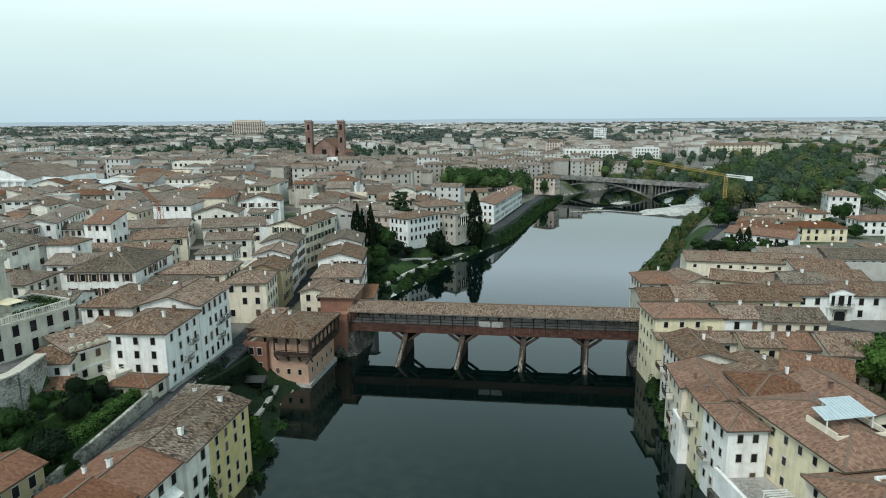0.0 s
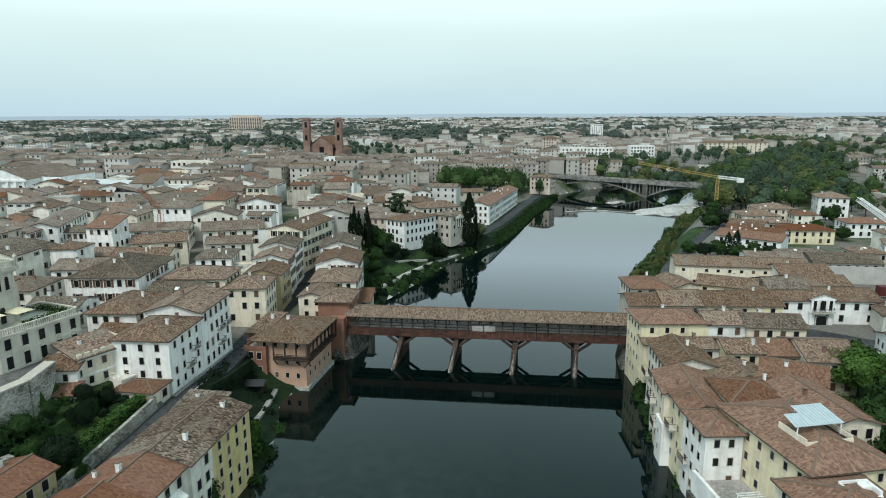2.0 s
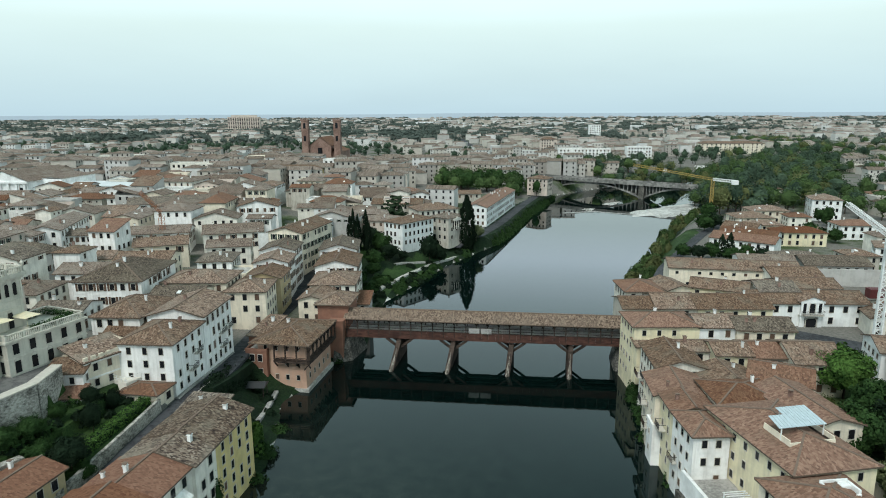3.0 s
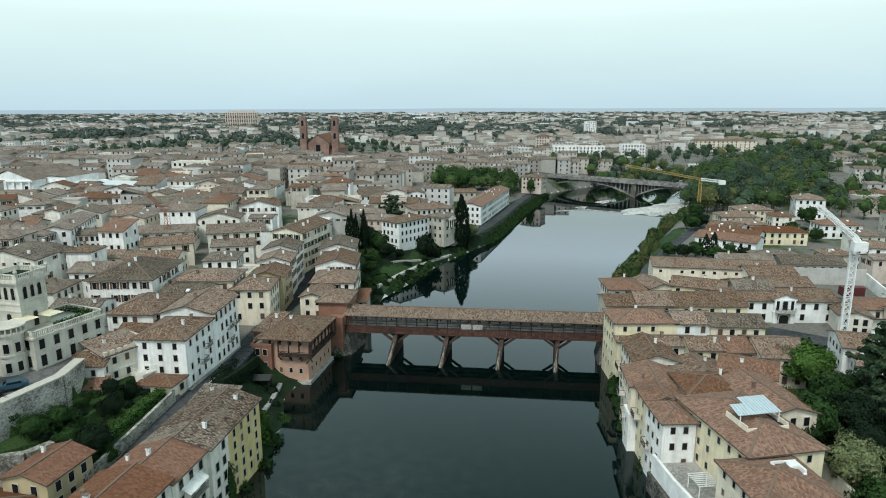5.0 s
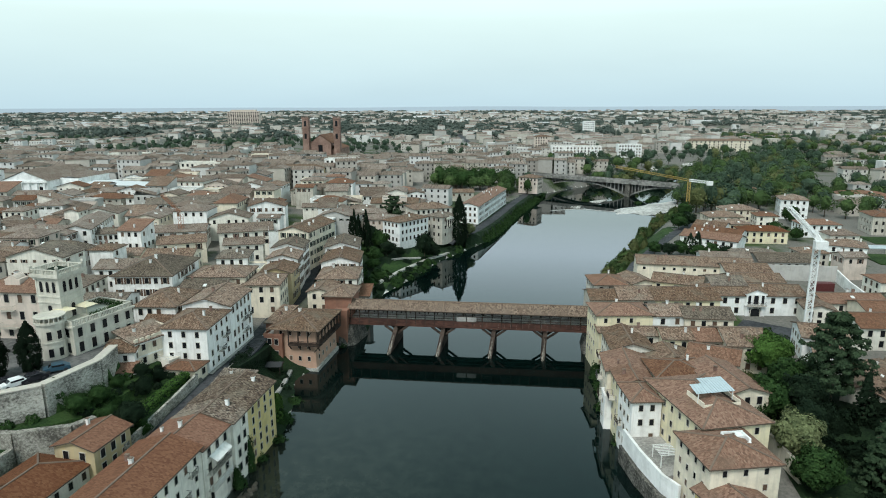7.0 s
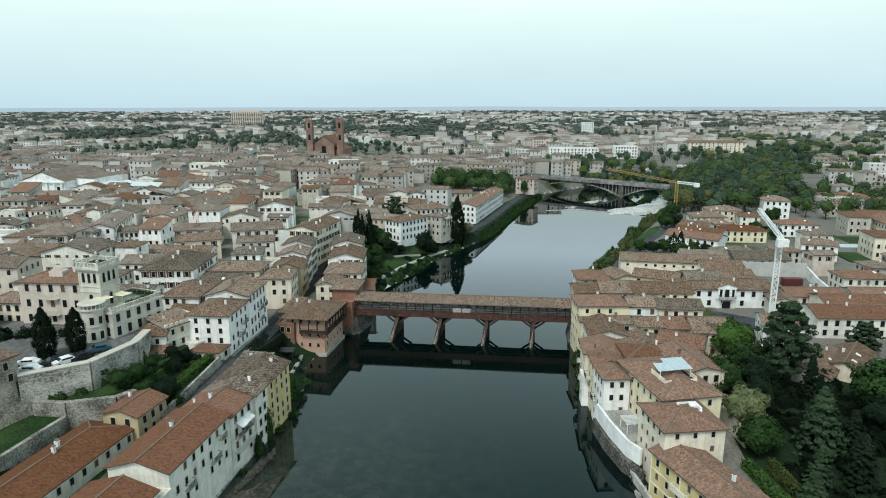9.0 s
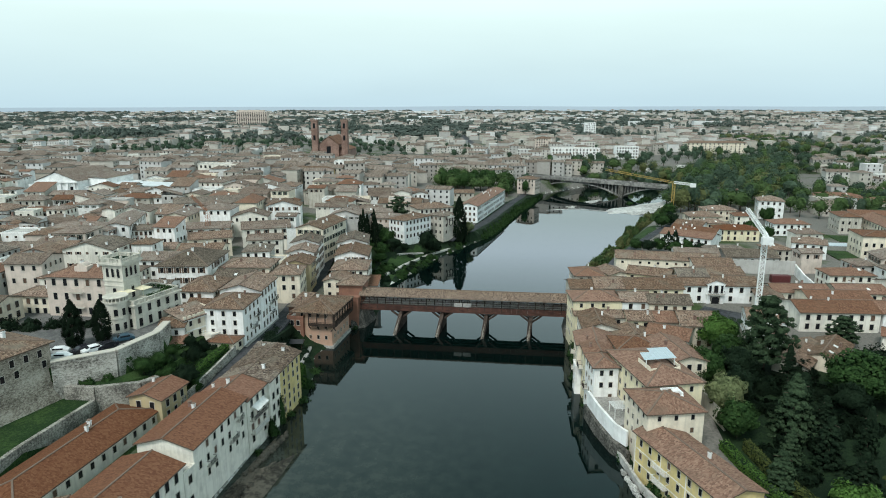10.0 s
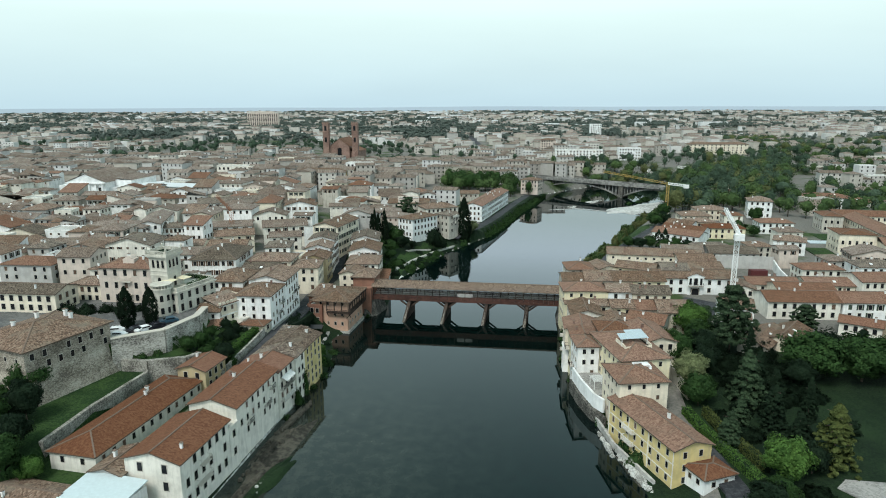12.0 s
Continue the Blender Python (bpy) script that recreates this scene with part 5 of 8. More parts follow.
for hh, u, z in ((lh1, 0.4, 2.9), (lh1, 2.6, 5.2), (lh2, 1, 6.2), (lh2, 1, 3.4), (lh2, 4.2, 6.2)):
    balcony(hh, pose(4.8 if hh is lh1 else 5.3, u, z, 0, 0, 90), 2.4, 0.8)
wing_house = house(-73.9, 83.6, 6.2, 8.4, 9.0, 17.6, -23, "shed", "y", "cream", "brown", "plain", "RF", floors=3, cols=2, chimneys=1, win=(0.75, 1.2), rise=1.3, group=LH, label="cream wing with a battlemented parapet before brown tiles")
for k in range(7):
    s = Shape()
    s.box(2.85, -4.2 + k * 1.3, 8.4, 3.25, -3.5 + k * 1.3, 9.25)
    part("merlon", s, PLASTERS["cream"], wing_house)
for z in (8.0, 5.4):
    s = Shape()
    s.box(3.1, -4.2, z, 3.24, 4.2, z + 0.25)
    part("string_course", s, PLASTERS["white"], wing_house)
house(-77.0, 98.5, 9.0, 6.5, 10.5, 16.2, 10, "shed", "x", "white", "brown", "plain", "F", floors=2, chimneys=1, group=LH)
house(-64.6, 82.0, 6.6, 4.6, 9.4, 12.2, -2, "hip", "x", "cream", "red", "plain", "FR", chimneys=0, win=(1.2, 1.3), group=LH, label="single-storey garden pavilion with a red tile roof")
house(-75.2, 78.4, 5.6, 4.0, 11.0, 16.6, 14, "shed", "x", "white", "brown", "plain", "FR", floors=2, cols=2, chimneys=0, win=(0.7, 1.1), rise=0.9, group=LH, label="narrow white house with a brown lean-to roof")
house(-73.4, 75.4, 4.4, 2.6, 10.6, 13.6, 12, "shed", "x", "white", "red", "plain", "F", floors=1, cols=2, chimneys=1, win=(0.8, 1.0), rise=0.8, group=LH, label="low white garden house with a red lean-to roof")
terrace = thing("roof_terrace", pose(-68.7, 84.6, 9.0, 0, 0, -20), "small raised terrace with a pale railing beside the wing", "terrace")
s = Shape()
s.box(-1.9, -2.6, -1, 1.9, 2.2, 4.0)
part("base_wall", s, PLASTERS["ivory"], terrace)
s = Shape()
for u in (-1.85, -0.6, 0.6, 1.8):
    s.box(u, -2.6, 4.0, u + 0.06, -2.54, 4.95)
for z in (4.45, 4.9):
    s.box(-1.9, -2.6, z, 1.9, -2.54, z + 0.06)
    s.box(1.84, -2.6, z, 1.9, 2.2, z + 0.06)
part("railing", s, metal_white, terrace)

house(-80.8, 104.0, 9.6, 13.0, 10.5, 18.8, 5, "hip", "x", "white", "brown", "plain", "FR", chimneys=1, sky=2)
house(-95.4, 124.0, 15.0, 19.0, 11.0, 20.8, 9, "hip", "x", "white", "grey", "brown", "FR", floors=3, chimneys=2, sky=2)
house(-80.2, 130.6, 15.0, 11.0, 9.0, 18.2, 7, "hip", "x", "cream", "brown", "plain", "FR", floors=3, chimneys=1)
house(-68.2, 130.4, 9.6, 10.6, 7.6, 16.4, 10, "hip", "x", "cream", "brown", "plain", "FR", floors=3, cols=3, chimneys=2, label="cream corner house at the foot of the bridge street")
house(-68.6, 141.5, 9.0, 10.0, 7.5, 16.6, 8, "gable", "y", "ochre", "brown", "brown", "R", floors=3, chimneys=1)
house(-71.0, 152.0, 9.0, 10.0, 7.5, 18.0, 10, "gable", "y", "white", "brown", "brown", "FR", floors=3, chimneys=1)
house(-73.4, 163.0, 9.5, 11.0, 7.8, 19.0, 9, "gable", "y", "white", "grey", "brown", "FR", floors=4, chimneys=1)
house(-79.5, 146.5, 8.0, 9.0, 8.5, 15.5, 8, "flat", "x", "cream", "brown", "plain", "FR", chimneys=0)
house(-75.2, 184.0, 11.0, 22.0, 8.0, 21.0, -6, "gable", "y", "cream", "brown", "green", "FR", floors=4, chimneys=3)

# ---- the red inn, the bridge gate and the row behind ----
inn = house(-52.3, 116.8, 10.4, 14.4, 0.6, 10.7, -2, "hip", "y", "pink", "brown", "plain", "FR", floors=3, chimneys=1, win=(0.7, 1.1), deep=3, over=1.35, skip=0, rise=1.5, label="pink and brick-red riverside inn with a timber gallery")
s = Shape()
for a, b, c, d in ((-1.2, -8.6, 6.6, -7.2), (5.3, -7.2, 6.6, 7.2)):
    s.box(a, b, 6.05, c, d, 6.5)
gal = part("gallery", s, wood_dark, inn, "dark timber gallery")
for k in range(8):
    s = Shape()
    yy = -8.4 + k * 2.2
    s.beam((6.5, yy, 6.5), (6.5, yy, 9.9), 0.26)
    s.beam((6.5, yy + 0.1, 8.6), (6.5, yy + 0.9, 9.6), 0.16)
    s.beam((6.5, yy - 0.1, 8.6), (6.5, yy - 0.9, 9.6), 0.16)
    s.beam((5.3, yy, 4.7), (6.5, yy, 6.1), 0.22)
    part("post", s, wood_dark, gal)
for k in range(4):
    s = Shape()
    xx = -1.0 + k * 2.4
    s.beam((xx, -8.5, 6.5), (xx, -8.5, 9.9), 0.26)
    s.beam((xx + 0.1, -8.5, 8.6), (xx + 0.9, -8.5, 9.6), 0.16)
    s.beam((xx, -7.2, 4.7), (xx, -8.5, 6.1), 0.22)
    part("post", s, wood_dark, gal)
s = Shape()
for z in (6.75, 7.2):
    s.box(-1.2, -8.6, z, 6.6, -8.5, z + 0.1)
    s.box(6.5, -8.6, z, 6.6, 7.2, z + 0.1)
part("railing", s, wood_dark, gal, "dark boarded railing")
s = Shape()
s.box(5.2, -7.3, -3.0, 5.75, 7.3, 0.25)
s.box(-1.2, -7.6, -3.0, 5.75, -7.1, 0.1)
part("footing", s, concrete, inn, "pale stone footing at the water")
house(-59.2, 118.6, 3.6, 11.0, 2.0, 10.4, -2, "shed", "x", "brick", "brown", "plain", "FL", floors=3, chimneys=2, win=(0.8, 1.2), rise=0.9, label="brick-red side wing of the inn")
house(-57.6, 110.8, 4.6, 4.2, 2.0, 8.6, -2, "flat", "x", "brick", "brown", "plain", "F", floors=2, chimneys=0, label="brick-red annexe with a roof terrace")
gate = house(-48.2, 134.6, 7.2, 9.6, 1.0, 12.8, 3, "hip", "x", "brick", "brown", "plain", "F", floors=4, cols=1, skip=3, chimneys=0, over=0.7, deep=3, label="brick-red gate tower at the end of the covered bridge")
house(-54.6, 138.6, 6.4, 11.0, 3.0, 12.6, 3, "gable", "y", "cream", "brown", "plain", "FL", floors=3, chimneys=1)
house(-53.4, 150.0, 11.5, 13.0, 1.5, 13.6, 9, "hip", "y", "ivory", "brown", "brown", "FR", floors=4, chimneys=2)
house(-56.6, 163.5, 11.5, 14.5, 3.0, 15.2, 10, "gable", "y", "white", "brown", "brown", "FR", floors=4, chimneys=2)
house(-60.6, 178.0, 11.0, 14.5, 5.0, 16.6, 12, "gable", "y", "white", "grey", "brown", "FR", floors=4, chimneys=2)
house(-47.0, 150.4, 5.4, 6.0, 2.5, 7.6, 5, "shed", "x", "grey", "red", "plain", "F", chimneys=0, label="low lean-to with a plain red tile roof")

# ---- landmarks among the old-town roofs ----
OT = "old town roofs on the left bank"
for x, y, w, d, z, rot, roof, wall, tile, cols, fl in (
        (-159.2, 159.2, 26, 14, 22, 8, "hip", "white", "paled", 6, 3), (-152.0, 174.0, 9, 30, 22.5, 22, "gable", "white", "paled", 3, 3), (-142.9, 226.9, 34, 13, 22.5, 30, "gable", "white", "grey", 10, 3),
        (-160.5, 212.2, 11, 10, 21, 25, "gable", "lemon", "paled", 4, 3), (-99.7, 187.2, 18.3, 13, 19.0, 25, "gable", "ivory", "paled", 5, 3), (-125.9, 181.5, 25.8, 11, 19, 20, "gable", "white", "paled", 6, 3),
        (-141.2, 171.3, 11.3, 9, 20, 16, "gable", "white", "grey", 6, 3), (-112.9, 167.0, 14.8, 11, 18.5, 28, "gable", "cream", "brown", 4, 3), (-122.5, 149.4, 12.6, 9, 18, 13, "gable", "cream", "brown", 4, 3),
        (-138.2, 154.7, 9, 9, 17.5, 20, "hip", "grey", "brown", 3, 3), (-239.0, 417.0, 36, 12, 23, 30, "hip", "lemon", "paled", 12, 4), (-323.8, 458.0, 30, 12, 24, 20, "flat", "ivory", "paled", 10, 4),
        (-204.2, 444.7, 14, 10, 25, 5, "flat", "cream", "brown", 4, 5), (-108.0, 128.0, 11, 10, 20, 10, "gable", "white", "paled", 4, 3), (-112.0, 112.0, 13, 11, 19.5, 6, "hip", "ivory", "paled", 4, 3),
        (-97.0, 106.0, 10, 9, 17.5, 8, "gable", "white", "grey", 3, 3), (-104.0, 146.0, 14, 10, 19, 12, "gable", "cream", "brown", 4, 3), (-87.0, 152.0, 9, 11, 18, 14, "hip", "white", "grey", 3, 3), (-90.0, 165.0, 12, 9, 19, 20, "gable", "ivory", "paled", 4, 3)):
    g = ground_at(x, y)
    house(x, y, w, d, g - 0.5, z, rot, roof, "x" if w >= d else "y", wall, tile, "brown" if w > 14 else "plain", "FR", cols=cols, floors=fl, chimneys=2 if y < 220 else 1, skip=1, panes=False, group=OT)
sheet = thing("market_hall", pose(-207, 284.0, 13.0, 0, 0, -7), "long hall with a white sheeted roof", "hall")
s = Shape()
s.box(-27, -4, -1, 27, 4, 8.6)
part("wall", s, PLASTERS["white"], sheet)
s = Shape()
s.solid([(-28, -4.6, 8.6), (28, -4.6, 8.6), (28, 4.6, 9.7), (-28, 4.6, 9.7), (-28, -4.6, 8.3), (28, -4.6, 8.3), (28, 4.6, 9.4), (-28, 4.6, 9.4)], [(0, 1, 2, 3), (4, 7, 6, 5), (0, 4, 5, 1), (1, 5, 6, 2), (2, 6, 7, 3), (3, 7, 4, 0)])
part("roof", s, hall_sheet, sheet)
TAKEN.append((-207, 284, 56, 18, radians(-7)))
scaf = thing("scaffolding", pose(-86.4, 187.6, 9.5, 0, 0, 22), "scaffolding wrapped in white sheeting round a gable", "scaffolding")
s = Shape()
s.box(-4.5, -4.6, 0, 4.5, -4.45, 9.4)
s.box(-4.5, -4.45, 0, -4.35, 4.5, 9.4)
s.box(4.35, -4.45, 0, 4.5, 4.5, 9.4)
part("sheeting", s, metal_white, scaf)
for k in range(4):
    for j in range(3):
        s = Shape()
        s.beam((-4.4 + k * 2.93, -4.7 + j * 4.4, 0), (-4.4 + k * 2.93, -4.7 + j * 4.4, 10.6), 0.08)
        part("pole", s, metal_white, scaf)

# ---- right bank: houses from the bridge towards the garden ----
RB = "old houses along the right quay"
house(24.6, 123.2, 13.2, 9.6, 1.5, 14.3, 8, "hip", "x", "lemon", "red", "plain", "FL", floors=4, cols=4, chimneys=1, win=(0.75, 1.1), group=RB, deep=3, label="pale yellow house at the bridge head with a red tile roof")
house(22.4, 117.2, 7.0, 3.2, 5.0, 11.0, 8, "shed", "x", "lemon", "brown", "plain", "F", floors=2, cols=4, chimneys=0, win=(0.6, 0.6), group=RB, rise=0.6)
house(35.2, 124.6, 8.0, 9.0, 6.5, 14.0, 8, "gable", "x", "clean", "brown", "plain", "F", floors=3, cols=2, chimneys=1, group=RB)
house(44.4, 124.4, 11.0, 9.0, 6.5, 13.8, 2, "gable", "x", "cream", "grey", "plain", "F", floors=3, chimneys=3, group=RB)
house(21.8, 137.8, 7.4, 9.4, 1.5, 13.4, 7, "gable", "x", "stone", "brown", "plain", "F", floors=4, skip=3, cols=2, chimneys=0, group=RB, win=(0.9, 0.6), deep=3)
house(29.8, 139.6, 9.0, 12.0, 6.0, 13.6, 7, "gable", "x", "stone", "brown", "plain", "F", floors=2, cols=2, chimneys=1, group=RB)
house(42.4, 140.6, 16.4, 11.6, 6.5, 13.6, 7, "gable", "x", "lemon", "brown", "plain", "F", floors=2, cols=5, chimneys=1, group=RB)
house(24.2, 149.0, 9.0, 10.0, 2.0, 14.4, 8, "hip", "x", "ivory", "red", "plain", "FL", floors=4, chimneys=1, group=RB, deep=3)
house(33.0, 155.0, 7.0, 10.0, 6.5, 13.4, 20, "gable", "y", "cream", "brown", "plain", "F", chimneys=0, group=RB)
house(44.5, 153.5, 13.0, 9.0, 7.0, 14.0, -18, "gable", "x", "lemon", "brown", "plain", "F", floors=2, chimneys=2, group=RB)
house(56.0, 152.0, 9.0, 10.0, 7.0, 14.5, 5, "gable", "x", "ivory", "grey", "plain", "F", chimneys=2, group=RB)
house(53.4, 176.6, 34.0, 10.5, 7.0, 13.8, -3, "gable", "x", "cream", "brown", "plain", "F", floors=2, cols=11, chimneys=2, group=RB, win=(0.8, 0.8), label="long low cream building with a brown tile roof")
archh = house(61.6, 148.4, 26.0, 10.5, 7.0, 13.0, 5, "gable", "x", "clean", "brown", "plain", "F", floors=2, cols=8, chimneys=2, win=(1.0, 1.5), group=RB, label="white palazzo with a pedimented arched gateway")
s = Shape()
for a, b, c, d in ((-2.5, 2.5, -1, 0.0), (-2.5, -1.5, 0, 2.9), (1.5, 2.5, 0, 2.9), (-2.5, 2.5, 2.9, 6.6)):
    s.box(a, -5.9, c, b, -5.2, d)
s.solid([(-2.9, -5.95, 6.6), (2.9, -5.95, 6.6), (0, -5.95, 7.7), (-2.9, -2, 6.6), (2.9, -2, 6.6), (0, -2, 7.7)], [(0, 1, 2), (5, 4, 3), (0, 2, 5, 3), (2, 1, 4, 5)])
front = part("gateway_bay", s, PLASTERS["clean"], archh, "white gabled bay with pilasters over an arched gate")
for z in (3.3, 6.3):
    s = Shape()
    s.box(-2.75, -6.05, z, 2.75, -5.2, z + 0.3)
    part("moulding", s, PLASTERS["clean"], front)
for u in (-2.45, -1.35, 1.0, 2.1):
    s = Shape()
    s.box(u, -6.02, 3.6, u + 0.35, -5.9, 6.3)
    part("pilaster", s, PLASTERS["clean"], front)
s = Shape()
s.solid([(-3.05, -6.2, 6.62), (0, -6.2, 7.78), (0, -1.9, 7.78), (-3.05, -1.9, 6.62), (3.05, -6.2, 6.62), (3.05, -1.9, 6.62)], [(0, 1, 2, 3), (1, 4, 5, 2)])
part("bay_roof", s, ROOFS["brown"], archh, "small brown tile gable")
for z, wd, hh in ((4.8, 1.2, 1.7), (1.1, 2.3, 1.9)):
    for u in ((0,) if z < 4 else (-1.75, 0, 1.75)):
        k = 0.75 if u else 1.0
        part("window", WINDOW["arch"], None, front, "", pose(u, -5.92, z) @ Matrix.Diagonal((wd * k, 1, hh, 1)))
        part("pane", PANE, None, front, "", pose(u, -5.92, z + hh * 0.15) @ Matrix.Diagonal((wd * k * 0.98, 1, hh * 1.3, 1)))
balcony(archh, pose(0, -5.9, 3.6), 4.8, 1.0, metal_dark)

house(24.2, 107.5, 8.5, 12.0, 1.5, 12.4, 4, "gable", "y", "ivory", "brown", "plain", "FL", floors=4, chimneys=1, group=RB, deep=3)
house(29.5, 113.0, 8.0, 6.0, 5.0, 12.6, 6, "gable", "x", "ivory", "brown", "plain", "F", chimneys=1, group=RB)
house(34.6, 110.6, 6.2, 7.6, 6.0, 13.2, 5, "gable", "x", "lemon", "brown", "plain", "FL", floors=3, cols=2, chimneys=1, group=RB)
house(41.4, 112.0, 6.5, 9.0, 6.0, 12.8, 5, "gable", "x", "rose", "red", "plain", "F", chimneys=1, group=RB)
house(48.4, 110.4, 8.5, 12.0, 6.3, 13.2, 3, "gable", "x", "cream", "brown", "plain", "F", chimneys=1, group=RB)
house(32.0, 101.2, 9.0, 8.0, 5.0, 11.6, 8, "gable", "y", "cream", "brown", "plain", "F", chimneys=1, group=RB)
house(41.0, 101.6, 9.5, 9.5, 5.5, 12.4, -20, "gable", "x", "ivory", "red", "plain", "F", chimneys=1, group=RB)
house(22.6, 96.0, 8.6, 9.0, 1.2, 11.6, 2, "gable", "y", "cream", "red", "plain", "FL", floors=4, chimneys=1, win=(0.7, 1.1), group=RB, deep=3)
house(31.4, 91.8, 10.0, 9.0, 4.5, 12.8, 8, "hip", "x", "cream", "red", "plain", "F", chimneys=1, group=RB)
house(22.8, 88.2, 6.4, 6.6, 1.2, 12.0, 6, "gable", "y", "lemon", "red", "plain", "FL", floors=4, chimneys=1, win=(0.7, 1.1), group=RB, deep=3)
house(23.0, 80.9, 5.2, 7.4, 1.0, 12.4, 10, "hip", "x", "white", "red", "plain", "FL", floors=4, cols=2, chimneys=0, win=(0.75, 1.15), group=RB, deep=3, label="white riverside corner house with a red hipped roof")
big = house(32.9, 76.8, 11.6, 18.4, 2.0, 13.6, 18, "hip", "y", "lemon", "red", "plain", "FL", floors=4, cols=3, chimneys=0, win=(0.7, 1.1), group=RB, deep=3, label="large cream house with a sprawling red tile roof")
house(39.2, 87.0, 8.0, 14.0, 4.5, 13.4, 15, "gable", "y", "cream", "red", "plain", "F", chimneys=1, group=RB)
cut = thing("roof_terrace", pose(33.6, 74.6, 14.0, 0, 0, 18), "roof terrace shaded by pale slatted solar panels", "roof terrace", RB)
s = Shape()
s.box(-3.2, -2.6, 0.2, 3.4, -2.42, 1.05)
s.box(-3.2, -2.42, 0.2, -3.02, 2.6, 1.35)
s.box(3.22, -2.42, 0.2, 3.4, 2.6, 1.35)
part("parapet", s, PLASTERS["cream"], cut)
# dark raised box: shade of the open space below the panels, given as colour
s = Shape()
s.box(-3.0, -2.4, -0.4, 3.2, 2.6, 0.72)
part("deck", s, wood_dark, cut)
for k in range(14):
    s = Shape()
    xx = -3.6 + k * 0.5
    s.solid([(xx, -0.9 if k < 6 else -0.9, 2.35), (xx + 0.44, -0.9, 2.35), (xx + 0.44, 3.4 if k > 4 else 1.4, 3.0), (xx, 3.4 if k > 4 else 1.4, 3.0),
             (xx, -0.9, 2.28), (xx + 0.44, -0.9, 2.28), (xx + 0.44, 3.4 if k > 4 else 1.4, 2.93), (xx, 3.4 if k > 4 else 1.4, 2.93)],
            [(0, 1, 2, 3), (4, 7, 6, 5), (0, 4, 5, 1), (1, 5, 6, 2), (2, 6, 7, 3), (3, 7, 4, 0)])
    part("panel", s, solar, cut, "pale blue-grey solar slat")
for xx, yy in ((-3.2, -0.8), (3.0, -0.8), (3.0, 3.2), (-0.5, 3.2)):
    s = Shape()
    s.beam((xx, yy, 0.3), (xx, yy, 2.4 if yy < 0 else 2.95), 0.12)
    part("post", s, metal_white, cut)
r12 = house(32.6, 62.2, 10.6, 10.2, 2.0, 12.8, 14.5, "hip", "x", "cream", "red", "plain", "FL", floors=4, cols=3, chimneys=0, win=(0.65, 1.0), group=RB, deep=3, label="cream house with a red hipped roof and sunken roof terrace", top_gap=1.0)
s = Shape()
s.box(-1.6, -1.1, -0.6, 1.9, -0.95, 0.12)
s.box(-1.6, 1.25, -0.6, 1.9, 1.4, 0.72)
s.box(1.6, -0.95, -0.6, 1.9, 1.25, 0.62)
s.box(-1.6, -0.95, -0.6, -1.35, 1.25, 0.52)
s.box(0.4, 0.2, -0.4, 1.6, 1.25, 0.45)
dormer = part("terrace_parapet", s, PLASTERS["clean"], r12, "white walls of a small sunken terrace", pose(1.6, 0.6, 11.6))
# near-black slab gives the sunken terrace its shaded depth by colour
s = Shape()
s.box(-1.34, -0.94, -0.2, 0.38, 1.24, 0.10)
part("terrace_floor", s, metal_dark, dormer, "dark slab standing for the shade in the sunken terrace")
yl = house(35.4, 48.6, 8.0, 22.0, 0.8, 8.9, 26, "gable", "y", "yellow", "red", "plain", "LF", floors=3, cols=2, chimneys=1, win=(0.75, 1.25), group=RB, deep=3, label="long yellow riverside house with a red-brown tile roof")
for z, u in ((2.6, 3), (5.2, 3)):
    balcony(yl, pose(-4.0, u, z - 0.3, 0, 0, -90), 3.6, 0.9, metal_white)
for z in (2.55, 5.2, 7.75):
    s = Shape()
    s.box(-4.06, -10.98, z - 0.09, -3.99, 10.98, z + 0.09)
    part("string_course", s, PLASTERS["ivory"], yl, "pale painted band")
for u in (-10.9, -3.2, 3.4, 10.7):
    s = Shape()
    s.box(-4.07, u, 0.2, -3.99, u + 0.22, 7.9)
    part("pilaster", s, PLASTERS["ivory"], yl, "pale painted corner strip")
house(43.0, 37.6, 6.6, 5.4, 1.5, 5.6, 28, "hip", "x", "clean", "orange", "plain", "FL", floors=1, cols=2, chimneys=0, win=(0.8, 1.0), group=RB, deep=3, label="small white annexe with an orange hipped roof")
court = Shape()
court.solid([(20.6, 77.6, -1), (24.0, 65.0, -1), (28.5, 66.5, -1), (26.5, 79.0, -1), (20.6, 77.6, 5.6), (24.0, 65.0, 5.4), (28.5, 66.5, 5.4), (26.5, 79.0, 5.6)], [(4, 5, 6, 7), (0, 1, 5, 4), (1, 2, 6, 5), (2, 3, 7, 6), (3, 0, 4, 7)])
setting("courtyard", court, paving, "pale paved raised courtyard above the river", "courtyard")
free_wall("wall_court", [(20.2, 77.8), (22.0, 71.2), (24.4, 64.6), (26.4, 62.0)], [6.5, 6.3, 6.1, 6.0], 0.5, PLASTERS["clean"], "white-painted courtyard wall above the river", 3.2)
perg = thing("pergola", pose(25.6, 69.6, 5.4, 0, 0, 14), "white slatted pergola over the courtyard", "pergola")
for u in (-1.4, 1.4):
    for v in (-1.6, 1.6):
        s = Shape()
        s.beam((u, v, 0), (u, v, 2.2), 0.12)
        part("post", s, metal_white, perg)
for k in range(8):
    s = Shape()
    s.box(-1.6, -1.7 + k * 0.47, 2.2, 1.6, -1.6 + k * 0.47, 2.32)
    part("slat", s, metal_white, perg)
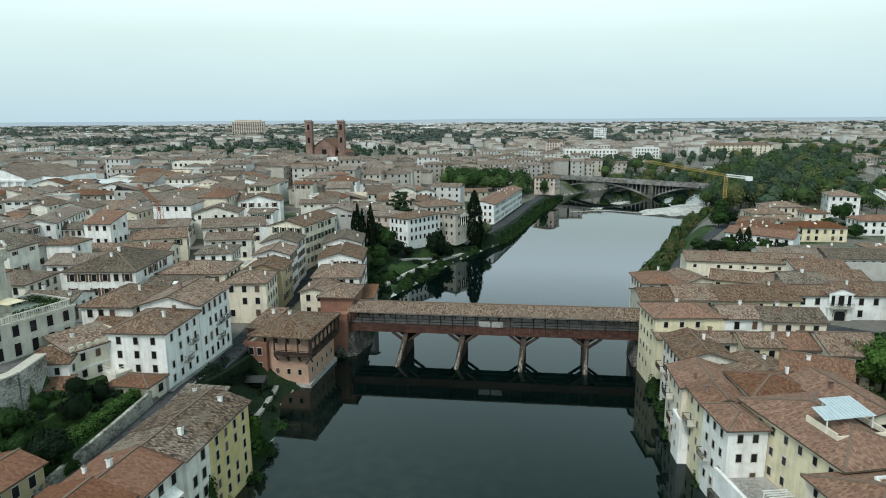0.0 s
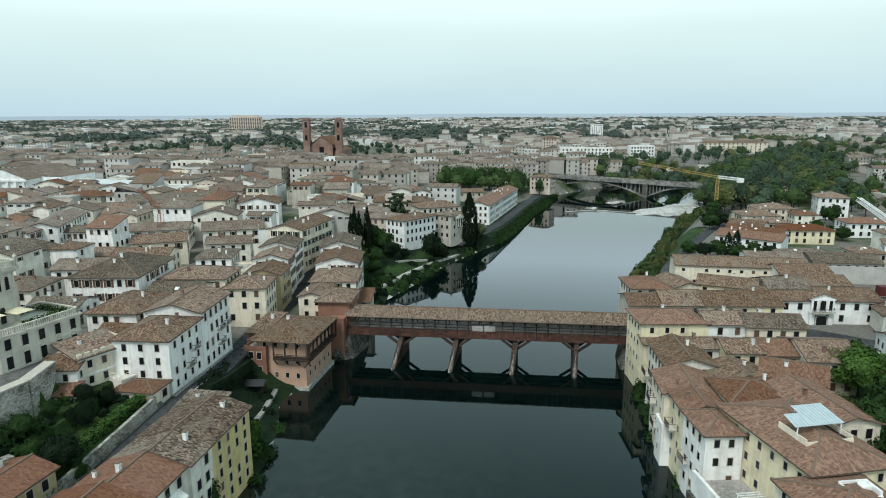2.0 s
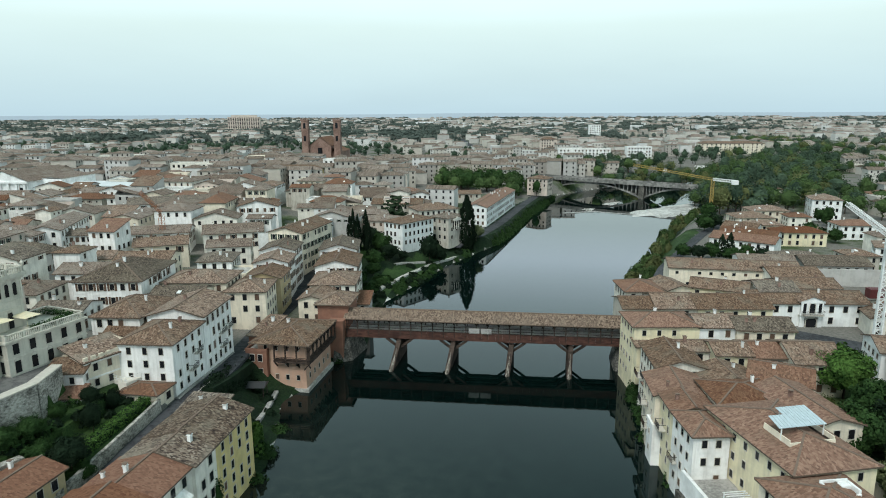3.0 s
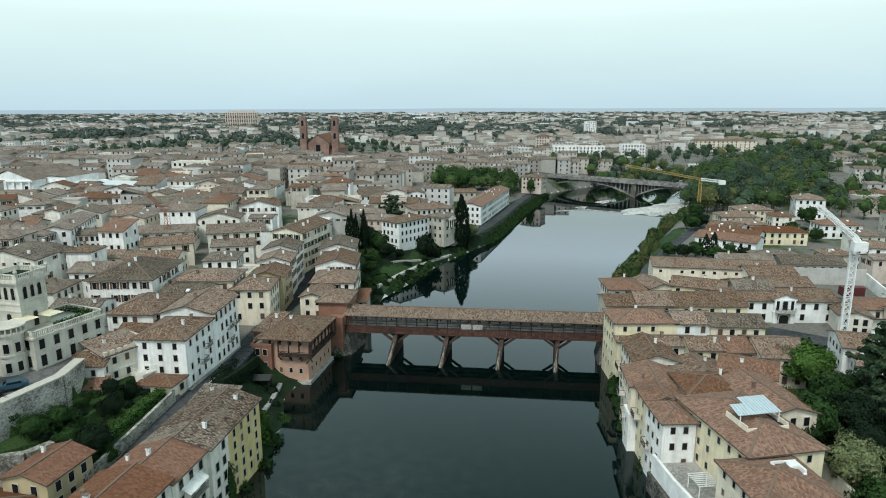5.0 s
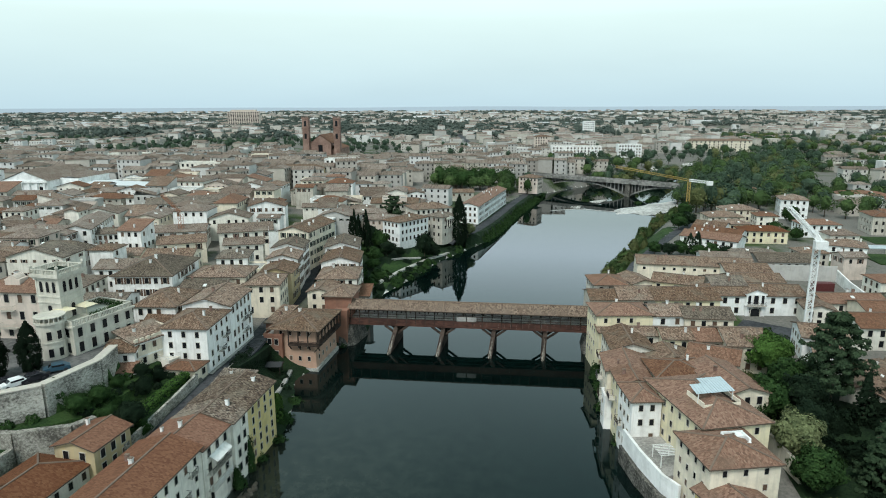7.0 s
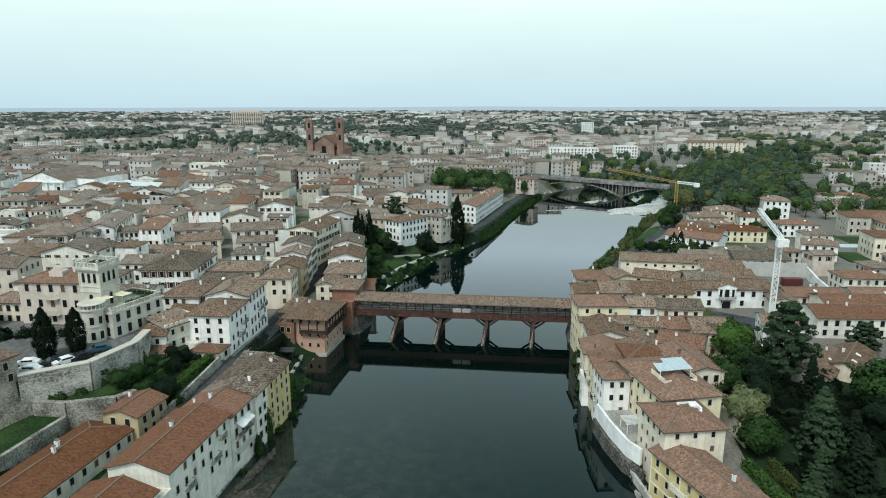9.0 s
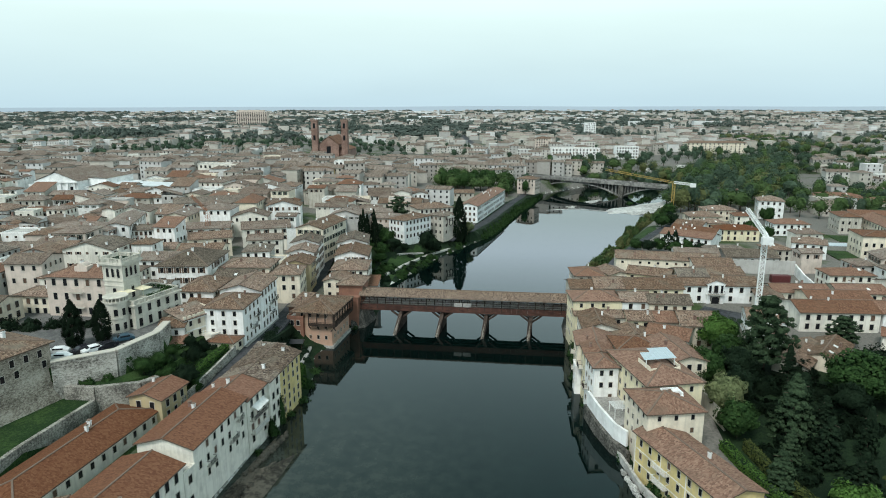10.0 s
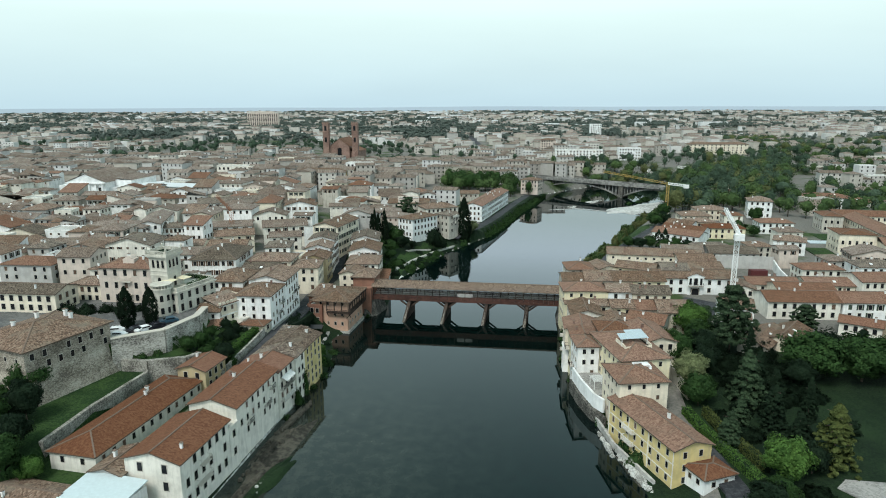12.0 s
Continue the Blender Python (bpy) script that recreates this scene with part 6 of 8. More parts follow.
free_wall("wall_footing", [(19.9, 78.2), (21.6, 71.0), (24.0, 64.2), (26.6, 60.6)], [3.2, 3.0, 2.8, 2.4], 0.9, dark_stone, "rough dark stone footing under the courtyard wall", 5)
free_wall("wall_quay", [(23.6, 68), (27.6, 52.0), (33.8, 38.6)], [1.6, 1.5, 1.5], 0.5, concrete, "low concrete quay wall", 3)
free_wall("wall_house_side", [(45.0, 66.0), (41.5, 84.0), (45.5, 95.0)], [8.5, 9.5, 10.0], 0.5, PLASTERS["stone"], "tall garden wall", 6)

# balconies, small terraces and lean-tos that step down to the right bank
for x, y, z, w, rot, lb in ((19.6, 112.0, 6.4, 3.0, -86, 0), (19.7, 106.0, 8.4, 2.6, -86, 1), (19.8, 103.2, 5.6, 3.0, -86, 0), (18.1, 97.6, 7.6, 2.8, -88, 1), (18.2, 94.0, 5.0, 2.6, -88, 0), (19.4, 88.6, 7.4, 2.4, -84, 1), (20.3, 82.8, 5.2, 2.2, -80, 0)):
    bx = thing("balcony", pose(x, y, z, 0, 0, rot), "small iron balcony on a riverside wall" if lb else "narrow timber balcony above the river bank", "balcony", "balconies over the right bank")
    s = Shape()
    s.box(-w / 2, -1.0, -0.15, w / 2, 0.1, 0)
    part("slab", s, surround, bx)
    s = Shape()
    for u in range(int(w / 0.2) + 1):
        s.box(-w / 2 + u * 0.2, -1.0, 0, -w / 2 + u * 0.2 + 0.04, -0.96, 0.95)
    s.box(-w / 2, -1.0, 0.95, w / 2, -0.94, 1.02)
    for u in (-w / 2, w / 2 - 0.05):
        s.box(u, -1.0, 0.95, u + 0.05, 0, 1.02)
    part("railing", s, metal_dark if lb else wood_dark, bx)
house(20.6, 101.4, 3.6, 4.4, 0.5, 7.6, 4, "shed", "y", "ivory", "red", "plain", "L", floors=2, chimneys=0, win=(0.6, 0.9), rise=0.8, group=RB, label="narrow ivory lean-to stepping down to the river")
house(19.4, 91.6, 3.0, 3.6, 0.5, 6.6, 4, "flat", "x", "white", "red", "plain", "L", floors=2, chimneys=0, win=(0.6, 0.9), group=RB, label="small white terrace block above the river bank")
house(28.0, 119.0, 5.0, 3.6, 5.0, 9.4, 8, "shed", "x", "stone", "grey", "plain", "F", floors=1, chimneys=1, win=(0.7, 0.7), rise=0.8, group=RB, label="low grey-roofed lean-to behind the bridge head")
thicket("right_footing_bushes", [(18.6 + 0.5 * math.sin(k * 1.7), 92 + k * 3.1, 1.2 + 0.3 * (k % 3), 1.6 + 0.9 * (k % 3)) for k in range(9)] + [(19.4, 84, 1.1, 2.2), (19.6, 80, 1.0, 1.6)], "green", "wild bushes hanging over the water below the right bank houses", 0.22, 64)
thicket("terrace_pots", [(18.9, 91.0, 0.9, 0.9), (19.2, 99.6, 1.0, 1.6), (20.2, 86.0, 1.1, 2.2), (19.4, 107.6, 0.8, 1.2)], "green", "pot plants and creepers on small riverside terraces", 0.16, 63)

# behind the garden: long street fronts, the works yard, the school block
house(67.6, 117.2, 9.0, 10.0, 7.2, 12.8, -8, "gable", "x", "clean", "brown", "plain", "FL", floors=2, cols=2, chimneys=2, win=(0.8, 1.1), label="white gabled house with a patchy brown tile roof")
house(66.0, 108.4, 6.5, 6.0, 6.6, 11.8, -12, "gable", "x", "clean", "brown", "plain", "FL", floors=2, cols=2, chimneys=1, win=(0.8, 1.1))
house(70.2, 99.2, 17.0, 7.4, 6.0, 9.4, 57, "gable", "x", "stone", "brown", "plain", "R", floors=1, chimneys=1, rise=1.5, sky=2, label="low outbuilding with a sagging brown tile roof")
house(77.2, 101.4, 15.0, 7.6, 6.0, 9.8, 57, "gable", "x", "cream", "brown", "plain", "RF", floors=1, chimneys=2, rise=1.5, sky=2, label="low garden building with a patched brown tile roof")
lf = house(87.6, 127.2, 20.5, 11.4, 7.2, 12.8, 5, "gable", "x", "ivory", "red", "plain", "F", floors=2, cols=7, chimneys=2, win=(1.0, 1.5), label="long ivory street front with tall windows and a red roof")
house(107.5, 129.0, 18.0, 11.4, 7.2, 12.8, 5, "gable", "x", "white", "red", "green", "F", floors=2, cols=6, chimneys=2)
house(92.5, 137.5, 17.0, 8.6, 7.2, 13.2, 5, "gable", "x", "cream", "red", "plain", "F", chimneys=1, label="back wing with a glazed dormer and a red roof")
house(99.0, 111.0, 10.0, 7.0, 7.0, 11.0, -25, "gable", "x", "ivory", "orange", "plain", "F", chimneys=1)
house(110.0, 107.0, 12.0, 7.0, 7.0, 11.2, 5, "gable", "x", "cream", "orange", "plain", "F", chimneys=1)
house(86.0, 146.5, 16.0, 9.0, 7.2, 12.2, 5, "gable", "x", "ivory", "red", "plain", "F", floors=2, chimneys=2, sky=1)
house(104.5, 147.5, 17.0, 10.0, 7.2, 12.4, 4, "gable", "x", "cream", "red", "plain", "F", floors=2, chimneys=2, sky=1)
house(76.0, 140.5, 7.0, 9.0, 7.2, 12.0, -8, "gable", "y", "ivory", "brown", "plain", "F", floors=2, chimneys=1)
house(126.0, 133.0, 15.0, 11.0, 7.2, 13.8, 4, "gable", "x", "white", "brown", "plain", "F", chimneys=1)
house(118.0, 147.0, 15.0, 11.0, 7.4, 14.6, 10, "gable", "x", "ivory", "red", "plain", "F", chimneys=2)
# works yard behind the palazzo
yard = Shape()
yard.solid([(74.5, 153.0, 7.0), (96.5, 158.0, 7.0), (98.5, 181.0, 7.0), (77.0, 181.0, 7.0), (74.5, 153.0, 7.6), (96.5, 158.0, 7.6), (98.5, 181.0, 7.6), (77.0, 181.0, 7.6)], [(4, 5, 6, 7), (0, 1, 5, 4), (1, 2, 6, 5), (2, 3, 7, 6), (3, 0, 4, 7)])
setting("yard", yard, paving, "pale concrete floor of a works yard", "yard")
free_wall("wall_yard_back", [(77.2, 180.6), (98.2, 180.8)], [12.6, 12.6], 0.5, PLASTERS["grey"], "tall grey-white wall behind the works yard", 6)
free_wall("wall_yard_side", [(98.4, 181.0), (96.6, 168), (96.2, 158.2)], [11.5, 11.0, 10.6], 0.5, PLASTERS["white"], "white side wall of the works yard", 4)
free_wall("wall_yard_front", [(74.6, 153.2), (84, 155.6), (96.2, 158.4)], [9.6, 9.6, 9.8], 0.5, PLASTERS["grey"], "grey-white front wall of the works yard", 3)
box = thing("container", pose(89.8, 170.0, 7.6, 0, 0, 4), "dark red steel container in the works yard", "container")
rust_red = plain("rust_red_steel", (0.09, 0.02, 0.02))
s = Shape()
s.box(-3.0, -1.2, 0, 3.0, 1.2, 2.5)
part("body", s, rust_red, box)
rib = Shape()
rib.box(0, -1.26, 0.15, 0.18, -1.2, 2.35)
rib = rib.mesh("rib", rust_red)
for k in range(16):
    part("rib", rib, None, box, "", pose(-2.9 + k * 0.38, 0, 0))
s = Shape()
for u in (-0.72, 0.0, 0.72):
    s.tube((3.06, u, 0.2), (3.06, u, 2.3), 0.03, 0.03, 6)
part("lock_rod", s, metal_dark, box)
house(84.0, 187.0, 18.0, 11.0, 7.4, 13.4, 2, "gable", "x", "grey", "grey", "plain", "F", chimneys=0, rise=1.6, label="broad grey works hall with a weathered tile roof", name="workshop")
house(67.0, 170.5, 13.0, 10.5, 7.0, 13.6, 4, "gable", "x", "ivory", "brown", "plain", "F", chimneys=1)
house(66.5, 160.0, 14.0, 9.0, 7.0, 13.4, 6, "gable", "x", "ivory", "brown", "plain", "F", chimneys=1)
for x, y, w, d, ze, rot, wall, tile in (
        (94.6, 240.2, 17.5, 9.5, 13.0, 2, "lemon", "orange"), (86.5, 251.5, 12, 9, 13.6, 5, "cream", "brown"), (80.5, 203.5, 15, 8, 11.6, 4, "stone", "grey"), (99.0, 204.0, 9, 9, 12.5, 8, "stone", "brown"),
        (114.6, 212.6, 12, 11, 13.5, -20, "clean", "brown"), (121.5, 255.4, 15.5, 10, 13.5, 2, "clean", "red"), (128.0, 300.5, 12, 13, 17.5, -10, "clean", "brown"), (177.0, 339.0, 24, 12, 15, -18, "clean", "red"), (189.0, 326.0, 12, 11, 14.5, -18, "ivory", "red"),
        (122.6, 353.5, 10.5, 9, 15.6, -6, "ivory", "brown"), (88.5, 274.2, 15, 12, 13, 4, "cream", "brown"), (100.0, 290.5, 16, 11, 13.6, 4, "cream", "brown"), (108.0, 277.0, 9, 9, 13.0, 0, "ivory", "red"),
        (108, 166, 14, 9, 13, 5, "ivory", "red"), (126, 166, 14, 10, 14.6, 5, "clean", "grey")):
    house(x, y, w, d, 7.6, ze, rot, "hip", "x", wall, tile, "plain", "FL", chimneys=1, sky=1, panes=False)
for x, y, w, d, ze, tile in ((72.4, 225.8, 21, 11, 12.4, "red"), (77.0, 235.6, 19, 10.5, 12.6, "red"), (77.6, 247.2, 12, 12, 12.8, "brown")):
    house(x, y, w, d, 7.6, ze, -31, "gable", "x", "clean", tile, "plain", "FL", floors=1, chimneys=3, sky=1, panes=False, group="red-roofed compound by the river", label="low white house with a broad red-brown tile roof")
top_room = thing("roof_pavilion", pose(122.6, 353.5, 16.4, 0, 0, -6), "small ivory pavilion on top of a villa roof", "pavilion")
s = Shape()
s.box(-2.6, -2.4, -0.6, 2.6, 2.4, 2.4)
part("wall", s, PLASTERS["ivory"], top_room)
roofed(top_room, 5.2, 4.8, 0.8, "hip", "x", 0.4, ROOFS["brown"], pose(0, 0, 2.5))
for u in (-1.5, 0, 1.5):
    part("window", GLAZED["plain"], None, top_room, "", pose(u, -2.4, 1.3) @ Matrix.Diagonal((0.8, 1, 1.2, 1)))
school = thing("school_block", pose(140, 231, 8.0, 0, 0, -4), "long cream institutional block with stepped towers and red-brown roofs", "school")
for k, (x0, y0, x1, y1, h, rise) in enumerate(((12, 40, 44, 52, 6.6, 2), (3, 28, 12, 42, 8.0, 1.2), (15, -17, 26, 40, 6.6, 2), (-6, -22, 8, -8, 8.6, 1.2), (8, -30, 40, -17, 6.2, 2))):
    s = Shape()
    s.box(x0, y0, -1, x1, y1, h)
    part("wall", s, PLASTERS["cream" if k != 1 else "stone"], school)
    w, d = x1 - x0, y1 - y0
    roofed(school, w, d, rise, "hip" if k in (1, 3) else "gable", "x" if w > d else "y", 0.4, ROOFS["red"], pose((x0 + x1) / 2, (y0 + y1) / 2, h + 0.2))
    for c in range(int(w / 2.6)):
        for z in (2.0, 5.2, 8.0):
            if z < h - 1:
                part("window", WINDOW["plain"], None, school, "", pose(x0 + 1.5 + c * 2.6, y0, z) @ Matrix.Diagonal((0.9, 1, 1.5, 1)))
                part("pane", PANE, None, school, "", pose(x0 + 1.5 + c * 2.6, y0, z) @ Matrix.Diagonal((0.9, 1, 1.5, 1)))
    for c in range(int(d / 3.0)):
        for z in (2.0, 5.2, 8.0):
            if z < h - 1:
                part("window", GLAZED["plain"], None, school, "", pose(x0, y0 + 1.5 + c * 3.0, z, 0, 0, -90) @ Matrix.Diagonal((0.9, 1, 1.5, 1)))


# ---- tower cranes ----
def lattice(a, b, w, n, mat_label, mat, parent, name, heavy=0.17):
    s = Shape()
    a, b = Vector(a), Vector(b)
    d = (b - a).normalized()
    u = d.cross(Vector((0.3, 1, 0.1))).normalized() * w / 2
    v = d.cross(u).normalized() * w / 2
    c = [u + v, u - v, -u - v, -u + v]
    for q in c:
        s.beam(a + q, b + q, heavy)
    for k in range(n):
        p, r = a + (b - a) * k / n, a + (b - a) * (k + 1) / n
        for i in range(4):
            s.beam(p + c[i], r + c[(i + 1) % 4], heavy * 0.6)
            s.beam(p + c[i], p + c[(i + 1) % 4], heavy * 0.5)
    return part(name, s, mat, parent, mat_label)


def tower_crane(x, y, z0, z_top, tip, back, mat, label, heavy=0.17):
    c = thing("tower_crane", pose(0, 0, 0), label, "crane")
    lattice((x, y, z0), (x, y, z_top), 1.3, int((z_top - z0) / 1.5), "", mat, c, "mast", heavy)
    if tip:
        lattice((x, y, z_top + 0.6), tip, 0.9, 26, "", mat, c, "jib", heavy * 0.45 if heavy > 0.2 else heavy)
    if back:
        lattice((x, y, z_top + 0.6), back, 1.0, 8, "", metal_white, c, "counter_jib")
        s = Shape()
        bx, by, bz = back
        s.box(bx - 1.4, by - 0.8, bz - 1.4, bx + 1.4, by + 0.8, bz + 0.5)
        part("counterweight", s, metal_white, c)
    s = Shape()
    s.box(x - 2, y - 2, z0 - 0.5, x + 2, y + 2, z0 + 0.6)
    part("base", s, concrete, c)
    return c


tower_crane(79.3, 300, 8.0, 25.0, (43.5, 300, 32.0), (89.0, 300, 24.6), metal_yellow, "yellow lattice tower crane by the river", 0.21)
wc = tower_crane(70.3, 130.5, 7.0, 30.8, (72.6, 155.5, 34.6), (70.2, 128.4, 30.6), metal_white, "white self-erecting tower crane with a raised jib", 0.25)
tower_crane(-120.5, 180, 12.0, 25.0, (-124.5, 176, 32.5), None, metal_orange, "orange lattice crane among the roofs", 0.09)

for nm, x0, y0, x1, y1, mat, lb in (("lawn_1", 138, 240, 152, 254, lawn_grass, "mown lawn beside the school"), ("lawn_2", 123, 205, 132, 221, lawn_grass, "mown lawn in the school court"), ("court_1", 130, 231, 143, 237, solar, "pale blue covered court")):
    s = Shape()
    s.box(x0, y0, 7.5, x1, y1, 8.2)
    setting(nm, s, mat, lb, "lawn" if "lawn" in nm else "court")

# ---- middle-distance town, house by house ----
TAKEN += [(-88, 78, 26, 26, 0), (86, 168, 26, 30, 0), (-103, 51, 20, 26, 0), (156, 242, 60, 86, -0.07), (64, 209, 26, 12, 0), (-34, 374, 82, 96, 0), (95, 222, 28, 20, 0), (110, 197, 26, 14, 0), (60, 126, 16, 26, 0), (-120.5, 180, 4, 4, 0), (-266, 302, 64, 48, 0.05), (-258, 262, 62, 22, 0.1), (-213, 630, 50, 70, 0)]


def corners(x, y, w, d, a):
    c, s = math.cos(a), math.sin(a)
    return [(x + u * w / 2 * c - v * d / 2 * s, y + u * w / 2 * s + v * d / 2 * c) for u, v in ((-1, -1), (1, -1), (1, 1), (-1, 1))]


def clear(x, y, w, d, a):
    """Whether a plot leaves every plot taken so far free."""
    mine = corners(x, y, w, d, a)
    for bx, by, bw, bd, ba in TAKEN:
        if abs(x - bx) + abs(y - by) > 1.42 * (w + d + bw + bd) / 2:
            continue
        other = corners(bx, by, bw, bd, ba)
        apart = False
        for ang in (a, a + math.pi / 2, ba, ba + math.pi / 2):
            c, s = math.cos(ang), math.sin(ang)
            p, q = [u * c + v * s for u, v in mine], [u * c + v * s for u, v in other]
            if max(p) < min(q) + 0.35 or max(q) < min(p) + 0.35:
                apart = True
                break
        if not apart:
            return False
    return True


town = random.Random(5)


def town_house(x, y, w, d, rot, hmin, hmax, group):
    for k in (1.0, 0.8, 0.62):
        if clear(x, y, w * k, d * k, radians(rot)):
            w, d = w * k, d * k
            break
    else:
        return
    g = ground_at(x, y)
    zone = town.random()
    wall = town.choice(["white", "white", "white", "cream", "ivory", "ivory", "rose", "grey", "stone"])
    tile = town.choice(["brown", "brown", "paled", "grey", "grey", "red"] if y < 165 else ["paled", "paled", "paled", "paled", "brown", "red"])
    roof = town.choice(["gable", "gable", "hip", "hip", "shed", "flat"] if w < 13 else ["gable", "hip"])
    axis = town.choice("xxy")
    side = "FR" if x < 0 else "FL"
    near = y < 230
    house(x, y, w, d, g - 0.3, g + town.uniform(hmin, hmax), rot, roof, axis, wall, tile, town.choice(["plain", "brown", "plain", "green"]), side if y < 190 else "F",
          chimneys=1 if near else town.choice((0, 1)), skip=1 if y < 170 else 2, floors=3, panes=False, sky=town.choice((0, 0, 1)), group=group, win=(0.9, 1.35), attic=town.random() < 0.3)


for row in range(30):
    yy = 108 + row * 9.2
    xx = -430.0
    while xx < -62:
        w, d = town.uniform(9, 17), town.uniform(8.5, 12)
        px = xx + w / 2
        py = yy + town.uniform(-1.5, 1.5) + 0.16 * (px + 100)
        inside = px > -15 - 0.98 * (py + 75) and px + w / 2 < bank_left(py) - (24 if py < 250 else 20)
        street = abs((px + 0.42 * py + 145) % 62 - 31) > 28.5 or (py > 150 and abs(px + 70 + 0.36 * (py - 150)) < 6)
        if inside and not street and py > 96 and py < 320:
            town_house(px, py, w, d, 8 + town.uniform(-7, 7) + (90 if town.random() < 0.2 else 0), 7.5, 11.5, "old town roofs on the left bank")
        xx += w + town.choice((0.1, 0.1, 0.2, 1.5))
for row in range(18):
    yy = 150 + row * 12
    xx = 40.0
    while xx < 330:
        w, d = town.uniform(9, 16), town.uniform(8.5, 12)
        px, py = xx + w / 2, yy + town.uniform(-3, 3)
        inside = px < 20 + 0.55 * (py + 75) and px - w / 2 > bank_right(py) + 26 and py < 235
        if inside and town.random() < 0.6:
            town_house(px, py, w, d, 4 + town.uniform(-10, 10), 5, 7.5, "houses behind the right bank")
        xx += w + town.uniform(0.5, 8)

# white villa and long white terrace on the far left bank
house(-49.4, 230.7, 17.5, 9.6, 6.5, 16.0, 58, "hip", "x", "clean", "brown", "plain", "FRL", floors=3, cols=7, chimneys=2, win=(0.9, 1.5), label="large white villa above the riverside garden")
loggia = house(-36.0, 243.4, 10.0, 9.0, 5.5, 15.6, 58, "hip", "x", "stone", "grey", "plain", "FRL", floors=3, cols=3, chimneys=1, label="weathered stone house with a pedimented loggia")
for k in range(4):
    s = Shape()
    s.tube((-1.8 + k * 1.2, -4.9, 5.4), (-1.8 + k * 1.2, -4.9, 8.8), 0.18, 0.15, 8)
    part("column", s, PLASTERS["ivory"], loggia)
s = Shape()
s.box(-2.3, -5.2, 8.8, 2.3, -4.4, 9.3)
s.solid([(-2.4, -5.25, 9.3), (2.4, -5.25, 9.3), (0, -5.25, 10.3), (-2.4, -4.4, 9.3), (2.4, -4.4, 9.3), (0, -4.4, 10.3)], [(0, 1, 2), (5, 4, 3), (0, 2, 5, 3), (2, 1, 4, 5), (0, 3, 4, 1)])
part("pediment", s, PLASTERS["ivory"], loggia)
# dark sheet on the solid wall, coloured as the shade inside the loggia
s = Shape()
s.box(-2.1, -4.56, 5.4, 2.1, -4.5, 8.8)
part("opening", s, glass, loggia)
house(-23.1, 317.3, 10.4, 70.0, 4.0, 13.4, -8.7, "gable", "y", "clean", "red", "plain", "RF", floors=3, chimneys=9, label="long white riverside terrace with a red-brown roof and many chimneys")
house(-50.0, 338.0, 38.0, 9.5, 7.5, 13.0, 8, "gable", "x", "stone", "brown", "plain", "F", floors=1, chimneys=2, panes=False, label="long low stone-walled range with a brown tile roof")
house(1.5, 398.0, 13.0, 10.0, 7.0, 15.5, -20, "hip", "x", "rose", "brown", "plain", "FR", floors=3, chimneys=1, label="old rose-coloured house with terraces by the road bridge")
house(-45.0, 263.0, 18.0, 13.0, 8.0, 16.0, 30, "hip", "x", "ivory", "brown", "plain", "F", chimneys=1)
house(-62.0, 270.0, 22.0, 11.0, 8.0, 17.0, 5, "gable", "x", "stone", "brown", "plain", "F", chimneys=1)


# ---- the far city as joined masses ----
def far_houses(name, spots, walls, label, tile=None):
    """spots: x, y, w, d, ground, eave height, turn, kind (0 gable, 1 hip, 2 flat)."""
    s = Shape()
    for x, y, w, d, g, h, rot, kind, windows in spots:
        ca, sa = math.cos(rot), math.sin(rot)

        def P(u, v, z):
            return (x + u * ca - v * sa, y + u * sa + v * ca, g + z)
        hw, hd = w / 2, d / 2
        c = [(-hw, -hd), (hw, -hd), (hw, hd), (-hw, hd)]
        k = len(s.v)
        s.v += [P(a, b, -1) for a, b in c] + [P(a, b, h) for a, b in c]
        for f in ((0, 1, 5, 4), (1, 2, 6, 5), (2, 3, 7, 6), (3, 0, 4, 7), (4, 5, 6, 7)):
            s.f.append(tuple(k + i for i in f))
            s.mi.append(0)
            s.uv.append([(0, 0)] * 4)
        if kind < 2:
            o, rise = 0.4, 0.16 * min(w, d)
            q = [(-hw - o, -hd - o, h - 0.05), (hw + o, -hd - o, h - 0.05), (hw + o, hd + o, h - 0.05), (-hw - o, hd + o, h - 0.05)]
            long_x = w >= d
            e = (max(0.1, hw - hd) if kind else hw + o) if long_x else (max(0.1, hd - hw) if kind else hd + o)
            a, b = ((-e, 0, h + rise), (e, 0, h + rise)) if long_x else ((0, -e, h + rise), (0, e, h + rise))
            k = len(s.v)
            s.v += [P(*p) for p in q + [a, b]]
            fs = [(0, 1, 5, 4), (2, 3, 4, 5), (1, 2, 5), (3, 0, 4)] if long_x else [(1, 2, 5, 4), (3, 0, 4, 5), (0, 1, 4), (2, 3, 5)]
            for f in fs:
                s.f.append(tuple(k + i for i in f))
                s.mi.append(1)
                lx = long_x == (len(f) == 4)
                base = (q + [a, b])
                s.uv.append([(base[i][0 if lx else 1] + 13.7 * k, math.hypot(base[i][1 if lx else 0], base[i][2])) for i in f])
        if windows:
            nc, nf = max(1, int(w / 3.2)), max(1, int(h / 3.0))
            for fl in range(nf):
                for cc in range(nc):
                    u, z = (cc + 0.5) / nc * w - hw, h - 1.3 - fl * 3.0
                    s.face([P(u - 0.5, -hd - 0.04, z - 0.7), P(u + 0.5, -hd - 0.04, z - 0.7), P(u + 0.5, -hd - 0.04, z + 0.7), P(u - 0.5, -hd - 0.04, z + 0.7)], 2)
    return tagged(new(name, s.mesh(name, [walls, tile or far_tiles, glass])), label, "houses", kind="stuff")


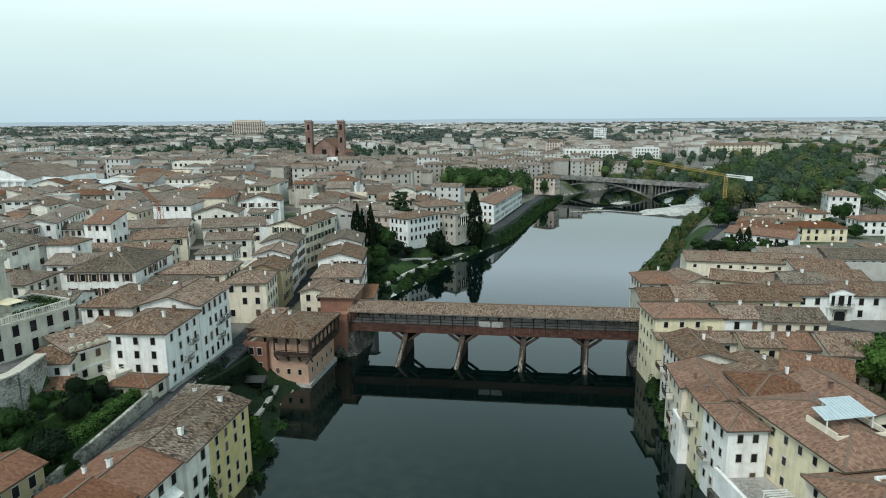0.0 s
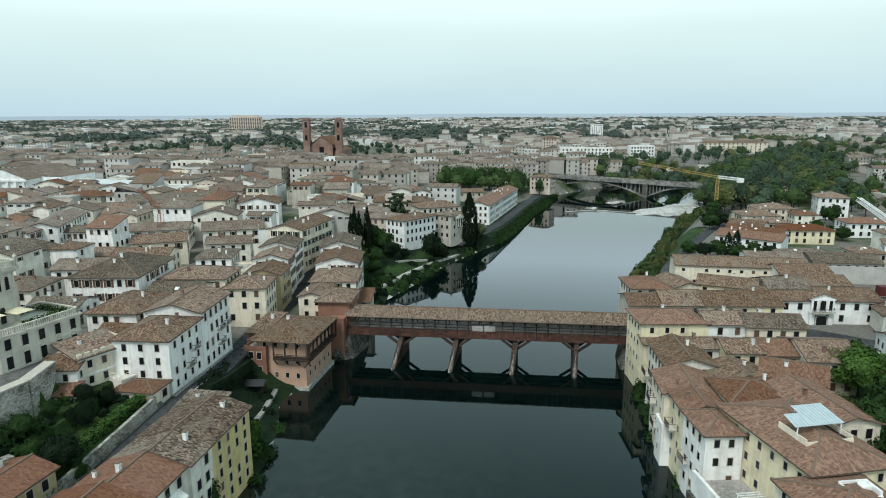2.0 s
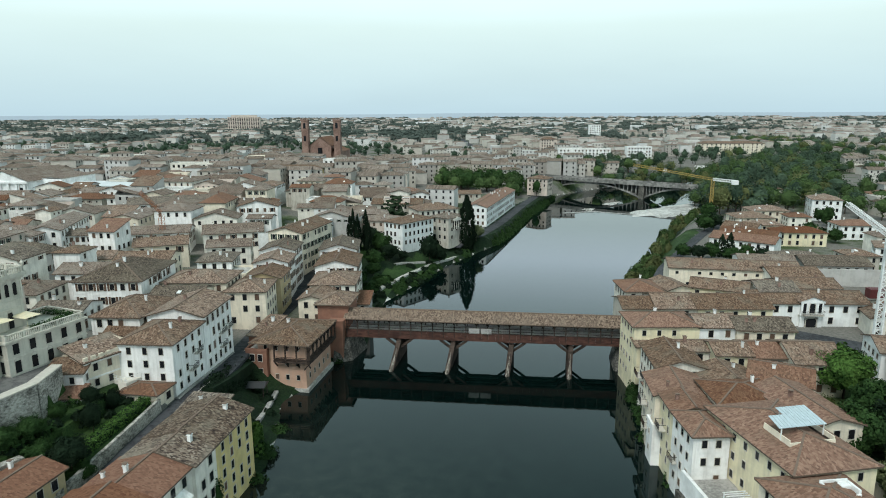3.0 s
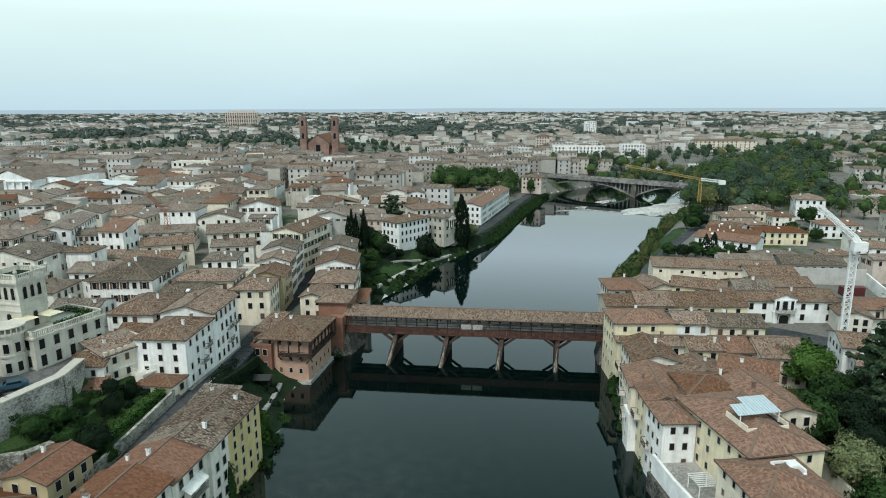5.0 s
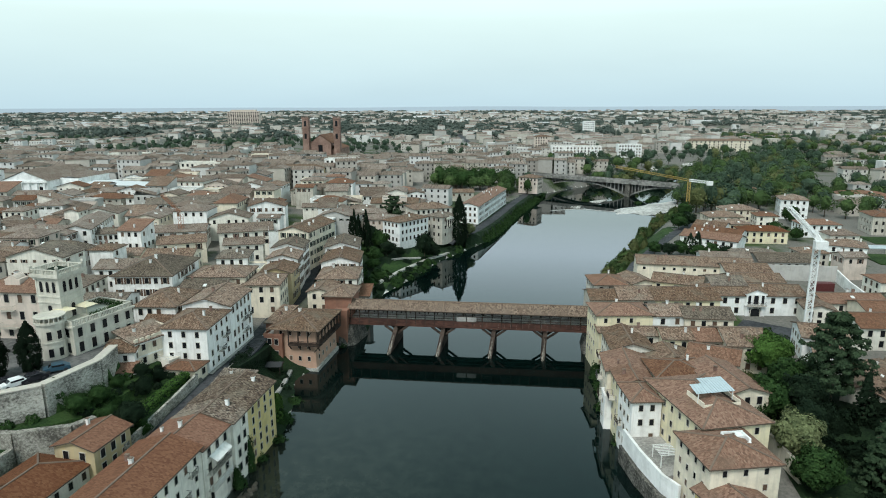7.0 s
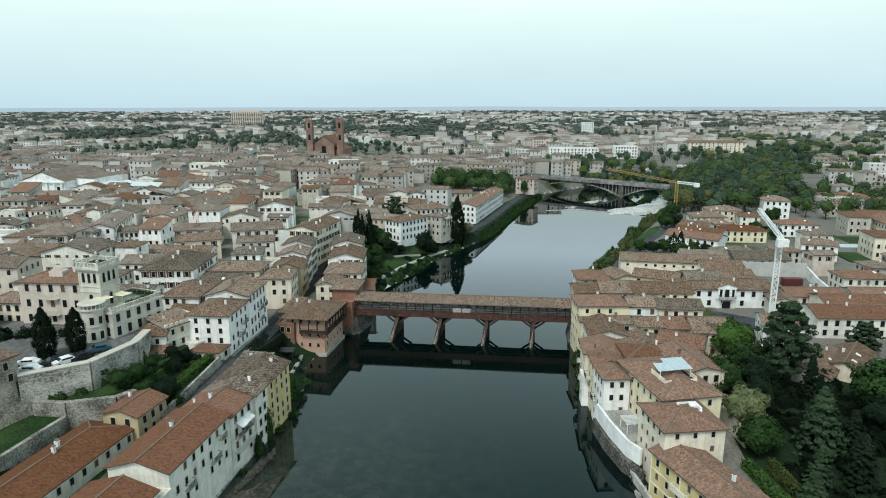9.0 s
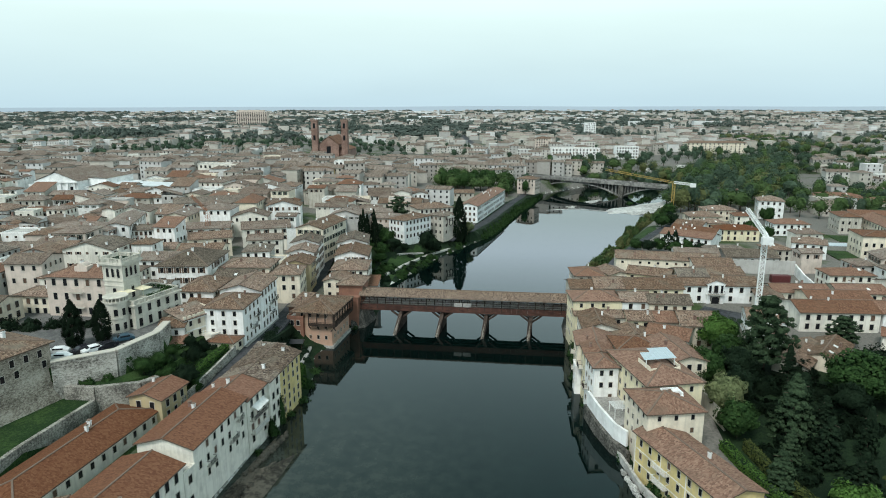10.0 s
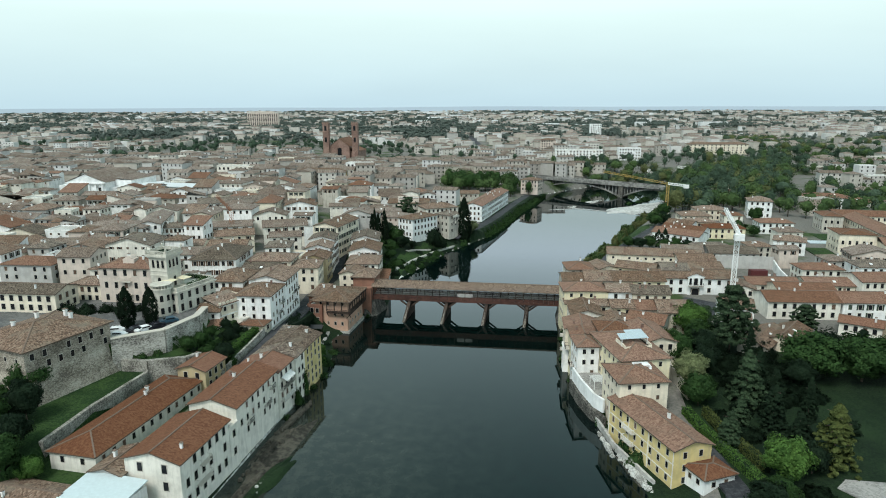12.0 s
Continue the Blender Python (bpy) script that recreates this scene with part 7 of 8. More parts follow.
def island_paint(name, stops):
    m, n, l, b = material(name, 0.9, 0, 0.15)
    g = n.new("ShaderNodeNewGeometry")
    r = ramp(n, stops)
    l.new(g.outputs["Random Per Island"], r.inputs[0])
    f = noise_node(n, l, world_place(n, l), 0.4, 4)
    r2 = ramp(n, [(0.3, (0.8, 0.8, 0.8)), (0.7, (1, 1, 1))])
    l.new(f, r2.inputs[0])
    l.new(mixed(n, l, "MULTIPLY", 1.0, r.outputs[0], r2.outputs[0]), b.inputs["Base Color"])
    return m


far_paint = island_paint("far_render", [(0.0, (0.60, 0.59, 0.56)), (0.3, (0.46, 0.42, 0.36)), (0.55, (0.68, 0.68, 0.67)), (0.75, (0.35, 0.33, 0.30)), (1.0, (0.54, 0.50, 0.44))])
shed_paint = island_paint("works_hall_sheet", [(0.0, (0.62, 0.64, 0.65)), (0.5, (0.78, 0.79, 0.79)), (1.0, (0.52, 0.53, 0.53))])


def in_river(x, y, m):
    return y < 800 and bank_left(y) - m < x < bank_right(y) + m


FIELD = (-150, 640, 45)
spots, greens = [], []
fr = random.Random(9)
y = 300.0
while y < 2600:
    step = 10.5 + (y - 300) * 0.012
    x = -20 - 0.99 * (y + 75)
    while x < 25 + 0.54 * (y + 75):
        w = fr.uniform(9, 17) + (y > 900) * fr.uniform(0, 8)
        px, py = x + w / 2, y + fr.uniform(-4, 4)
        park = noise.noise((px * 0.006, py * 0.004, 3.1))
        wood = 250 < py < 650 and bank_right(py) < px < np.interp(py, [250, 330, 385, 480, 580, 640], [100, 150, 190, 226, 250, 255])
        old_town = px < bank_left(py) and py < 520
        full = 0.92 if old_town else 0.60
        if not in_river(px, py, 16) and (clear(px, py, w, 10, 0.1) if py < 480 else math.hypot(px + 213, py - 630) > 38) and math.hypot(px - FIELD[0], py - FIELD[1]) > FIELD[2] and not wood and not (abs(px - np.interp(py, [462, 640, 900, 1300], [5, -40, -90, -160])) < 8 and py > 440):
            if (old_town and py < 318):
                pass
            elif park > (0.12 if py < 900 else 0.05) and not old_town:
                if fr.random() < 0.8:
                    greens.append((px, py, fr.uniform(7, 13), fr.uniform(3.5, 6)))
            elif px > bank_right(py) and 250 < py < 760 and px < 520 and fr.random() < 0.45:
                pass
            elif fr.random() < full:
                spots.append((px, py, w, fr.uniform(8.5, 12), ground_at(px, py), fr.uniform(5.0, 10.5) + 2.2 * old_town + (3.5 if fr.random() < 0.12 else 0), radians(6 + fr.uniform(-14, 14) + (90 if fr.random() < 0.25 else 0)), fr.choice((0, 0, 1, 1, 2) if not old_town else (0, 0, 1)), py < 750))
            elif fr.random() < 0.7:
                greens.append((px + fr.uniform(-4, 4), py + fr.uniform(-4, 4), fr.uniform(5, 10), fr.uniform(2.5, 4.5)))
        x += w + (fr.uniform(0.3, 2.5) if old_town else fr.uniform(3, 12) * (1 + y * 0.0006))
    y += step
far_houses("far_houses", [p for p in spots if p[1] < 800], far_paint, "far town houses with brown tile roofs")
far_houses("outer_houses", [p for p in spots if p[1] >= 800], far_paint, "outer town houses with roofs paled for distance haze", hazed_tiles)
halls = []
for k in range(150):
    py = fr.uniform(1500, 4300)
    px = fr.uniform(-1.0, 0.54) * py
    halls.append((px, py, fr.uniform(30, 110), fr.uniform(18, 40), 8.0, fr.uniform(6, 11), radians(fr.uniform(-12, 12)), 2, False))
far_houses("far_works_halls", halls, shed_paint, "pale distant works halls")
blocks = []
for k in range(900):
    py = fr.uniform(2400, 4500)
    px = fr.uniform(-1.0, 0.54) * py
    blocks.append((px, py, fr.uniform(14, 34), fr.uniform(10, 18), 8.0, fr.uniform(5, 13), radians(fr.uniform(-20, 20)), fr.choice((0, 1, 2)), False))
far_houses("far_outskirts", blocks, far_paint, "distant outskirts", hazed_tiles)


# ---- woods and far trees ----
def woodland(name, spots, leaf, label, per=70, size=1.0, seed=2):
    """Many far trees in one mass: x, y, height, radius."""
    r = np.random.RandomState(seed)
    cs, ns, ss = [], [], Shape()
    for x, y, h, rad in spots:
        n = int(per * (0.6 + rad / 8))
        g = ground_at(x, y)
        p = r.normal(0, 1, (n, 3))
        p /= np.linalg.norm(p, axis=1)[:, None]
        lump = 0.82 + 0.25 * np.sin(p[:, 0] * 4 + x) * np.cos(p[:, 1] * 5 + y) + 0.15 * np.sin(p[:, 2] * 7 + x * 0.3)
        q = p * lump[:, None] * r.uniform(0.7, 1.0, (n, 1)) ** 0.5 * np.array([rad, rad, h * 0.42])
        cs.append(q + np.array([x, y, g + h * 0.56]))
        ns.append(p + np.array([0, 0, 0.35]))
        k0 = len(ss.v)
        rings, seg = 5, 7
        for j in range(rings + 1):
            th = math.pi * j / rings
            for i in range(seg):
                a = 2 * math.pi * i / seg
                lum = 0.60 + 0.10 * math.sin(3 * a + x) * math.cos(2 * th + y)
                ss.v.append((x + rad * lum * math.sin(th) * math.cos(a), y + rad * lum * math.sin(th) * math.sin(a), g + h * 0.56 + h * 0.42 * lum * math.cos(th)))
        for j in range(rings):
            for i in range(seg):
                ss.f.append((k0 + j * seg + i, k0 + (j + 1) * seg + i, k0 + (j + 1) * seg + (i + 1) % seg, k0 + j * seg + (i + 1) % seg))
                ss.mi.append(1)
                ss.uv.append([(0, 0)] * 4)
        ss.tube((x, y, g - 0.5), (x, y, g + h * 0.5), 0.3, 0.15, 5)
    me = leaf_mesh(name, np.concatenate(cs), np.concatenate(ns), size, LEAVES[leaf], seed)
    o = tagged(new(name, me), label, "trees", kind="stuff")
    tagged(new(name + "_trunks", ss.mesh(name + "_trunks", [bark, LEAVES[leaf]])), label + ", inner boughs", "trees", kind="stuff")
    return o


wr = random.Random(21)
near_wood = []
for k in range(560):
    py = wr.uniform(292, 640)
    lo = np.interp(py, [292, 390, 520, 640], [88, 104, 140, 190])
    hi = np.interp(py, [292, 330, 385, 480, 580, 640], [98, 140, 170, 205, 236, 246])
    px = wr.uniform(lo - 12, hi)
    if wr.random() < (hi - lo + 12) / 110:
        near_wood.append((px, py, wr.uniform(10, 19), wr.uniform(3.5, 7)))
near_wood += [(wr.uniform(18, 135), wr.uniform(478, 560), wr.uniform(10, 15), wr.uniform(4, 7)) for k in range(90)] + [(wr.uniform(280, 520), wr.uniform(690, 1000), wr.uniform(10, 16), wr.uniform(5, 9)) for k in range(330)]
near_wood = [p for p in near_wood if p[1] > 400 or clear(p[0], p[1], 6, 6, 0.0)]
woodland("riverside_wood", near_wood[::2], "far", "dense dark green riverside wood", 230, 0.5, 4)
woodland("riverside_olive_trees", near_wood[1::6], "olive", "olive green trees scattered in the riverside wood", 230, 0.5, 47)
woodland("riverside_broadleaf", near_wood[3::6] + near_wood[5::6], "wood", "lighter green broadleaf trees of the riverside wood", 230, 0.5, 44)
edge_wood = []
for k in range(520):
    py = wr.uniform(270, 760)
    px = wr.uniform(np.interp(py, [270, 385, 480, 640, 760], [98, 165, 200, 235, 250]), np.interp(py, [270, 760], [190, 520]))
    if clear(px, py, 5, 5, 0.0) and noise.noise((px * 0.012, py * 0.010, 2.0)) > -0.12:
        edge_wood.append((px, py, wr.uniform(7, 14), wr.uniform(3, 6)))
woodland("garden_edge_trees", edge_wood[::2], "far", "scattered dark trees between villas beyond the wood", 190, 0.52, 45)
woodland("garden_edge_broadleaf", edge_wood[1::2], "wood", "scattered green trees between villas beyond the wood", 190, 0.52, 46)
woodland("town_trees", [g for g in greens if g[1] < 900], "far", "trees between the far houses", 70, 0.75, 5)
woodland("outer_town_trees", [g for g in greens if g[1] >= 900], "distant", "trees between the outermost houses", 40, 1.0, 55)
left_wood = [(wr.uniform(-62, -12), wr.uniform(378, 420), wr.uniform(10, 16), wr.uniform(4.5, 7)) for k in range(48)] + [(wr.uniform(-20, 2), wr.uniform(392, 425), wr.uniform(9, 14), wr.uniform(3, 5)) for k in range(8)]
woodland("left_bank_wood", left_wood[::2], "wood", "clump of broad green trees on the left bank", 240, 0.5, 6)
woodland("left_bank_dark_wood", left_wood[1::2], "green", "darker broad trees on the left bank", 240, 0.5, 66)
distant = []
for k in range(4200):
    py = wr.uniform(1000, 4500)
    px = wr.uniform(-1.0, 0.54) * py
    if noise.noise((px * 0.0022, py * 0.0012, 9.0)) > -0.06:
        distant.append((px, py, wr.uniform(9, 15), wr.uniform(6, 22)))
woodland("distant_woods", distant, "distant", "distant tree belts greyed for haze", 34, 2.4, 7)

# ---- far landmarks ----
ch = thing("brick_church", pose(-213, 606, 9.0, 0, 0, 4), "red-brick gothic church with two bell towers", "church")
s = Shape()
s.box(-11, 4, -1, 11, 52, 15)
s.box(-20, 8, -1, 20, 50, 9)
s.solid([(-11, 4, 15), (11, 4, 15), (0, 4, 23), (-11, 52, 15), (11, 52, 15), (0, 52, 23)], [(0, 1, 2), (5, 4, 3)])
part("nave", s, brickwork, ch)
s = Shape()
for a, b, z0, z1 in ((-11.6, 0, 15, 23.4), (11.6, 0, 15, 23.4)):
    s.face([(a, 3.4, z0), (0, 3.4, z1), (0, 52.6, z1), (a, 52.6, z0)])
s.face([(-20.5, 8, 9), (-11, 8, 12.5), (-11, 50, 12.5), (-20.5, 50, 9)])
s.face([(20.5, 8, 9), (20.5, 50, 9), (11, 50, 12.5), (11, 8, 12.5)])
part("roof", s, ROOFS["red"], ch)
s = Shape()
s.box(-2.2, 3.7, 5, 2.2, 4.0, 13)
part("window", s, glass, ch)
for tx in (-14.0, 18.0):
    s = Shape()
    s.box(tx - 3.2, 0.8, -1, tx + 3.2, 7.2, 39)
    s.box(tx - 3.6, 0.4, 30, tx + 3.6, 7.6, 30.8)
    s.box(tx - 3.6, 0.4, 39, tx + 3.6, 7.6, 40.2)
    for i in (-3.0, -1.0, 1.0, 3.0):
        s.box(tx + i - 0.5, 0.4, 40.2, tx + i + 0.5, 1.4, 41.6)
    tw = part("bell_tower", s, brickwork, ch)
    # dark slabs on the solid tower take the colour of shaded belfry openings
    for z in (34.5, 22):
        s = Shape()
        s.box(tx - 1.2, 0.68, z - 2.6, tx + 1.2, 0.9, z + 2.6)
        part("belfry_opening", s, glass, tw)

wch = thing("white_church", pose(-268, 281, 13.0, 0, 0, 3), "white classical church with a pediment", "church")
s = Shape()
s.box(-12.5, 0, -1, 12.5, 42, 10)
s.solid([(-13, -0.3, 10), (13, -0.3, 10), (0, -0.3, 15), (-13, 42, 10), (13, 42, 10), (0, 42, 15)], [(0, 1, 2), (5, 4, 3)])
s.box(-13.2, -1.1, 9.1, 13.2, 0, 10)
part("wall", s, PLASTERS["clean"], wch)
s = Shape()
s.box(12.5, 4, -1, 30, 40, 6.4)
s.box(12.5, 10, 6.4, 24, 38, 10.5)
part("aisle", s, PLASTERS["clean"], wch)
s = Shape()
s.box(-24, 8, -1, -12.5, 38, 7)
part("aisle", s, PLASTERS["clean"], wch)
for k in range(6):
    s = Shape()
    s.box(-11.6 + k * 4.4, -0.8, -1, -10.4 + k * 4.4, 0, 9.1)
    part("half_column", s, PLASTERS["clean"], wch)
s = Shape()
s.face([(-13.6, -0.8, 10.1), (0, -0.8, 15.3), (0, 42.5, 15.3), (-13.6, 42.5, 10.1)])
s.face([(13.6, 42.5, 10.1), (0, 42.5, 15.3), (0, -0.8, 15.3), (13.6, -0.8, 10.1)])
s.face([(24.4, 9.6, 10.6), (24.4, 38.4, 10.6), (12.5, 38.4, 12.2), (12.5, 9.6, 12.2)])
part("roof", s, ROOFS["paled"], wch)
for k in (-9, 9):
    wdw = part("window", WINDOW["arch"], None, wch, "", pose(k, -0.02, 5) @ Matrix.Diagonal((2, 1, 4, 1)))
    part("pane", PANE, None, wch, "", pose(k, -0.02, 5) @ Matrix.Diagonal((2, 1, 4, 1)))

ap = thing("apartment_block", pose(-706, 1500, 8.0, 0, 0, 12), "large reddish apartment block on the horizon", "apartment block")
s = Shape()
s.box(-38, -8, -1, 38, 8, 38)
s.box(-30, -7, 38, 30, 7, 42)
part("wall", s, PLASTERS["rose"], ap)
wmesh = Shape()
wmesh.box(-1.6, -0.1, -1.0, 1.6, 0.1, 1.0)
wmesh = wmesh.mesh("window", glass)
for fl in range(11):
    for c in range(14):
        part("window", wmesh, None, ap, "", pose(-35 + c * 5.4, -8.05, 3 + fl * 3.2))
for nm, x, y, w, d, h, mat in (("a", -205, 355, 26, 10, 13, "ivory"), ("b", -120, 372, 18, 10, 15, "white"), ("c", -140, 350, 34, 11, 11, "yellow"), ("d", 45, 640, 50, 14, 12, "white"), ("e", 12, 720, 18, 14, 18, "rose"), ("f", 100, 660, 24, 12, 13, "clean"), ("g", 90, 1050, 18, 12, 26, "clean"), ("h", 215, 760, 70, 14, 12, "cream"), ("i", -18, 498, 24, 14, 11, "rose")):
    house(x, y, w, d, ground_at(x, y), ground_at(x, y) + h, 4, "hip" if mat in ("yellow", "cream", "rose") else "flat", "x", mat, "brown", "plain", "F", chimneys=0, panes=True, win=(1.3, 1.6), cols=min(14, int(w / 3)), name="apartment_house", label="pale apartment house among lower roofs")
s = Shape()
s.tube((FIELD[0], FIELD[1], 8.0), (FIELD[0], FIELD[1], 8.2), 40, 40, 24)
setting("sports_field", s, grass, "green sports field beside the church", "field")


# ---- the far road bridge ----
def arch_bridge():
    br = thing("road_bridge", pose(0, 0, 0), "grey concrete road bridge on shallow open-spandrel arches", "bridge")
    a, b = Vector((4, 465, 10.0)), Vector((118, 393.5, 10.2))
    d = (b - a)
    length = d.length
    d.normalize()
    nrm = Vector((-d.y, d.x, 0))
    def at(u, v, z):
        p = a + d * u + nrm * v
        return (p.x, p.y, z)
    s = Shape()
    def slab(u0, u1, v0, v1, z0, z1):
        s.solid([at(u0, v0, z0), at(u1, v0, z0), at(u1, v1, z0), at(u0, v1, z0), at(u0, v0, z1), at(u1, v0, z1), at(u1, v1, z1), at(u0, v1, z1)],
                [(0, 3, 2, 1), (4, 5, 6, 7), (0, 1, 5, 4), (1, 2, 6, 5), (2, 3, 7, 6), (3, 0, 4, 7)])
    slab(-12, length + 12, -5, 5, 9.0, 10.1)
    slab(-12, length + 12, -5.3, -5, 8.9, 11.1)
    slab(-12, length + 12, 5, 5.3, 8.9, 11.1)
    part("deck", s, aged_concrete, br)
    for u0, u1 in ((6, 76), (78, length - 4)):
        mid, half = (u0 + u1) / 2, (u1 - u0) / 2
        rise = 7.4 if u1 - u0 > 50 else 6.0
        s = Shape()
        n = 24
        zs = [8.6 - rise * (abs((2 * k / n - 1)) ** 2) for k in range(n + 1)]
        for k in range(n):
            p0, p1 = u0 + (u1 - u0) * k / n, u0 + (u1 - u0) * (k + 1) / n
            q = [at(p0, -4, zs[k] - 0.9), at(p1, -4, zs[k + 1] - 0.9), at(p1, 4, zs[k + 1] - 0.9), at(p0, 4, zs[k] - 0.9), at(p0, -4, zs[k]), at(p1, -4, zs[k + 1]), at(p1, 4, zs[k + 1]), at(p0, 4, zs[k])]
            s.solid(q, [(0, 3, 2, 1), (4, 5, 6, 7), (0, 1, 5, 4), (1, 2, 6, 5), (2, 3, 7, 6), (3, 0, 4, 7)])
        part("arch", s, aged_concrete, br)
        for k in range(n + 1):
            if zs[k] < 7.2:
                s = Shape()
                p0 = u0 + (u1 - u0) * k / n
                slab(p0 - 0.35, p0 + 0.35, -3.6, 3.6, zs[k] - 0.3, 9.0)
                part("spandrel_wall", s, aged_concrete, br)
    s = Shape()
    slab(75.5, 79, -5, 5, -1.5, 9.0)
    part("pier", s, dark_stone, br)
    for u in (-4, length + 1):
        s = Shape()
        slab(u - 6, u + 6, -5, 5, -1.5, 9.0)
        part("abutment", s, dark_stone, br)


arch_bridge()


# ---- weir, gravel bank and shallows ----
def bar(name, cx, cy, rx, ry, turn, top, mat, label, seed=0):
    """A low irregular bank that rises out of the water."""
    r = random.Random(seed)
    s = Shape()
    n, rings = 40, 5
    wob = [1 + 0.18 * math.sin(3 * k * 2 * math.pi / n + seed) + 0.10 * math.sin(7 * k * 2 * math.pi / n) + r.uniform(-0.04, 0.04) for k in range(n)]
    ca, sa = math.cos(radians(turn)), math.sin(radians(turn))
    pts = []
    for j in range(rings):
        q = 1 - j / rings
        for k in range(n):
            t = 2 * math.pi * k / n
            u, v = rx * q * wob[k] * math.cos(t), ry * q * wob[k] * math.sin(t)
            pts.append((cx + u * ca - v * sa, cy + u * sa + v * ca, -0.9 + (top + 0.9) * (1 - q ** 3) + r.uniform(-0.05, 0.05)))
    pts.append((cx, cy, top))
    fs = [(j * n + k, j * n + (k + 1) % n, (j + 1) * n + (k + 1) % n, (j + 1) * n + k) for j in range(rings - 1) for k in range(n)]
    fs += [((rings - 1) * n + k, (rings - 1) * n + (k + 1) % n, rings * n) for k in range(n)]
    s.solid(pts, fs)
    return setting(name, s, mat, label, "river bank")


wet_bed = earthy("wet_river_bed", [(0.3, (0.018, 0.018, 0.014)), (0.7, (0.075, 0.070, 0.056))], 0.9, 0.15, 0.75)
pale_gravel = earthy("dry_pale_gravel", [(0.3, (0.28, 0.28, 0.265)), (0.7, (0.54, 0.54, 0.52))], 0.6, 0.08, 0.95)
bar("gravel_bank_1", 76, 372, 44, 17, 52, 0.7, pale_gravel, "broad pale dry gravel bank", 1)
bar("gravel_bank_2", 46, 398, 16, 6, 60, 0.25, gravel, "dark wet gravel shoal", 2)
bar("gravel_bank_3", 30, 372, 9, 5, 75, 0.3, gravel, "rocky shoal below the weir", 3)
bar("gravel_bank_4", -40.6, 38, 24, 4.4, 86, 0.42, wet_bed, "dark stony shoal by the left bank", 4)
bar("grass_islet", -38.4, 28.5, 13, 2.2, 80, 1.1, grass, "narrow grassy islet by the left bank", 5)
bar("gravel_bank_5", -38.6, 27, 9, 0.9, 78, 0.9, concrete, "pale concrete spur on the islet", 6)
bar("gravel_bank_6", -43.6, 46, 22, 1.9, 88, 0.2, wet_bed, "dark wet ground below the quay walls", 7)
bar("rock_apron", 31.2, 42.5, 9, 2.2, 116, 0.35, wet_bed, "dark wet shore below the yellow house", 8)
free_wall("weir", [(14, 356), (32, 364), (56, 354), (84, 346)], [0.12, 0.14, 0.14, 0.14], 1.2, pale_gravel, "low stone weir with white water", 1.5)
thicket("gravel_bushes", [(70, 392, 4, 3), (78, 400, 4, 3), (84, 412, 5, 4), (62, 388, 2.5, 1.6)], "green", "bushes on the gravel bank", 0.4, 8)

horizon_strip = Shape()
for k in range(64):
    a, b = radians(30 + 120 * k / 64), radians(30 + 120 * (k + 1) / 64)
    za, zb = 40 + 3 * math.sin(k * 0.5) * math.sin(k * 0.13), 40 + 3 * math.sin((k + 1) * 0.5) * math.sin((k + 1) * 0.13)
    horizon_strip.face([(4760 * math.cos(a), 4760 * math.sin(a), 0), (4760 * math.cos(b), 4760 * math.sin(b), 0), (4760 * math.cos(b), 4760 * math.sin(b), zb), (4760 * math.cos(a), 4760 * math.sin(a), za)])
# the strip glows near the sky's colour, in place of haze on the horizon
hazy = plain("glowing_horizon_haze", (0.05, 0.06, 0.07), 1.0, 0, 0.0, 0.1)
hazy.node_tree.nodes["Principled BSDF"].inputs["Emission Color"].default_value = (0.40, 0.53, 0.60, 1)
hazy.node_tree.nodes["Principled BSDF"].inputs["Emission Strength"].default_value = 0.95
setting("backdrop", horizon_strip, hazy, "glowing blue-grey strip standing in for horizon haze", "distance")

# ---- trees of the right-hand garden ----
GT = "trees of the walled garden"
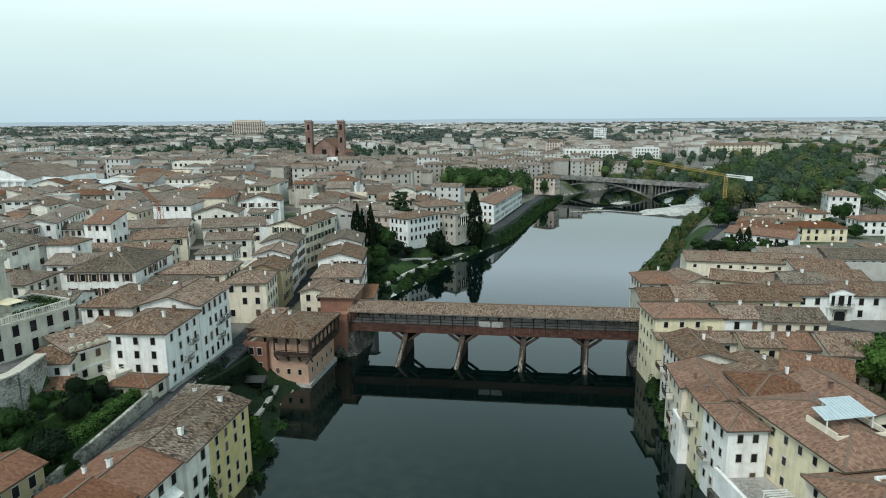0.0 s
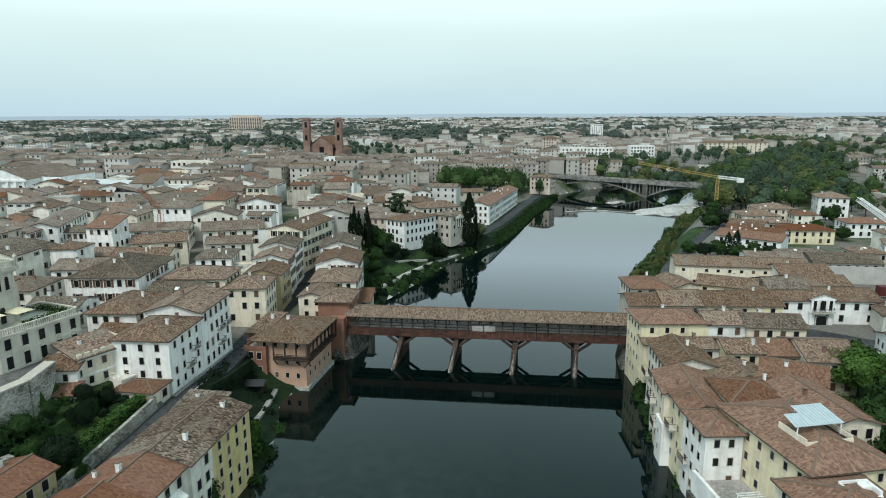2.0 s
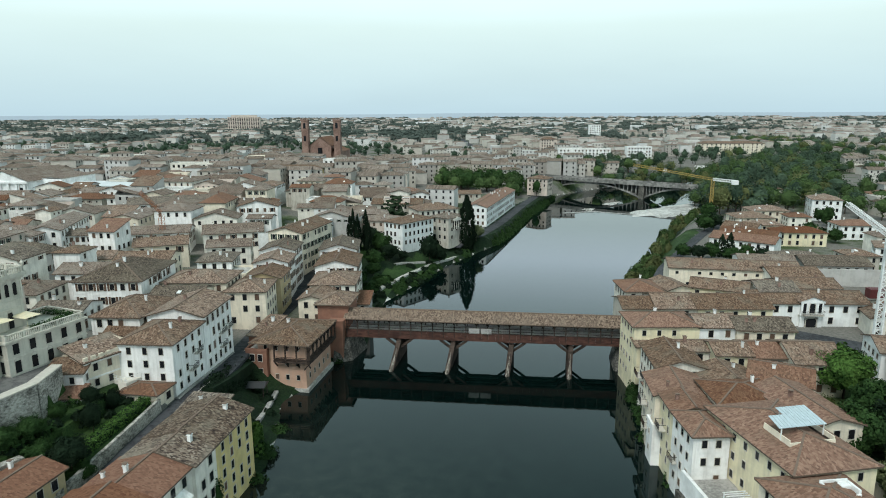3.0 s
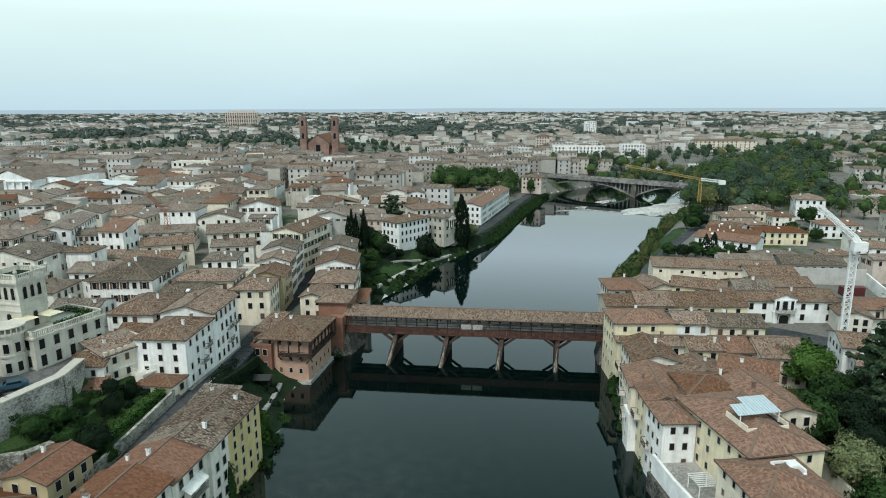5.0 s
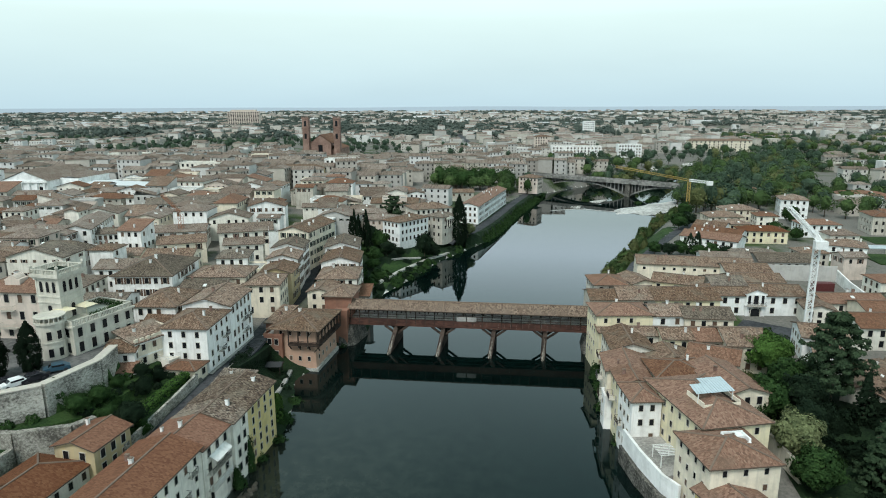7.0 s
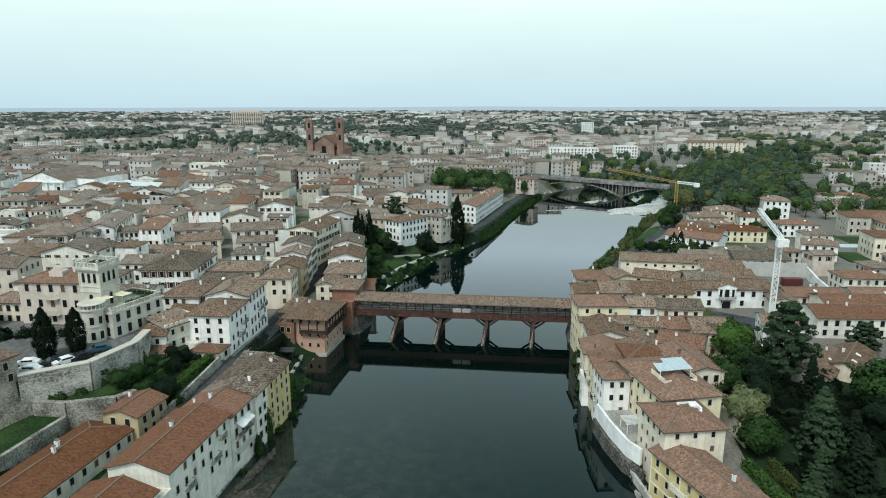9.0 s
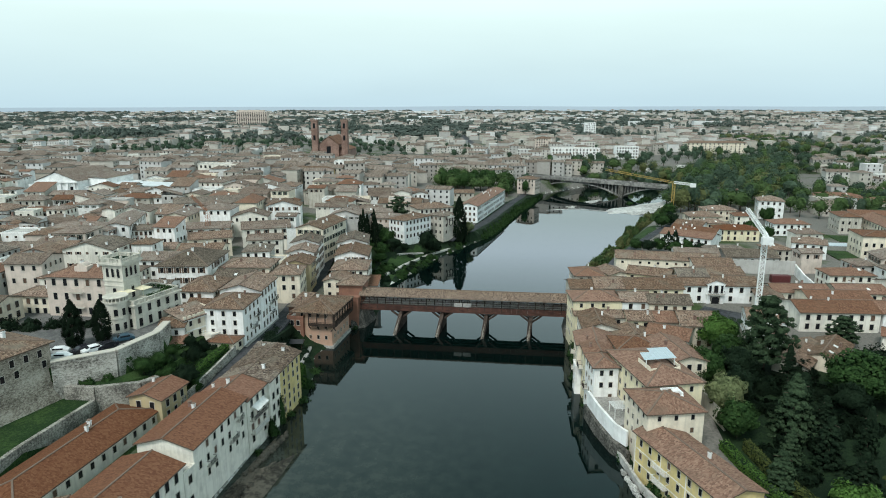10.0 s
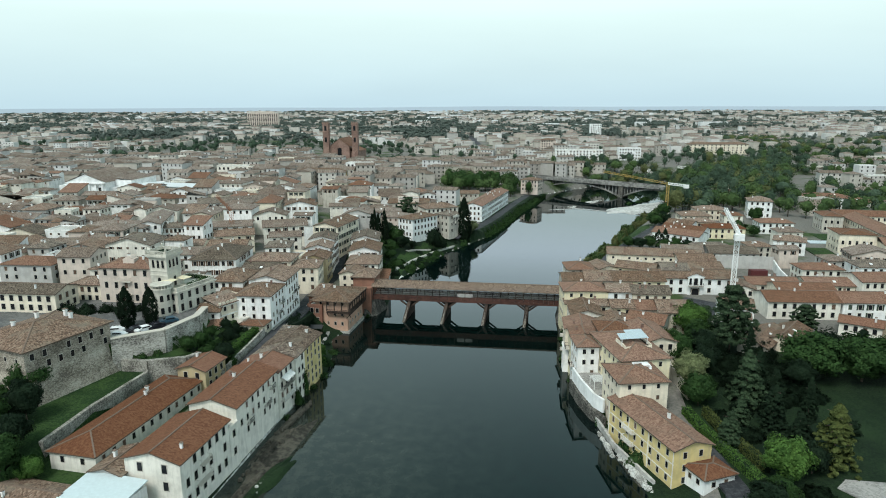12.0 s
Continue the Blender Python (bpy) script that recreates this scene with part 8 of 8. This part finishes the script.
for x, y, h, r, sh, lf in (
        (52.8, 104.4, 10.0, 5.4, "round", "bright"), (60.2, 92.6, 19.0, 5.8, "cedar", "cedar"), (45.8, 84.0, 9.5, 4.6, "round", "green"), (44.4, 91.5, 6.5, 2.4, "round", "golden"), (46.4, 71.8, 9.6, 4.6, "round", "pale"),
        (46.6, 64.0, 8.2, 4.4, "round", "green"), (56.8, 66.0, 13.5, 5.4, "cone", "cedar"), (59.4, 56.6, 10.5, 3.8, "cone", "dark"), (48.8, 47.7, 8.4, 3.6, "cone", "cedar"), (75.4, 80.5, 12.5, 8.6, "round", "green"),
        (86.5, 80.4, 12.5, 7.8, "round", "green"), (67.9, 61.1, 10.5, 2.4, "cone", "dark"), (66.1, 44.1, 13.4, 5.4, "cone", "golden"), (55.7, 37.8, 9.4, 5.0, "round", "bright"), (49.8, 27.4, 6.5, 4.0, "round", "dark"),
        (59.7, 24.9, 5.5, 3.6, "round", "green"), (63.0, 86.1, 10.5, 2.6, "cone", "dark"), (84.9, 112.0, 8.0, 3.8, "cedar", "cedar"), (52.5, 94.0, 9.0, 4.2, "round", "green"), (50.6, 78.0, 8.5, 4.2, "round", "dark"),
        (52.0, 86.0, 9.5, 4.4, "round", "dark"), (62.5, 76.0, 9.0, 3.4, "cone", "dark"), (53.0, 56.0, 7.5, 3.0, "cone", "cedar"), (62.0, 49.5, 8.0, 3.4, "cone", "dark"), (61.5, 41.0, 6.5, 3.4, "round", "dark"),
        (63.5, 68.5, 8.0, 3.2, "cone", "dark"), (96.0, 84.0, 11.5, 6.6, "round", "green"), (81.0, 88.0, 10.0, 5.0, "round", "dark"), (91.0, 92.0, 9.0, 4.6, "cone", "dark"), (104.0, 92.0, 11.0, 6.0, "round", "green"),
        (70.5, 74.5, 8.0, 4.0, "round", "dark"), (53.0, 31.0, 5.5, 3.2, "round", "green"), (57.5, 110.0, 7.0, 2.8, "round", "green"), (93.0, 70.0, 8.5, 4.4, "round", "dark"), (72.5, 53.5, 5.0, 2.6, "round", "dark")):
    tree(x, y, h, r, sh, lf, 2 if y < 115 else 1, group=GT, seed=int(x * 7 + y))
hedge("hedge", [(43.2, 60), (45.2, 52), (48.6, 43), (51.5, 35.5)], 1.8, 1.7, "bright", "bright green clipped hedge beside the driveway", 2)
hedge("hedge", [(47.0, 60), (48.6, 53), (51.4, 46), (53.6, 40)], 1.3, 2.2, "golden", "yellow-green garden hedge along the driveway", 3)
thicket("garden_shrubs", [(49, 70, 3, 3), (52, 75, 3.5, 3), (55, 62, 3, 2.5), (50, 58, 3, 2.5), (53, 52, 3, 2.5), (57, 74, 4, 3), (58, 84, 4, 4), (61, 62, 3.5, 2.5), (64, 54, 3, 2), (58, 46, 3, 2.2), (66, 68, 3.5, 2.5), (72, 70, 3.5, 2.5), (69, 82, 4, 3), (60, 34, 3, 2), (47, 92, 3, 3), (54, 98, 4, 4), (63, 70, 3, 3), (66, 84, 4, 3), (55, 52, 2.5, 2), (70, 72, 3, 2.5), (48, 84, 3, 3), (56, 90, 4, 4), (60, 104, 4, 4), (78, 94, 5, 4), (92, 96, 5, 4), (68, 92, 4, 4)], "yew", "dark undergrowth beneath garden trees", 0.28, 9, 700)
paved = Shape()
paved.solid([(64.2, 37.0, 3.4), (70.5, 30.0, 3.4), (92, 36, 3.4), (92, 50, 3.4), (74.5, 49.0, 3.4), (64.2, 37.0, 4.2), (70.5, 30.0, 4.2), (92, 36, 4.2), (92, 50, 4.2), (74.5, 49.0, 4.2)], [(5, 6, 7, 8, 9), (0, 1, 6, 5), (1, 2, 7, 6), (2, 3, 8, 7), (3, 4, 9, 8), (4, 0, 5, 9)])
setting("pavement", paved, paving, "pale paved yard beside the lawn", "pavement")

# river banks
thicket("bank_bushes_right", [(bank_right(yy) + 2.0 + (i % 3), yy, 2.4 + (i % 2), 2.6) for i, yy in enumerate(range(46, 126, 6))], "green", "wild bushes along the right bank", 0.26, 11)
bb = random.Random(77)
bank_spots = [(bank_right(yy) + 1.5 + abs(bb.gauss(0, 3.2)), yy, bb.uniform(1.6, 3.8), bb.uniform(2.2, 6.2)) for yy in [bb.uniform(196, 345) for k in range(64)]]
thicket("bank_bushes_far_right", bank_spots[::2], "wood", "green willows on the far right bank", 0.34, 12)
thicket("bank_willows_far_right", bank_spots[1::2], "olive", "pale green willows on the far right bank", 0.34, 52)
thicket("bank_bushes_left", [(-44.4, 62, 1.8, 2.2), (-44.0, 70, 1.6, 2.0), (-43.6, 77, 1.8, 2.0), (-45.5, 84, 2.4, 2.4), (-46.5, 93, 2.2, 1.6), (-42.8, 30, 2, 1.2), (-42.5, 38, 2, 1.2), (-44.2, 54, 1.6, 1.6)], "green", "bushes at the foot of the left quay houses", 0.22, 13)
thicket("shore_weeds", [(-42.2 + 1.6 * math.sin(k * 2.3), 24 + k * 2.6, 0.9 + 0.4 * (k % 3), 0.35 + 0.2 * (k % 2)) for k in range(14)], "dark", "dark weeds on the stony left shore", 0.18, 23)
left_spots = [(bank_left(yy) - 0.5 - abs(bb.gauss(0, 3.0)), yy, bb.uniform(1.2, 2.4), bb.uniform(0.9, 2.2)) for yy in [bb.uniform(150, 252) for k in range(46)]]
thicket("bank_bushes_far_left", left_spots[::2] + [(bank_left(yy) - 0.4 - 0.7 * (yy % 3), yy, 1.7, 1.5 + (yy % 5) * 0.3) for yy in range(262, 420, 2)], "green", "bushes along the far left bank", 0.32, 14)
thicket("bank_shrubs_far_left", left_spots[1::2], "dark", "dark leafy shrubs overhanging the far left bank", 0.32, 54)
tree(-47.4, 82.6, 6.6, 2.7, "weeping", "bright", 2, z=0.8, label="green weeping willow leaning over the water")
# garden between the inn and the street
thicket("inn_garden", [(-59.0, 100, 2.4, 2.6), (-56.5, 104, 2.4, 2.2), (-58.5, 94, 2.0, 2.0), (-53.0, 102, 2.0, 1.4), (-50.5, 97, 1.6, 1.0), (-52, 90, 2.0, 2.0), (-56, 90, 1.8, 1.8)], "dark", "dark shrubs in the inn garden", 0.24, 15)
hedge("hedge", [(-56.4, 86.5), (-57.2, 95), (-58.4, 106.5)], 2.4, 2.0, "dark", "tall dark green hedge along the street", 7)
ribbon("path_3", [(-50.6, 92.5), (-51.3, 98), (-52.6, 106)], 0.9, paving, "pale stepped path across the inn garden", "path", 0.35)
arbour = thing("garden_shelter", pose(-55.2, 102.6, ground_at(-55.2, 102.6), 0, 0, 8), "low garden shelter with a dark felt roof", "shelter")
for u in (-1.7, 1.7):
    for v in (-1.3, 1.3):
        s = Shape()
        s.beam((u, v, -0.3), (u, v, 2.3), 0.14)
        part("post", s, wood_dark, arbour)
s = Shape()
s.solid([(-2.1, -1.7, 2.2), (2.1, -1.7, 2.2), (2.1, 1.7, 2.2), (-2.1, 1.7, 2.2), (-2.1, 0, 2.9), (2.1, 0, 2.9)], [(0, 1, 5, 4), (2, 3, 4, 5), (1, 2, 5), (3, 0, 4), (3, 2, 1, 0)])
part("roof", s, metal_dark, arbour, "dark felt roof")
# terraced gardens below the villa
hedge("hedge", [(-63.6, 62.5), (-63.4, 71), (-63.0, 79)], 1.9, 1.4, "bright", "bright green garden hedge above the street", 4)
gs = random.Random(31)
thicket("terrace_shrubs", [(gs.uniform(-70.5, -65.8), gs.uniform(60, 83), gs.uniform(0.9, 1.6), gs.uniform(0.8, 1.5)) for k in range(13)], "dark", "dark shrubs on the terraced gardens", 0.24, 16)
thicket("terrace_bushes", [(gs.uniform(-70.0, -66.0), gs.uniform(58, 66), gs.uniform(1.2, 2.0), gs.uniform(1.2, 2.2)) for k in range(4)] + [(-75.4, 61, 1.5, 1.6), (-79.2, 53.8, 1.4, 1.5), (-76.8, 56.4, 1.5, 1.6), (-72.2, 66, 1.4, 1.6), (-71.8, 74, 1.5, 1.6)], "green", "green bushes under the terrace wall", 0.22, 26)
for x, y, h, r, lf in ((-66.8, 61.0, 4.6, 2.4, "green"), (-69.6, 63.0, 4.2, 2.2, "green"), (-62.8, 61.6, 5.2, 2.9, "dark"), (-68.0, 57.4, 4.6, 3.0, "bright"), (-71.0, 59.6, 4.2, 2.4, "green"), (-66.0, 70.5, 5.4, 1.8, "dark"), (-68.4, 78.4, 4.4, 1.8, "dark"), (-70.2, 69.0, 3.4, 1.5, "green"), (-68.8, 74.0, 3.8, 1.6, "dark"), (-61.2, 62.0, 3.0, 1.6, "green")):
    tree(x, y, h, r, "round", lf, 2, group="trees on the garden terraces", seed=int(-x + y))
for x, y, h, r in ((-84.0, 65.8, 9.4, 2.7), (-87.9, 62.0, 10.4, 3.0)):
    tree(x, y, h, r, "cypress", "yew", 2, z=16.8, group="cypresses on the villa terrace", label="dense dark flame-shaped cypress beside parked cars")
thicket("villa_hedge", [(-97, 72, 2.4, 2.2), (-101, 72, 2.4, 2.4), (-105, 70, 2.6, 3), (-110, 69, 3, 3), (-93, 74, 2, 1.8)], "dark", "shrubs before the villa", 0.28, 17)
thicket("fortress_ivy", [(-97, 33, 4, 5), (-100, 28, 5, 6), (-92, 26, 4, 4), (-88, 20, 4, 4), (-84, 16, 4, 3), (-78, 14, 3, 3)], "green", "green trees below the fortress house", 0.34, 18)
# riverside garden beyond the bridge
for x, y, h, r in ((-64.5, 206, 16, 2.0), (-62.0, 203, 15, 1.9), (-59.6, 205, 17, 2.0), (-57.6, 201, 14, 1.9), (-66.6, 209, 13, 1.9)):
    tree(x, y, h, r, "cypress", "yew", 1, group="cypresses in the riverside garden")
tree(-28.4, 245, 23, 5.2, "cypress", "yew", 2, group="trees in the riverside garden", label="broad dense dark evergreen beside the loggia house")
for x, y, h, r, sh, lf in ((-52.5, 209, 7, 4.2, "round", "dark"), (-56, 212, 8.5, 4.8, "round", "green"), (-39.6, 219.5, 12.5, 4.6, "round", "dark"), (-36.2, 222, 7, 3.4, "round", "dark"), (-60, 214, 9, 4.6, "round", "dark"), (-55, 200, 6, 4, "round", "green"), (-54, 192, 5, 3.4, "round", "green"), (-48.6, 214.5, 4, 2.4, "round", "dark"), (-59, 252, 15, 6.5, "cedar", "cedar"), (-25.4, 253, 7, 3.8, "round", "pale")):
    tree(x, y, h, r, sh, lf, 1, group="trees in the riverside garden", seed=int(y))
thicket("garden_slope", [(-52, 180, 4, 2.4), (-50, 190, 4, 2.2), (-58, 186, 4, 2.6), (-44.5, 186, 2.0, 1.0), (-41, 200, 2.0, 1.0), (-60, 206, 5, 3)], "green", "shrubs on the sloping riverside garden", 0.34, 19)


# ---- parked cars on the villa terrace ----
def car(x, y, rot, paint, label):
    z = 16.95
    c = thing("car", pose(x, y, z, 0, 0, rot), label, "car", "cars parked on the terrace")
    s = Shape()
    prof = [(-2.1, 0.35), (-2.1, 0.85), (-1.3, 1.0), (-0.7, 1.45), (1.0, 1.48), (1.75, 1.02), (2.1, 0.9), (2.12, 0.35)]
    n = len(prof)
    for side in (-0.85, 0.85):
        pts = [(px, side * (0.86 if pz > 1.1 else 1), pz) for px, pz in prof]
        s.face(pts if side < 0 else pts[::-1])
    for k in range(n):
        (ax, az), (bx, bz) = prof[k], prof[(k + 1) % n]
        wa, wb = 0.85 * (0.86 if az > 1.1 else 1), 0.85 * (0.86 if bz > 1.1 else 1)
        s.face([(ax, wa, az), (bx, wb, bz), (bx, -wb, bz), (ax, -wa, az)])
    part("body", s, paint, c)
    s = Shape()
    s.solid([(-1.24, -0.72, 1.05), (-0.72, -0.68, 1.44), (-0.72, 0.68, 1.44), (-1.24, 0.72, 1.05)], [(0, 3, 2, 1)])
    s.v = [(a - 0.03, b, cc + 0.03) for a, b, cc in s.v]
    part("windscreen", s, glass, c)
    s = Shape()
    s.box(-0.75, -0.86, 1.05, 1.2, -0.80, 1.36)
    s.box(-0.75, 0.80, 1.05, 1.2, 0.86, 1.36)
    part("side_window", s, glass, c)
    for wx in (-1.3, 1.35):
        for wy in (-0.82, 0.82):
            s = Shape()
            s.tube((wx, wy - 0.1, 0.33), (wx, wy + 0.1, 0.33), 0.33, 0.33, 12)
            part("wheel", s, metal_dark, c)


car_white, car_dark, car_blue, car_silver = plain("white_car_paint", (0.75, 0.76, 0.76), 0.25), plain("black_car_paint", (0.02, 0.02, 0.025), 0.2), plain("blue_car_paint", (0.03, 0.075, 0.11), 0.3), plain("silver_car_paint", (0.45, 0.47, 0.48), 0.25)
car(-88.1, 57.4, 20, car_white, "white van parked on the villa terrace")
car(-85.4, 54.6, 12, car_white, "white hatchback by the terrace wall")
car(-83.6, 58.9, 60, car_dark, "black car parked beside a cypress")
car(-81.7, 59.2, 60, car_white, "white car parked between two dark ones")
car(-80.2, 61.6, 60, car_dark, "dark car parked by the terrace wall")
car(-79.3, 66.0, 40, car_blue, "blue parked car by the wall")

thicket("ivy_on_quay", [(-44.9, 66.5, 1.2, 8.6), (-44.6, 61.2, 1.0, 5.0)], "green", "creeper climbing the quay houses", 0.2, 33, 900)
thicket("footing_plants", [(20.4, 74.5, 0.9, 1.6), (21.6, 69.6, 1.0, 1.4), (23.4, 65.0, 1.0, 1.6), (25.4, 61.4, 1.2, 1.6)], "green", "plants growing from the stone footing", 0.2, 43)
thicket("abutment_plants", [(-45.6, 125.8, 1.4, 1.6), (-43.4, 127.0, 0.9, 0.8), (-46.4, 127.4, 1.2, 1.6)], "green", "plants on the bridge abutment", 0.2, 41)
for x, y, h, r, lf in ((-92, 35, 10, 4.6, "green"), (-86, 27, 9, 4.2, "dark"), (-88, 20, 10, 4.8, "green"), (-81, 18, 8, 4.0, "dark"), (-78, 12, 8, 4.2, "green"), (-84, 10, 9, 4.6, "dark"), (-74.5, 14.5, 5, 2.6, "bright")):
    tree(x, y, h, r, "round", lf, 2, group="trees below the fortress house", seed=int(-x + y))


def boulders(name, spots, label, mat=None):
    """Tumbled rocks, too many to count."""
    r = random.Random(8)
    s = Shape()
    for cx, cy, rx, ry, n in spots:
        for k in range(n):
            u, v = r.gauss(0, 0.45), r.gauss(0, 0.45)
            x, y, q = cx + u * rx - v * 0.3, cy + u * ry + v * rx, r.uniform(0.25, 0.7)
            a = r.uniform(0, 6.28)
            z = 0.15 + 0.9 * max(0, 0.6 - math.hypot(u, v)) + r.uniform(0, 0.3)
            ring = [(x + q * r.uniform(0.7, 1.1) * math.cos(a + i * 1.05), y + q * r.uniform(0.7, 1.1) * math.sin(a + i * 1.05), z + r.uniform(-0.1, 0.1)) for i in range(6)]
            top = [(x + (p[0] - x) * 0.55, y + (p[1] - y) * 0.55, z + q * 0.55 + r.uniform(-0.06, 0.06)) for p in ring]
            low = [(p[0], p[1], z - q) for p in ring]
            s.solid(low + ring + top, [(i, (i + 1) % 6, 6 + (i + 1) % 6, 6 + i) for i in range(6)] + [(6 + i, 6 + (i + 1) % 6, 12 + (i + 1) % 6, 12 + i) for i in range(6)] + [(12, 13, 14, 15, 16, 17)])
    return tagged(new(name, s.mesh(name, mat or boulder_rock)), label, "rocks", kind="stuff")


boulder_rock = earthy("pale_boulder", [(0.3, (0.20, 0.20, 0.185)), (0.7, (0.50, 0.50, 0.47))], 3.0, 0.4, 0.95)
boulders("shore_stones", [(-41.8, 40, 1.6, 9.0, 170), (-42.6, 54, 1.0, 8.0, 120), (-40.0, 31, 1.4, 5.0, 90)], "dark wet stones along the left shore", wet_bed)
boulders("boulders", [(31.0, 42.5, 2.2, -5.0, 190), (26.5, 52, 0.9, -4.0, 40), (-38.6, 27, 1.0, 7.0, 40)], "pale tumbled boulders at the water's edge")
thicket("court_planting", [(22.6, 77.4, 1.0, 1.0), (24.2, 76.8, 1.1, 1.1), (25.6, 77.2, 0.9, 1.0)], "green", "clipped planting along the courtyard", 0.16, 44)
# gardens between the houses behind the right bank
gr = random.Random(17)
for x, y, h, r, lf in ((48.5, 211.5, 5.5, 3.4, "green"), (53, 209.5, 6, 3.6, "dark"), (57.5, 211, 6.5, 3.4, "green"), (61.5, 214.5, 8, 2.2, "dark"), (64.5, 215.5, 8.5, 2.2, "dark"), (63, 208, 5.5, 3.6, "green"), (68, 209.5, 6, 3.6, "green"), (72.5, 208, 5.5, 3.4, "dark"), (67.5, 262, 8.5, 5.0, "green"), (72.5, 267, 8, 4.6, "dark"), (76, 291, 9, 4.6, "green"), (104, 246, 6.5, 4.0, "green"), (109.5, 243, 6, 3.6, "green"), (106, 258, 6, 3.4, "green")):
    tree(x, y, h, r, "round" if r > 2.5 else "cypress", lf, 1, group="garden trees behind the right bank", seed=int(x))
for k in range(26):
    x, y = gr.uniform(62, 175), gr.uniform(190, 300)
    if clear(x, y, 6, 6, 0.0) and x > bank_right(y) + 12:
        tree(x, y, gr.uniform(6, 10), gr.uniform(2.8, 4.4), "round", gr.choice(("green", "dark", "green", "bright")), 1, group="garden trees behind the right bank", seed=k)
